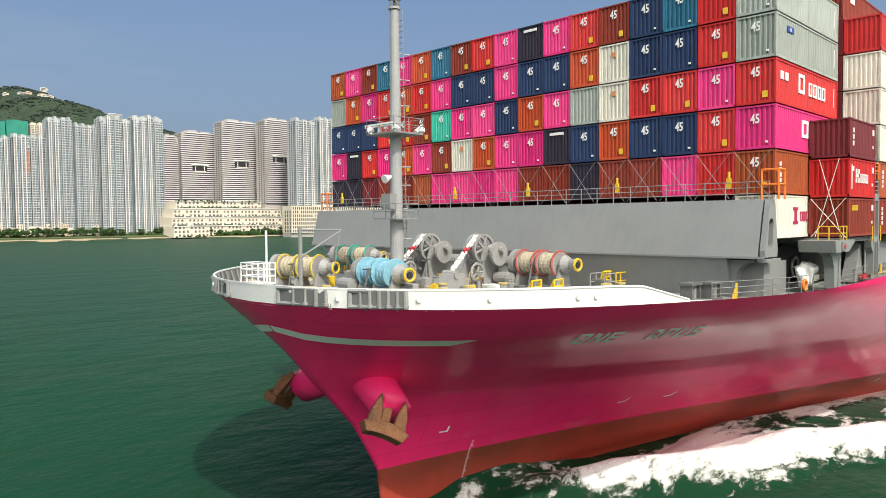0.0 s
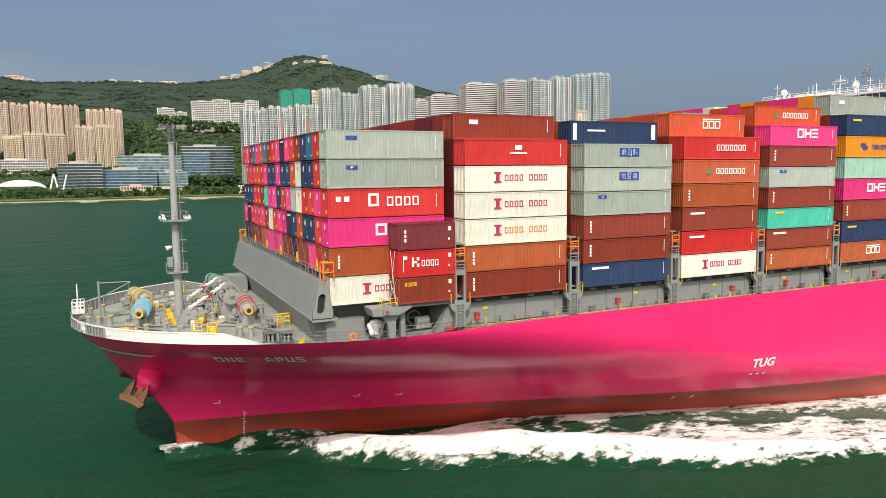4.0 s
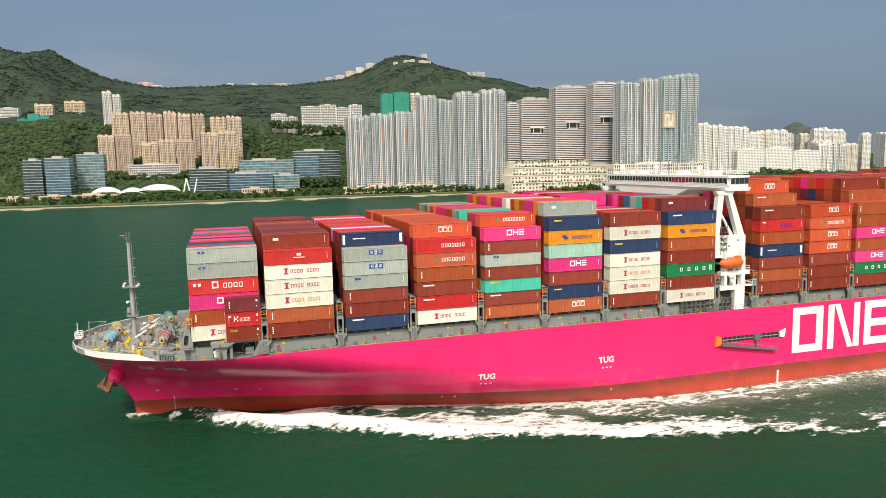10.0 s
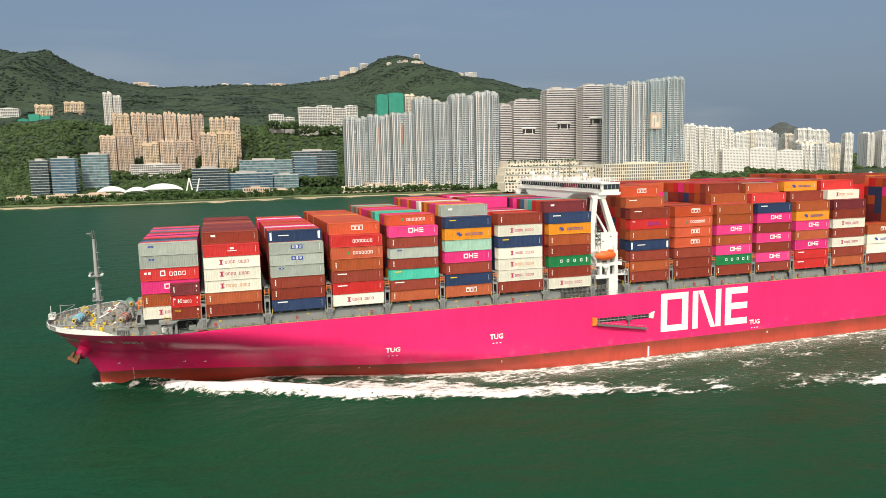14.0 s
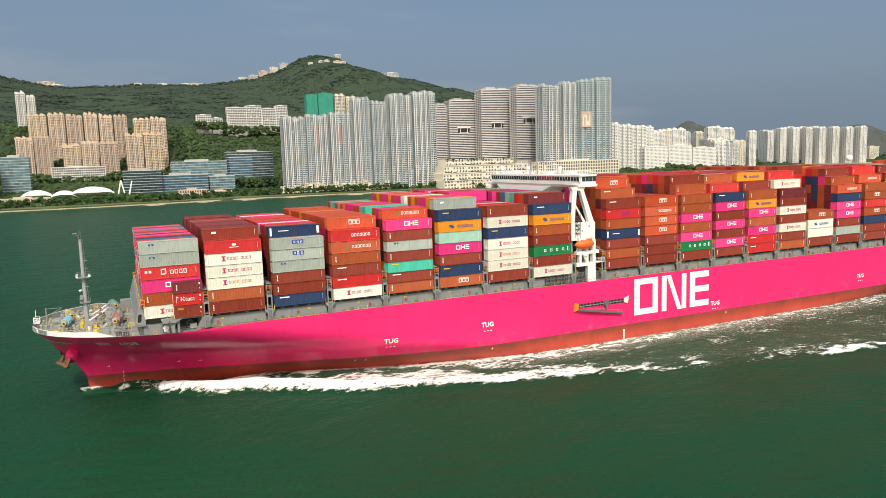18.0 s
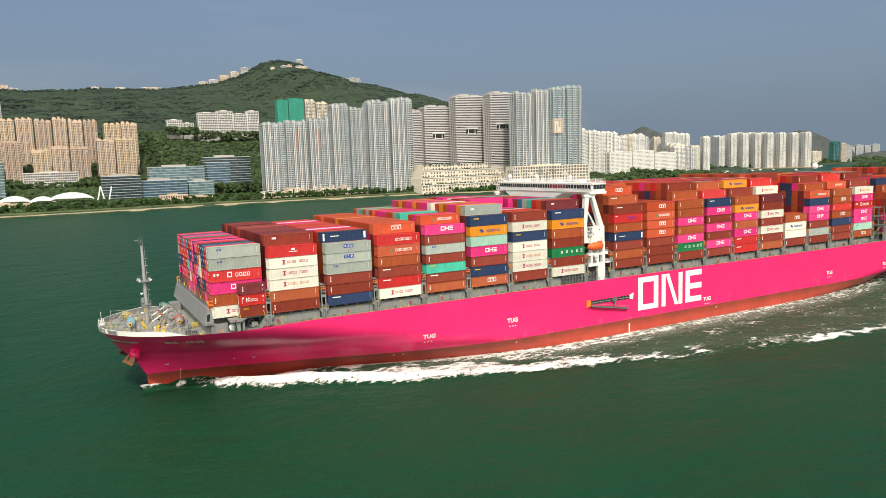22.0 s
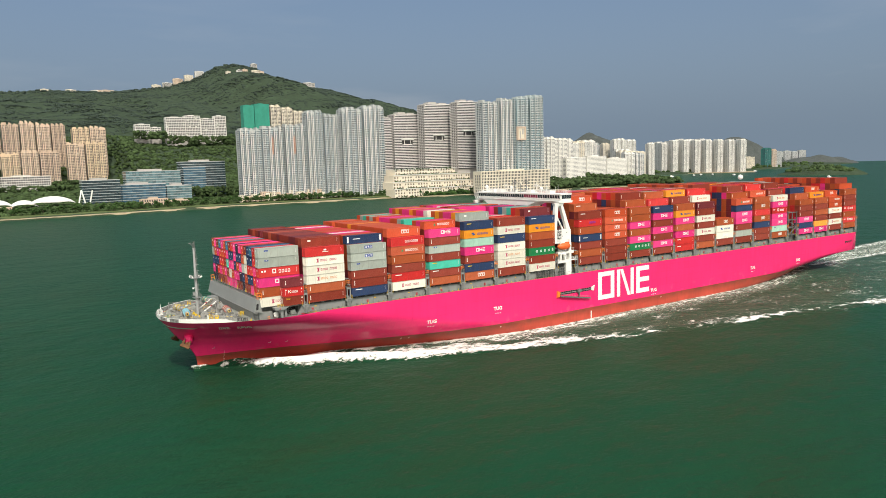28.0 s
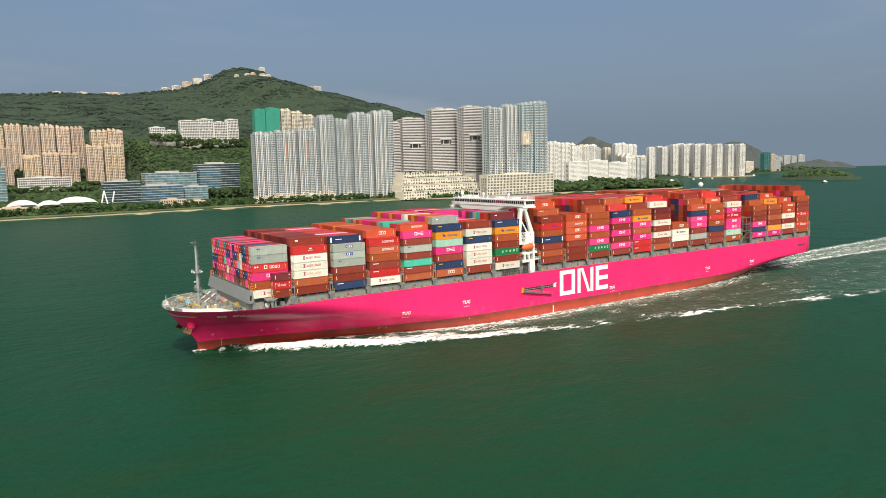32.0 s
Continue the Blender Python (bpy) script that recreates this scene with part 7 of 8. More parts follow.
# pale sea wall and strand
STRAND = paint("pale_sand_and_rock", (0.33, 0.27, 0.18), 0.9, grain=0.35, scale=0.15, bump=0.3)
LAWN = paint("sunlit_grass", (0.075, 0.105, 0.03), 0.9, grain=0.3, scale=0.05)
for name, d0, d1, z0, z1, mat, lab in (("sea_wall", -2, 3.5, -1, 2.9, STRAND, "pale rock and sand sea wall along the shore"), ("lawn", 4, 30, 2.95, 6.0, LAWN, "strip of sunlit grass behind the sea wall")):
    verts, faces = [], []
    xs_ = [-1200 + i * 12 for i in range(196)]
    for x in xs_:
        ys = lerp_table(SHORE, x)[0] + 3.0 * noise.noise(Vector((x * 0.03, 1.0, d0)))
        verts += [(x, ys + d0, z0), (x, ys + d0 + (d1 - d0) * 0.45, z0 + (z1 - z0) * 0.75), (x, ys + d1, z1 + 0.6 * noise.noise(Vector((x * 0.2, 0, 0)))), (x, ys + d1 + 0.5, z0 - 2)]
    for i in range(len(xs_) - 1):
        for j in range(3):
            a = i * 4 + j
            faces.append((a, a + 4, a + 5, a + 1))
    ob = new(name, mesh_of(name, verts, faces, mat))
    tagged(ob, lab, "shore", kind="structure")

# woods: clumps of foliage
ICO_V = [Vector(v).normalized() for v in ((0, 0, 1), (0.89, 0, 0.45), (0.28, 0.85, 0.45), (-0.72, 0.53, 0.45), (-0.72, -0.53, 0.45), (0.28, -0.85, 0.45), (0.72, 0.53, -0.45), (-0.28, 0.85, -0.45), (-0.89, 0, -0.45), (-0.28, -0.85, -0.45), (0.72, -0.53, -0.45))]
ICO_F = [(0, 1, 2), (0, 2, 3), (0, 3, 4), (0, 4, 5), (0, 5, 1), (1, 6, 2), (2, 7, 3), (3, 8, 4), (4, 9, 5), (5, 10, 1), (6, 7, 2), (7, 8, 3), (8, 9, 4), (9, 10, 5), (10, 6, 1)]


def clump(verts, faces, c, r, rg, flat=0.75):
    base = len(verts)
    for v in ICO_V:
        k = r * (0.72 + 0.5 * rg.random())
        verts.append((c[0] + v.x * k, c[1] + v.y * k, c[2] + v.z * k * flat))
    faces += [(a + base, b + base, d + base) for a, b, d in ICO_F]


LEAF = paint("hill_foliage", (0.042, 0.068, 0.026), 0.9, grain=0.4, scale=0.04, island=0.4, spec=0.12)
LEAF2 = paint("tree_foliage", (0.032, 0.066, 0.018), 0.85, grain=0.35, scale=0.5, island=0.4, spec=0.15)
rg = random.Random(11)
verts, faces = [], []
high = ([], [])
for _ in range(40000):
    x = rg.uniform(-900, 1300)
    d = 120 + 1500 * rg.random() ** 1.5
    y = lerp_table(SHORE, x)[0] + d
    r = rg.uniform(2.2, 4.6) * (1 + d / 3000)
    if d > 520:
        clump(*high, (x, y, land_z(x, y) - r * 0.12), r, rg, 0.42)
    else:
        clump(verts, faces, (x, y, land_z(x, y) + r * 0.25), r, rg)
for _ in range(12000):
    x = rg.uniform(-620, 640)
    d = rg.uniform(110, 540)
    y = lerp_table(SHORE, x)[0] + d
    r = rg.uniform(2.6, 5.2)
    clump(verts, faces, (x, y, land_z(x, y) + r * 0.2), r, rg)
for _ in range(1700):
    x = rg.uniform(-800, 1250)
    d = rg.uniform(1600, 1690)
    y = lerp_table(SHORE, x)[0] + d
    r = rg.uniform(3.0, 7.5)
    clump(*high, (x, y, land_z(x, y) + r * 0.25), r, rg, 0.6)
for _ in range(3600):
    x = rg.uniform(640, 1130)
    d = rg.uniform(6, 110)
    y = lerp_table(SHORE, x)[0] + d
    r = rg.uniform(3.0, 6.0)
    clump(verts, faces, (x, y, land_z(x, y) + r * 0.5 + rg.uniform(0, 2 + (7 if x < 720 else 15) * (0.25 + 0.75 * abs(noise.noise(Vector((x * 0.022, 3.0, 7.0)))) * 2) * (1 - 0.85 * smooth(960, 1125, x)))), r, rg)
for _ in range(1800):
    x = rg.uniform(1300, 3300)
    d = rg.uniform(20, 1650)
    y = lerp_table(SHORE, x)[0] + d
    r = rg.uniform(6, 12)
    clump(verts, faces, (x, y, land_z(x, y) + r * 0.25), r, rg)
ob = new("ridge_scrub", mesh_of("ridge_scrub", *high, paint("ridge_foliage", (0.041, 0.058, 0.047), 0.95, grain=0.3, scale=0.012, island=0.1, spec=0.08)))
tagged(ob, "low blue-green scrub and trees on the upper slopes", "woods", kind="stuff")
# belts of trees before the hillside blocks and along the shore
for x0, x1, y, z, n in ((155, 292, 1366, 126, 260), (92, 155, 1370, 136, 130), (336, 496, 1414, 96, 160), (-300, -40, 1190, 34, 520), (-230, 60, 1268, 40, 420), (10, 200, 1050, 24, 420), (-480, -290, 1640, 146, 200)):
    for _ in range(n):
        r = rg.uniform(2.4, 4.6)
        clump(verts, faces, (rg.uniform(x0, x1), y - rg.uniform(0, 16), z + rg.uniform(-8, 7)), r, rg, 0.85)
for _ in range(5200):
    x = rg.uniform(-640, 470)
    d = rg.uniform(22, 84)
    if 168 < x < 372 and d > 26:
        continue
    y = lerp_table(SHORE, x)[0] + d
    r = rg.uniform(1.8, 3.6)
    clump(verts, faces, (x, y, land_z(x, y) + r * 0.4 + rg.uniform(0, 4.5) * smooth(20, 50, d)), r, rg, 0.85)
ob = new("hill_woods", mesh_of("hill_woods", verts, faces, LEAF))
tagged(ob, "dense green subtropical woods on the hillside", "woods", kind="stuff")


def tree(rg, h):
    t = thing("tree", "leafy green waterfront tree with an uneven crown", "tree", "waterfront trees")
    b = bmesh.new()
    rod(b, (0, 0, -0.6), (0.1, 0, h * 0.45), h * 0.035, 6, h * 0.022)
    for k in range(4):
        a = k * 1.6 + rg.random()
        rod(b, (0.1, 0, h * 0.38), (math.cos(a) * h * 0.25, math.sin(a) * h * 0.25, h * 0.66), h * 0.016, 5, h * 0.008)
    part("trunk", b, paint("bark", (0.09, 0.06, 0.04), 0.9), t)
    v, f = [], []
    for k in range(26):
        a, rr = rg.uniform(0, math.tau), rg.random() ** 0.6
        clump(v, f, (math.cos(a) * rr * h * 0.42, math.sin(a) * rr * h * 0.42, h * rg.uniform(0.42, 0.86) - rr * h * 0.08), h * rg.uniform(0.09, 0.17), rg, 0.8)
    part("crown", mesh_of("crown", v, f, LEAF2), None, t)
    return t


protos = [tree(random.Random(20 + k), h) for k, h in enumerate((9.0, 11.0, 13.0))]
rg = random.Random(5)
spots = []
for i in range(190):
    x = -420 + i * 5.9 + rg.uniform(-3, 3)
    if x > 660:
        break
    spots.append((x, rg.uniform(36, 62) if rg.random() < 0.6 else rg.uniform(14, 36)))
for i in range(34):
    spots.append((172 + i * 6.1 + rg.uniform(-1.5, 1.5), rg.uniform(16, 27)))
for i, (x, d) in enumerate(spots):
    y = lerp_table(SHORE, x)[0] + d
    m = Matrix.Translation((x, y, land_z(x, y))) @ pose(0, 0, 0, 0, 0, rg.uniform(0, 360))
    if i < 3:
        protos[i].matrix_world = m
    else:
        copy_thing(protos[i % 3], m)

# ---- buildings ----
def bq(store, x0, x1, y0, y1, z0, z1, top=True):
    v, f = store
    a = len(v)
    v += [(x0, y0, z0), (x1, y0, z0), (x1, y1, z0), (x0, y1, z0), (x0, y0, z1), (x1, y0, z1), (x1, y1, z1), (x0, y1, z1)]
    f += [(a, a + 1, a + 5, a + 4), (a + 1, a + 2, a + 6, a + 5), (a + 2, a + 3, a + 7, a + 6), (a + 3, a, a + 4, a + 7)]
    if top:
        f.append((a + 4, a + 5, a + 6, a + 7))


WALLS = {
    "pale": paint("pale_tile_cladding", (0.43, 0.45, 0.45), 0.7, grain=0.08, scale=0.05),
    "bright": paint("bright_white_render", (0.75, 0.735, 0.69), 0.75, grain=0.08, scale=0.05),
    "white": paint("white_rendered_wall", (0.68, 0.665, 0.63), 0.75, grain=0.08, scale=0.05),
    "cream": paint("cream_rendered_wall", (0.70, 0.635, 0.52), 0.75, grain=0.1, scale=0.05),
    "beige": paint("beige_tile_wall", (0.65, 0.51, 0.39), 0.75, grain=0.1, scale=0.05),
    "tan": paint("tan_tile_wall", (0.56, 0.43, 0.33), 0.75, grain=0.1, scale=0.05),
    "ochre": paint("ochre_wall", (0.66, 0.52, 0.36), 0.75, grain=0.1, scale=0.05),
    "grey": paint("warm_grey_cladding", (0.40, 0.38, 0.36), 0.65, grain=0.08, scale=0.05),
    "steel": paint("blue_grey_cladding", (0.42, 0.47, 0.48), 0.5, grain=0.1, scale=0.05),
    "net": paint("green_scaffold_net", (0.035, 0.26, 0.19), 0.9, grain=0.25, scale=0.08),
    "teal": paint("teal_scaffold_net", (0.03, 0.16, 0.14), 0.9, grain=0.25, scale=0.08),
    "brick": paint("red_brown_tile_panel", (0.38, 0.20, 0.14), 0.7, grain=0.15, scale=0.05),
    "slab": paint("pale_grey_floor_edge", (0.72, 0.69, 0.67), 0.7, grain=0.1, scale=0.05),
    "office": paint("dark_glass_curtain_wall", (0.045, 0.085, 0.11), 0.15, grain=0.3, scale=0.05, spec=0.8),
}
PANE = paint("tinted_window_glass", (0.06, 0.09, 0.11), 0.12, grain=0.3, scale=0.1, island=0.85, spec=0.7)
PANE_T = paint("teal_window_glass", (0.045, 0.11, 0.135), 0.12, grain=0.3, scale=0.1, island=0.8, spec=0.7)
PANE_D = paint("dark_window_opening", (0.045, 0.045, 0.05), 0.4, grain=0.3, scale=0.1, island=0.5)


LIGHT = paint("pale_curtained_window", (0.42, 0.42, 0.39), 0.4, grain=0.2, scale=0.1, island=0.4)
# panes of the far blocks, paled by haze put into their colour
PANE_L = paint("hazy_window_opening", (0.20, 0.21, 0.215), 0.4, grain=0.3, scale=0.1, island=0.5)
TINT = {"pale": "steel", "steel": "pale"}


def high_rise(name, label, wall, x0, x1, y, zb, zt, style, glass=None, depth=22, bays=4, group="", floor=3.1, seed=0, cat="building", step=0.0, foot=True):
    """A tower: core walls with projecting bays, floor bands or a glass skin, and its windows."""
    rg = random.Random(seed + int(x0))
    t = thing(name, label, cat, group)
    t.location = ((x0 + x1) / 2, y, zb)
    w, h = x1 - x0, zt - zb
    hw = w / 2
    core, win, lit, extra = ([], []), ([], []), ([], []), ([], [])
    nf = max(2, int(h / floor))
    fh = h / nf
    def panes(xa, xb, yy, za, zc, n, gap=0.3, pale=0.025):
        pw = (xb - xa) / n
        for k in range(n):
            bq(lit if rg.random() < pale and wall != "net" else win, xa + k * pw + pw * gap / 2, xa + (k + 1) * pw - pw * gap / 2, yy, yy + 0.3, za, zc)
    def piece(pname, mat, *boxes):
        st = ([], [])
        for q in boxes:
            bq(st, *q)
        part(pname, mesh_of(pname, *st, mat), None, t)
    sides = True
    if style == "bays":
        bq(core, -hw, hw, 2.2, depth, 0, h * 0.985)
        cuts = [0.0]
        for k in range(bays):
            cuts.append(cuts[-1] + rg.uniform(0.75, 1.3))
        cuts = [-hw + c * w / cuts[-1] for c in cuts]
        for k in range(bays):
            a, b = cuts[k], cuts[k + 1]
            bw = b - a
            drop = rg.choice((0, 0, step, step * 2)) if step else 0
            hb = h - drop
            slot = min(1.3, bw * 0.13)
            pier = min(0.9, bw * 0.09)
            # dark slot, pier, stacked balconies, pier, recessed windows
            m1 = a + slot + (bw - slot) * rg.uniform(0.42, 0.56)
            piece("bay", WALLS[wall], (a + slot, m1, 0, 2.3, 0, hb))
            piece("bay", WALLS[TINT.get(wall, wall)], (m1 + 0.01, b - 0.02, 1.0, 2.3, 0, hb - 2.2))
            if rg.random() < 0.6:
                piece("pier", WALLS["pale" if wall == "steel" else "slab" if wall == "pale" else wall], (a + slot - 0.05, a + slot + pier, -0.5, 0.1, 0, hb + 0.8), (m1 - pier, m1 + 0.05, -0.5, 1.1, 0, hb + 0.8))
            piece("plant_room", WALLS[wall], (a + bw * 0.22, a + bw * 0.5, 3, depth - 5, h * 0.98, h + rg.uniform(1.0, 3.4) - drop * 0.4), (a + bw * 0.5, a + bw * 0.8, 5, depth - 4, h * 0.98, h + rg.uniform(0.5, 2.0) - drop * 0.4))
            for fl in range(nf - 1):
                za, zc = fl * fh + 0.75, fl * fh + fh - 0.4
                if zc > hb - 1:
                    break
                panes(a + slot + pier + 0.1, m1 - pier - 0.1, -0.12, za, zc, 2, 0.2)
                panes(m1 + 0.3, b - 0.3, 0.88, za, zc, 1 if bw < 9 else 2, 0.22)
                if wall in ("pale", "steel"):   # balcony slabs
                    bq(extra, a + slot + pier + 0.2, m1 - pier - 0.2, -0.75, 0.05, fl * fh - 0.1, fl * fh + 0.5)
                    if fl % 2:
                        bq(extra, m1 + 0.6, b - 0.6, 0.5, 1.05, fl * fh + 0.1, fl * fh + 0.6)
            bq(win, a, a + slot, 2.05, 2.3, 0, hb - 3)
            if name == "apartment_tower" and x0 in (222, 260) and k == 1:
                piece("brick_panel", WALLS["brick"], (m1 + 0.4, b - 0.5, 0.5, 1.0, hb * 0.62, hb * 0.86))
    elif style == "bands":
        bq(core, -hw + 0.8, hw - 0.8, 1.1, depth, 0, h * 0.99)
        for fl in range(nf):
            s = 0.0 if fl < nf - 3 else 1.5 * (fl - nf + 4)
            bq(extra, -hw + s, hw - s, 0, depth + 0.3, fl * fh + fh * 0.58, fl * fh + fh * 1.0)
            for k in range(6):
                xa = -hw + 0.6 + s + k * (w - 1.2 - 2 * s) / 6
                bq(win, xa, xa + (w - 1.2 - 2 * s) / 6 - 0.2, 0.8, 1.15, fl * fh, fl * fh + fh * 0.58, False)
        piece("plant_room", WALLS[wall], (-hw * 0.62, -hw * 0.1, 4, depth - 4, h * 0.98, h + 3.5), (hw * 0.1, hw * 0.6, 5, depth - 5, h * 0.98, h + 2.6))
    elif style == "curtain":
        bq(core, -hw, hw, 0, depth, 0, h)
        n = max(4, int(w / 5))
        for fl in range(nf):
            panes(-hw + 0.3, hw - 0.3, -0.14, fl * fh + 0.7, fl * fh + fh - 0.1, n, 0.05, 0.0)
            bq(extra, -hw - 0.15, hw + 0.15, -0.3, depth, fl * fh, fl * fh + 0.62)
        bq(extra, -hw - 0.2, hw + 0.2, -0.4, depth, h, h + 0.9)
        piece("plant_room", WALLS["grey"], (-hw * 0.5, hw * 0.35, depth * 0.3, depth * 0.8, h, h + 4.0))
    else:
        bq(core, -hw, hw, 0, depth, 0, h)
        n = max(3, int(w / 3.4))
        for fl in range(nf):
            wide = wall == "white" and fh > 3.2
            panes(-hw + 0.8, hw - 0.8, -0.12, fl * fh + (0.7 if wide else 0.85), fl * fh + fh - (0.5 if wide else 0.75), n, 0.24 if wide else 0.46)
        bq(extra, -hw - 0.2, hw + 0.2, -0.2, depth + 0.2, h, h + 0.9)
        piece("plant_room", WALLS[wall], (-hw * 0.4, hw * 0.3, depth * 0.3, depth * 0.8, h, h + 2.6))
        sides = h > 12
    for s in (-1, 1) if sides else ():
        for fl in range(nf - 1):
            for k in range(3):
                yy = 3 + k * (depth - 6) / 3
                bq(win, min(s * hw, s * (hw + 0.12)), max(s * hw, s * (hw + 0.12)), yy, yy + 2.6, fl * fh + 0.8, fl * fh + fh - 0.5)
    part("wall", mesh_of("wall", *core, WALLS[wall]), None, t)
    part("window", mesh_of("window", *win, glass or PANE_D), None, t, kind="stuff")
    if lit[0]:
        part("curtained_window", mesh_of("curtained_window", *lit, LIGHT), None, t, kind="stuff")
    if extra[0]:
        part("parapet" if style == "grid" else "floor_band", mesh_of("band", *extra, WALLS["slab" if style in ("bands", "bays") else "pale" if style == "curtain" else wall]), None, t, kind="" if style == "grid" else "stuff")
    if foot:
        st = ([], [])
        bq(st, -hw + 0.3, hw - 0.3, 2.4, depth - 0.3, -60, 0)
        part("podium", mesh_of("podium", *st, WALLS["grey"]), None, t)
    return t


# waterfront towers with pale bays
G1 = "waterfront towers"
for x0, x1, y, zt, nb in ((186, 222, 974, 127, 3), (222, 259, 968, 130, 3), (260, 297, 960, 133, 3), (297, 326, 950, 157, 3), (327, 356, 945, 150, 3), (353, 392, 930, 161, 3), (393, 434, 925, 166, 3)):
    high_rise("apartment_tower", "pale high-rise apartment tower with blue-grey glass bays by the shore", "pale", x0, x1, y, 8, zt, "bays", PANE, 22, nb + 1, G1, step=2.0)
G2 = "banded towers"
for x0, x1, y, zt, hx, hz in ((461, 484, 985, 149, None, 0), (483, 543, 975, 156, 511, 103), (530, 597, 942, 173, 562, 109.5), (577, 629, 900, 175, 602, 115.5)):
    t = high_rise("banded_tower", "grey high-rise with close horizontal floor bands above the podium", "grey", x0, x1, y, 49, zt, "bands", PANE_D, 26, 4, G2, floor=3.0)
    if hx:
        cx, cz = hx - (x0 + x1) / 2, hz - 49
        # the tower stays solid; a black box gives the opening its shade
        b = bmesh.new()
        box(b, cx - 11.5, cx + 11.5, -0.4, 1.2, cz - 4.2, cz + 3.4)
        part("sky_garden_opening", b, BLACK, t, "black panel painting the shade of a sky-garden opening")
        b = bmesh.new()
        prism(b, [(-2.6, cz + 4.6), (-2.6, cz + 5.8), (1.2, cz + 6.6), (1.2, cz + 3.4)], 0, cx - 13, cx + 13)
        part("opening_canopy", b, WHITE, t, "white canopy over the opening")
        b = bmesh.new()
        box(b, cx - 9, cx + 9, -1.0, -0.3, cz - 5.4, cz - 4.0)
        for q in (-7, 7):
            box(b, cx + q - 0.5, cx + q + 0.5, -0.9, 0.2, cz - 4.2, cz + 3.6)
        part("opening_sill", b, WALLS["slab"], t)
G3 = "glass-sided towers"
for x0, x1, y, zt, nb in ((588, 624, 836, 170, 3), (624, 668, 828, 174, 4), (652, 684, 816, 177, 3), (680, 713, 812, 180, 3)):
    t = high_rise("glass_tower", "tall apartment tower with teal glass and pale piers", "steel" if x0 > 640 else "pale", x0, x1, y, 40, zt, "bays", PANE_T if x0 > 640 else PANE, 22, nb, G3, step=2.5)
    if x0 == 652:
        cx, cz, r, q = 661 - 668, 111 - 40, 10.0, 12.5
        b = bmesh.new()
        for u in ((cx - r, cx + r, cz - q, cz - q + 3), (cx - r, cx + r, cz + q - 3, cz + q), (cx - r, cx - r + 2.8, cz - q + 3, cz + q - 3), (cx + r - 2.8, cx + r, cz - q + 3, cz + q - 3)):
            box(b, u[0], u[1], -2.4, 1.4, u[2], u[3])
        fr = part("framed_opening", b, WALLS["tan"], t, "tan frame round a sky opening")
        b = bmesh.new()
        box(b, cx - r + 2.8, cx + r - 2.8, -1.2, 0.6, cz - q + 3, cz + q - 3)
        part("inner_wall", b, WALLS["cream"], fr)
        # grey slabs that draw shade onto the cream inner wall
        b = bmesh.new()
        box(b, cx - 4, cx - 1.5, -1.6, -1.1, cz - q + 3, cz + 4)
        box(b, cx + 1.5, cx + 5, -1.6, -1.1, cz - 2, cz + q - 4)
        part("inner_shade", b, WALLS["grey"], fr)
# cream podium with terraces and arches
# loggia shade as a dark colour on shallow boxes; nothing is cut into the terraces
LOGGIA_SHADE = paint("painted_loggia_shade", (0.19, 0.155, 0.12), 0.8, grain=0.3, scale=0.2, island=0.5)
pod = thing("terraced_podium", "long cream terraced podium with rows of arched openings", "building")
pod.location = (526, 894, 0)
for k, (a, c, z0, z1, dy) in enumerate(((-102, 104, 2, 17, -16), (-100, 102, 17, 29, -8), (-96, 70, 29, 41, -3), (-90, 40, 41, 51, 2))):
    b = ([], [])
    bq(b, a, c, dy, dy + 40, z0, z1)
    part("terrace", mesh_of("terrace", *b, WALLS["cream"]), None, pod)
    o, e = ([], []), ([], [])
    n = int((c - a) / 5.5)
    for lv in range(2 if k else 3):
        for i in range(n):
            xx = a + 1.2 + i * (c - a) / n
            zz = z0 + 1.2 + lv * 5.0
            if (i + lv + k) % 5 == 0:
                continue
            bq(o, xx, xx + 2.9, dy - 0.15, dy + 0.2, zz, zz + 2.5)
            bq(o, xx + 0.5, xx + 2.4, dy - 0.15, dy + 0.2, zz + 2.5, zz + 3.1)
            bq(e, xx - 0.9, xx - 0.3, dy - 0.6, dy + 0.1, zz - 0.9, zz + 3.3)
    part("arched_opening", mesh_of("openings", *o, LOGGIA_SHADE), None, pod, kind="stuff")
    bq(e, a - 0.5, c + 0.5, dy - 1.2, dy + 1, z1 - 0.5, z1 + 0.7)
    part("terrace_ledge", mesh_of("ledge", *e, WALLS["white"]), None, pod, kind="stuff")
# planting on the podium's terraces and a belt of trees at its foot
v, f = [], []
rg = random.Random(9)
for _ in range(520):
    x = rg.uniform(470, 640)
    r = rg.uniform(1.8, 3.8)
    y = lerp_table(SHORE, x)[0] + rg.uniform(6, 20)
    clump(v, f, (x, y, 4 + rg.uniform(0, 9) * (0.35 + 0.65 * abs(noise.noise(Vector((x * 0.03, 1.0, 2.0)))) * 2)), r, rg, 0.85)
for a, c, z, dy in ((-100, 102, 17.6, -12), (-96, 70, 29.6, -5), (-90, 40, 41.6, 0), (-102, 104, 3, -20), (-90, 30, 51, 2)):
    for _ in range(110):
        r = rg.uniform(0.9, 1.9)
        clump(v, f, (526 + rg.uniform(a, c), 894 + dy + rg.uniform(-1.5, 2), z + rg.uniform(-0.3, 0.9)), r, rg, 0.8)
ob = new("terrace_planting", mesh_of("terrace_planting", v, f, LEAF2))
tagged(ob, "green shrubs planted along the podium terraces", "shrubs", kind="stuff")
high_rise("cream_block", "cream colonnaded block below the glass towers", "cream", 560, 722, 806, 6, 43, "grid", PANE_D, 24, floor=5.0)
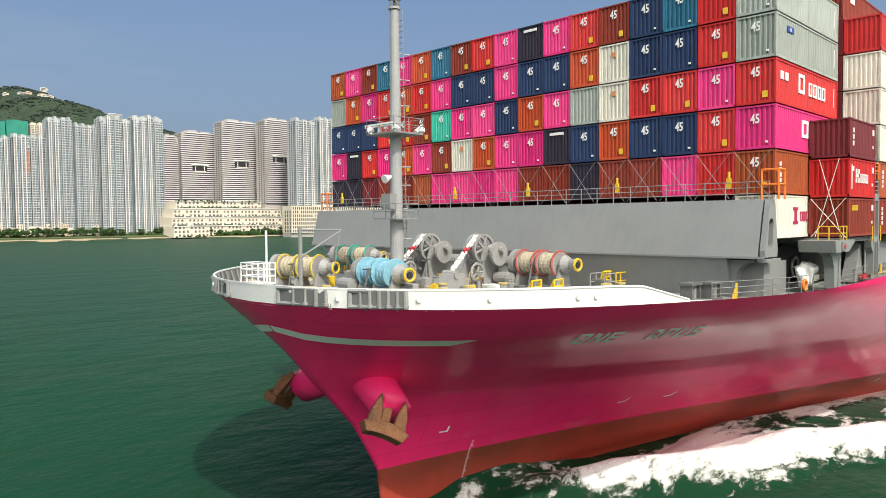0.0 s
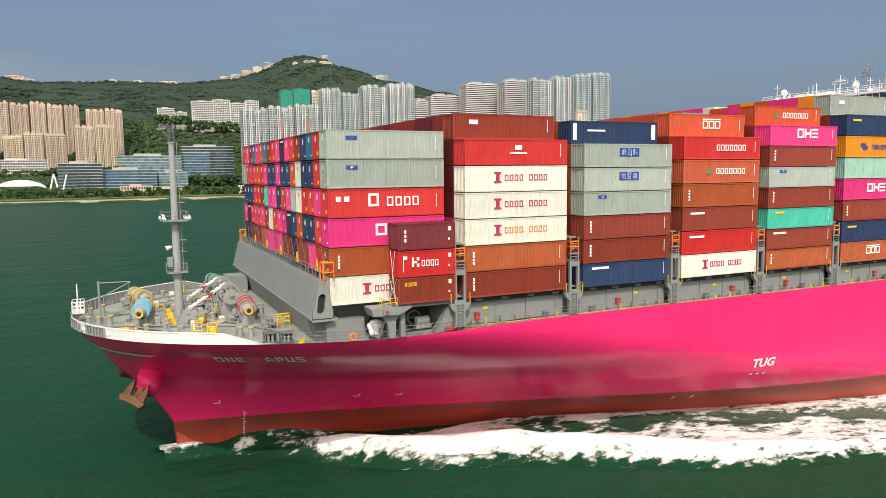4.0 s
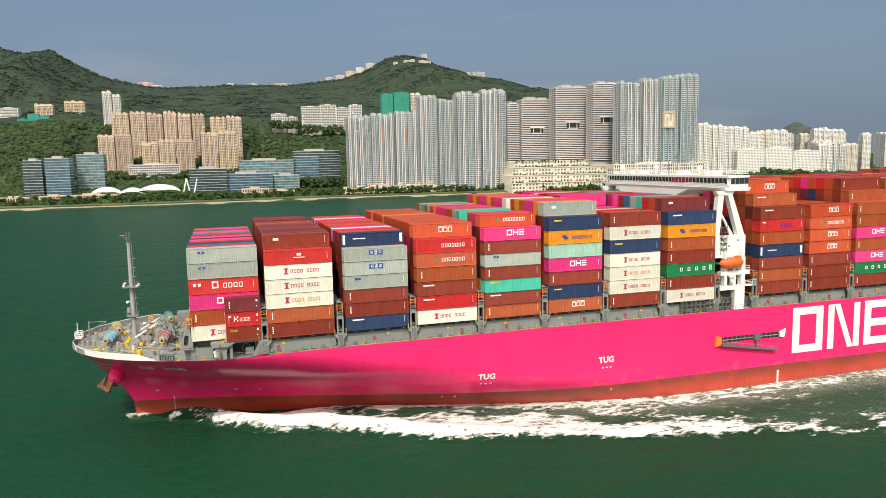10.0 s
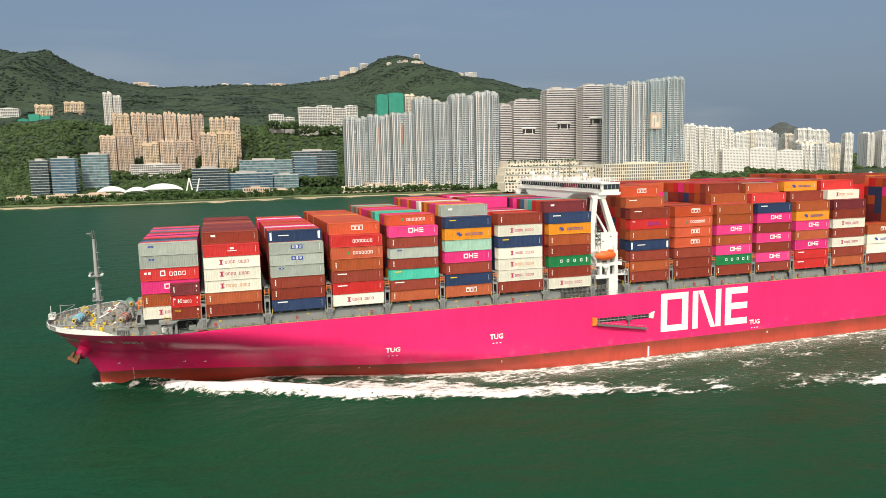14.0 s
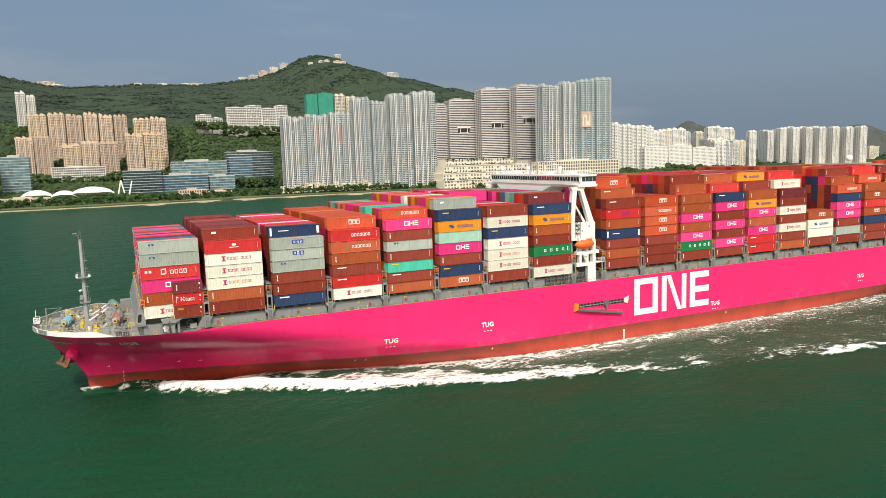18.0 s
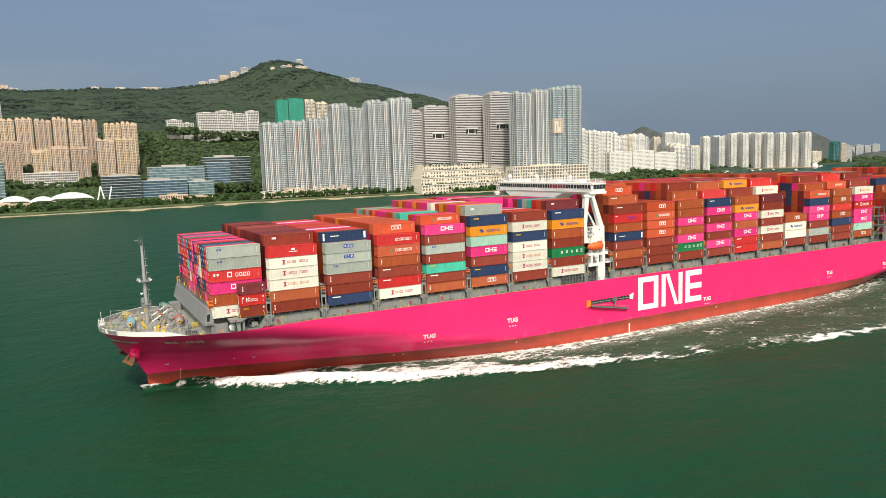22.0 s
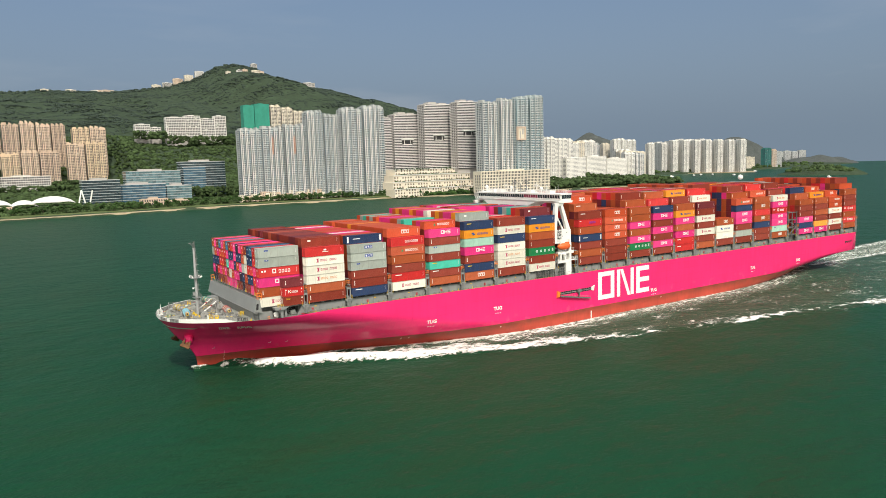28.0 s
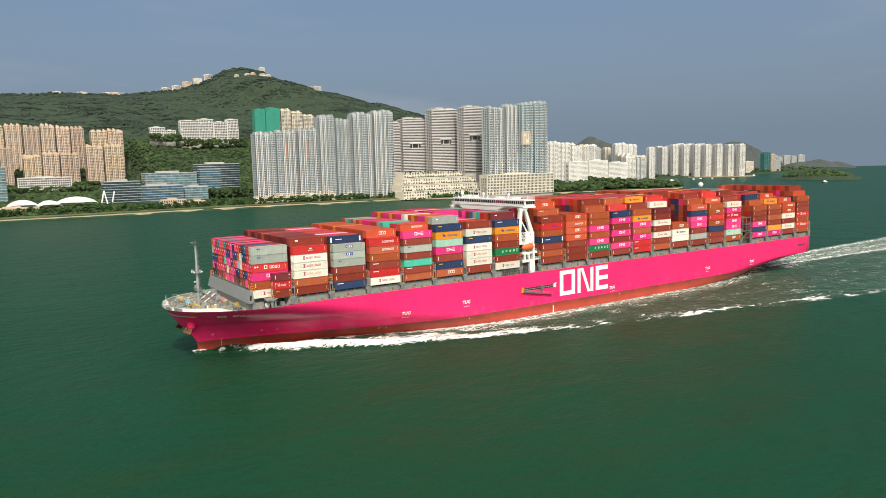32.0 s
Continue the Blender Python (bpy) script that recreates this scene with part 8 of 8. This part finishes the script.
# hillside blocks
high_rise("scaffolded_tower", "tower wrapped in green scaffold netting", "net", 341, 366, 1420, 100, 205, "grid", WALLS["net"], 20)
high_rise("scaffolded_tower", "tower wrapped in green scaffold netting", "net", 369, 404, 1424, 100, 209, "grid", WALLS["net"], 20)
for x0, x1, zt in ((407, 432, 207), (434, 462, 202), (464, 492, 195)):
    high_rise("cream_tower", "cream hillside apartment tower with dark window columns", "cream", x0, x1, 1424, 100, zt, "bays", PANE_D, 20, 2)
for x0, x1, zt in ((160, 200, 173), (200, 232, 177), (232, 262, 171), (262, 287, 177)):
    high_rise("white_slab_block", "white hillside slab block with gridded windows", "white", x0, x1, 1375 + (x0 % 3) * 3, 132, zt, "grid", PANE_D, 18, floor=3.4, group="white slab blocks")
high_rise("white_villa_block", "low white block among hillside trees", "white", 98, 128, 1378, 138, 158, "grid", PANE_D, 18)
high_rise("white_villa_block", "low white block among hillside trees", "white", 130, 151, 1385, 138, 152, "grid", PANE_D, 18)
# beige estate
G4 = "beige estate towers"
for k, (x0, x1, y, zt, wl) in enumerate(((-203, -172, 1345, 158, "ochre"), (-170, -142, 1350, 160, "beige"), (-140, -112, 1345, 157, "tan"), (-110, -86, 1348, 160, "beige"), (-84, -60, 1345, 157, "beige"), (-58, -34, 1350, 156, "tan"), (-24, 6, 1335, 149, "ochre"), (7, 36, 1338, 151, "beige"),
                                        (-220, -192, 1282, 114, "beige"), (-190, -163, 1280, 115, "tan"), (-147, -118, 1284, 100, "ochre"), (-116, -88, 1280, 104, "beige"), (-86, -54, 1283, 103, "tan"), (-42, -12, 1280, 117, "beige"), (-10, 24, 1278, 118, "ochre"))):
    high_rise("estate_tower", "%s tiled housing estate tower with dark window columns" % wl, wl, x0, x1, y, 30, zt, "bays", PANE_D, 20, 3, G4, floor=2.9, step=1.5)
high_rise("white_tower", "slim white tower with dark window stripes on the slope", "white", -226, -209, 1420, 110, 205, "bays", PANE_D, 18, 2)
high_rise("white_tower", "slim white tower with dark window stripes on the slope", "white", -208, -193, 1424, 110, 199, "bays", PANE_D, 18, 2)
high_rise("white_low_block", "long low white block before the estate", "white", -162, -78, 1205, 30, 58, "grid", PANE_D, 16, floor=3.6)
for x0, x1, zt in ((-397, -360, 198), (-337, -295, 205)):
    high_rise("ochre_block", "pale ochre apartment block on the upper slope", "ochre", x0, x1, 1650, 150, zt, "bays", PANE_D, 20, 3)
high_rise("white_block", "white block on the upper slope", "white", -470, -430, 1655, 150, 190, "grid", PANE_D, 20)
for x0, x1, zt in ((-411, -392, 160), (-391, -370, 170), (-369, -350, 166)):
    high_rise("netted_slope_block", "low block wrapped in green netting on the slope", "net", x0, x1, 1560, 138, zt, "grid", WALLS["net"], 14)
# glass offices
G5 = "waterfront offices"
OFF_B = paint("blue_office_glass", (0.045, 0.11, 0.16), 0.12, grain=0.3, scale=0.1, island=0.25, spec=0.8)
OFF_T = paint("pale_teal_office_glass", (0.10, 0.18, 0.20), 0.15, grain=0.3, scale=0.1, island=0.3, spec=0.8)
OFF_D = paint("smoked_office_glass", (0.028, 0.05, 0.06), 0.12, grain=0.3, scale=0.1, island=0.3, spec=0.8)
for x0, x1, y, zb, zt, gl in ((110, 186, 1068, 8, 75, OFF_D), (112, 150, 1062, 8, 66, OFF_B), (21, 109, 1070, 8, 61, OFF_T), (-285, -260, 1030, 8, 66, OFF_D), (-256, -223, 1030, 8, 69, OFF_B), (-222, -183, 1080, 20, 75, OFF_T), (-54, 0, 1000, 8, 49, OFF_D), (-6, 70, 1010, 8, 40, OFF_B), (72, 112, 1014, 8, 36, OFF_T)):
    high_rise("office_block", "glass office block with thin pale floor lines", "office", x0, x1, y, zb, zt, "curtain", gl, 30, 4, G5, floor=4.0)
# shell-roofed hall
hall = thing("shell_roofed_hall", "low hall with white curved shell roofs on the waterfront", "building")
hall.location = (-126, 975, 0)
for a, c, z, th in ((-64, -22, 25, 5.5), (-26, 10, 23, 4.0), (0, 58, 27, 7.0)):
    v, f = [], []
    n = 18
    for i in range(n + 1):
        u = i / n
        xx, arc = a + (c - a) * u, 1 - (2 * u - 1) ** 2
        top, low = z - 9 + 9 * arc ** 0.8, z - 9 + 9 * arc ** 0.8 - 0.5 - th * arc ** 1.5
        v += [(xx, -8, low), (xx, -6, (top + low) / 2), (xx, 12, top + 1.5), (xx, 34, top - 2), (xx, 34, low)]
    for i in range(n):
        for j in range(5):
            q, k = i * 5 + j, i * 5 + (j + 1) % 5
            f.append((q, q + 5, k + 5, k))
    part("roof_shell", mesh_of("roof_shell", v, f, WHITE, smooth_=True), None, hall)
b = bmesh.new()
box(b, -60, 56, 0, 30, 4, 13)
box(b, -70, 64, -14, 2, 4, 8.5)
part("hall_wall", b, WALLS["tan"], hall)
b = bmesh.new()
for k in range(22):
    box(b, -57 + k * 5, -53.4 + k * 5, -0.15, 0.2, 8.8, 12.4)
part("hall_glazing", b, PANE_D, hall)
vs = thing("leaning_struts", "white leaning struts beside the shell-roofed hall", "structure")
vs.location = (-54, 978, 6)
for k, (p, q) in enumerate((((-11, 0), (-4, 30)), ((-4, 30), (2, 0)), ((4, 0), (11, 29)))):
    b = bmesh.new()
    rod(b, (p[0], 0, p[1]), (q[0], 0, q[1]), 1.1, 6)
    part("strut", b, WHITE, vs)
# low villas by the water
rg = random.Random(31)
for k in range(34):
    x = 178 + k * 5.4 + rg.uniform(-1, 1)
    y = lerp_table(SHORE, x)[0] + rg.uniform(34, 52)
    t = thing("villa", "small cream terraced villa near the sea wall", "house", "waterfront villas")
    t.location = (x, y, 5)
    b = ([], [])
    h = rg.uniform(9, 17)
    bq(b, -3.4, 3.4, 0, 9, 0, h)
    bq(b, -3.4, 0.5, -2.5, 0.1, 0, h * 0.6)
    part("wall", mesh_of("wall", *b, WALLS[("cream", "beige", "cream", "tan")[k % 4]]), None, t)
    o = ([], [])
    for i in range(int(h / 3)):
        for dx in (-2.4, 0.9):
            bq(o, dx, dx + 1.5, -0.12, 0.2, 0.9 + i * 3, 2.5 + i * 3)
    part("window", mesh_of("window", *o, PANE_D), None, t)
for x0, x1, h in ((20, 60, 14), (62, 98, 10), (-300, -262, 11), (-250, -215, 12), (440, 520, 9), (-215, -150, 12)):
    high_rise("low_pavilion", "low tan waterfront pavilion among trees", "tan", x0, x1, lerp_table(SHORE, x0)[0] + 48, 4, 4 + h, "grid", PANE_D, 14, floor=4.0)
# ridge-top houses
for k, (x, dz, w, h) in enumerate(((742, 3, 22, 22), (700, -30, 30, 10), (660, -34, 16, 9), (640, -24, 18, 9), (600, -28, 14, 8), (720, -38, 14, 8), (945, 2, 46, 24), (905, 0, 24, 16), (852, 0, 30, 18), (540, -8, 30, 26), (504, 2, 30, 24), (468, 2, 34, 22), (432, 0, 32, 20), (396, 0, 30, 14), (230, 2, 50, 10), (200, 2, 34, 8), (120, 2, 30, 6), (-240, 4, 50, 16), (-205, 2, 34, 10), (40, 2, 24, 7), (800, -8, 26, 9))):
    y = lerp_table(SHORE, x)[0] + (1640 if dz > -15 else 1500)
    z = land_z(x, y)
    high_rise("ridge_house", "pale building standing on the wooded ridge", ("white", "cream", "beige")[k % 3], x - w / 2, x + w / 2, y, z - 2, z + h * 0.8, "grid", PANE_D, 14, floor=3.4)
# white estate past the towers
G6 = "white estate blocks"
for k, (x0, x1, y, zt, wl) in enumerate(((834, 866, 985, 114, "white"), (868, 902, 990, 110, "white"), (905, 940, 992, 108, "white"), (942, 975, 1010, 107, "white"), (990, 1030, 1130, 110, "white"), (1036, 1070, 1140, 104, "pale"), (1075, 1115, 1135, 102, "white"), (1118, 1152, 1150, 106, "cream"),
                                        (1122, 1150, 980, 73, "white"), (1152, 1188, 985, 70, "pale"), (1195, 1240, 1060, 78, "cream"), (1245, 1290, 1120, 82, "white"))):
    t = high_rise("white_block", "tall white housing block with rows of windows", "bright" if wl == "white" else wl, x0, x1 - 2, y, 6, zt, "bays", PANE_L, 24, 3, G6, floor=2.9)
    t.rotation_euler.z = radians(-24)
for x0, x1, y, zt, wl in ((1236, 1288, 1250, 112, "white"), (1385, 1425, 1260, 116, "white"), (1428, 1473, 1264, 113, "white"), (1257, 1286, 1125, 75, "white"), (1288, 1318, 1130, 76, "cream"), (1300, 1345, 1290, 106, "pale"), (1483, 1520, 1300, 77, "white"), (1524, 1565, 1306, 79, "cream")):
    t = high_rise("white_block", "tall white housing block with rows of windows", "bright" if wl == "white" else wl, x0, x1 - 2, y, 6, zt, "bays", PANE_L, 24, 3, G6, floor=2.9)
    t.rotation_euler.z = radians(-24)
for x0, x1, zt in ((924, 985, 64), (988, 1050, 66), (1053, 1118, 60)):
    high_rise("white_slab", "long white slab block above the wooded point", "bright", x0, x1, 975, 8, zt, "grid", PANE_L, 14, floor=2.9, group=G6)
for k in range(16):
    x0 = 1180 + k * 27
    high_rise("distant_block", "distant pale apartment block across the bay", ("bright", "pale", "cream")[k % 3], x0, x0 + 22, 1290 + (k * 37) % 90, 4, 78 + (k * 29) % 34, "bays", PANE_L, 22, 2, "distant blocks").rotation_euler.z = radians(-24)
for k in range(13):   # two rows on a quay that runs out into the bay
    j, back = (k, 0) if k < 8 else (k - 8.5, 1)
    x, y = 1885 + j * 22.4 + 62 * back, 1492 - j * 29.8 + 47 * back
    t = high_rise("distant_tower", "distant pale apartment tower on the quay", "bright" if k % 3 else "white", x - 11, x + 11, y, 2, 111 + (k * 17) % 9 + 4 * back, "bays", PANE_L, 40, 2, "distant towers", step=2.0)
    t.rotation_euler.z = radians(-27)
b = bmesh.new()
box(b, -30, 70, -6, 300, -3, 2.2)
quay = new("quay", to_mesh(b, "quay", STRAND))
quay.matrix_world = pose(2055, 1258, 0, 0, 0, 36.9)
tagged(quay, "pale stone quay under the distant towers", "quay", kind="structure")
high_rise("scaffolded_tower", "distant tower wrapped in green netting", "teal", 2575, 2622, 1540, 4, 84, "bays", WALLS["office"], 20, 4)
high_rise("distant_block", "distant pale apartment block across the bay", "tan", 2626, 2660, 1540, 4, 78, "bays", PANE_L, 20, 2, group="distant blocks")
high_rise("distant_block", "distant pale apartment block across the bay", "pale", 2664, 2705, 1545, 4, 70, "grid", PANE_D, 20, group="distant blocks")
for k in range(4):
    high_rise("distant_block", "distant pale apartment block across the bay", "cream", 2150 + k * 70, 2200 + k * 70, 1480, 4, 50 + 12 * (k % 3), "grid", PANE_D, 20, group="distant blocks")
# far land in blue-grey, with the haze of distance mixed into the colour
HAZE_HILL = paint("haze_grey_hillside", (0.070, 0.080, 0.078), 0.95, grain=0.35, scale=0.03, spec=0.1)
# headland beyond and wooded islet
for name, cx, cy, rx, ry, h, lab in (("islet", 1745, 850, 70, 112, 26, "low wooded islet in the channel"), ("far_hill", 2015, 2000, 215, 150, 165, "hazy far hill behind the housing blocks"), ("far_headland", 2950, 1900, 270, 140, 158, "hazy far wooded headland"), ("far_island", 3620, 1900, 270, 150, 50, "hazy low island on the horizon")):
    v, f = [], []
    n = 40
    for i in range(n + 1):
        for j in range(n + 1):
            a, c = -1 + 2 * i / n, -1 + 2 * j / n
            q = max(0.0, 1 - (a * a + c * c))
            v.append((cx + a * rx * 1.1, cy + c * ry * 1.1, -2 + h * (q ** 0.75) * (0.8 + 0.45 * noise.noise(Vector((a * 2.2 + cx, c * 2.2, 0)))) + 2.5 * q))
    for i in range(n):
        for j in range(n):
            a = i * (n + 1) + j
            f.append((a, a + n + 1, a + n + 2, a + 1))
    ob = new(name, mesh_of(name, v, f, LAND if name == "islet" else HAZE_HILL, smooth_=True))
    tagged(ob, lab, "island", kind="structure")
v, f = [], []
rg = random.Random(31)
for _ in range(420):
    a, q = rg.uniform(0, math.tau), rg.random() ** 0.5 * 0.82
    clump(v, f, (1745 + math.cos(a) * q * 70, 850 + math.sin(a) * q * 112, 1.5 + 19 * (1 - q * q) + rg.uniform(0, 4)), rg.uniform(4, 7.5), rg, 0.8)
ob = new("islet_woods", mesh_of("islet_woods", v, f, LEAF))
tagged(ob, "dark green low woods covering the rocky islet", "woods", kind="stuff")
for k, (x, y, w, zt) in enumerate(((3440, 2010, 46, 66), (3500, 2010, 60, 74), (3575, 2010, 50, 70), (3640, 2010, 64, 76))):
    high_rise("distant_block", "distant pale apartment block across the bay", "pale", x, x + w, y, 20, zt, "grid", PANE_D, 14, group="distant blocks")


# small craft in the bay
def boat(x, y, s):
    t = thing("small_ferry", "small white ferry on the water in the bay", "boat", "small craft")
    t.location = (x, y, 0)
    b = bmesh.new()
    prism(b, [(-9 * s, 2.2 * s), (8 * s, 1.8 * s), (7 * s, -1), (-7 * s, -1)], 1, -2.4 * s, 2.4 * s)
    part("hull", b, paint("dark_boat_hull", (0.05, 0.07, 0.10), 0.5), t)
    b = bmesh.new()
    box(b, -5 * s, 5 * s, -1.8 * s, 1.8 * s, 1.9 * s, 4.2 * s)
    box(b, -3 * s, 1 * s, -1.4 * s, 1.4 * s, 4.2 * s, 6 * s)
    part("cabin", b, WHITE, t)


for x, y, s in ((1430, 1100, 1.0), (1500, 1150, 1.2), (1640, 1180, 0.9), (1340, 1020, 0.8), (1471, 679, 1.1), (1660, 1057, 1.0), (1707, 1205, 0.9), (1745, 1190, 0.8), (2060, 1250, 1.1)):
    boat(x, y, s)


def motions():
    """The ship and all that rides on it go straight ahead; its foam goes with it."""
    for ob in AFLOAT:
        base = ob.matrix_world.copy()
        walk(ob, [(t, ship_pose(t) @ base) for t in (0.0, 8.0, 16.0, 24.0, 32.0)])


bpy.context.view_layer.update()
motions()
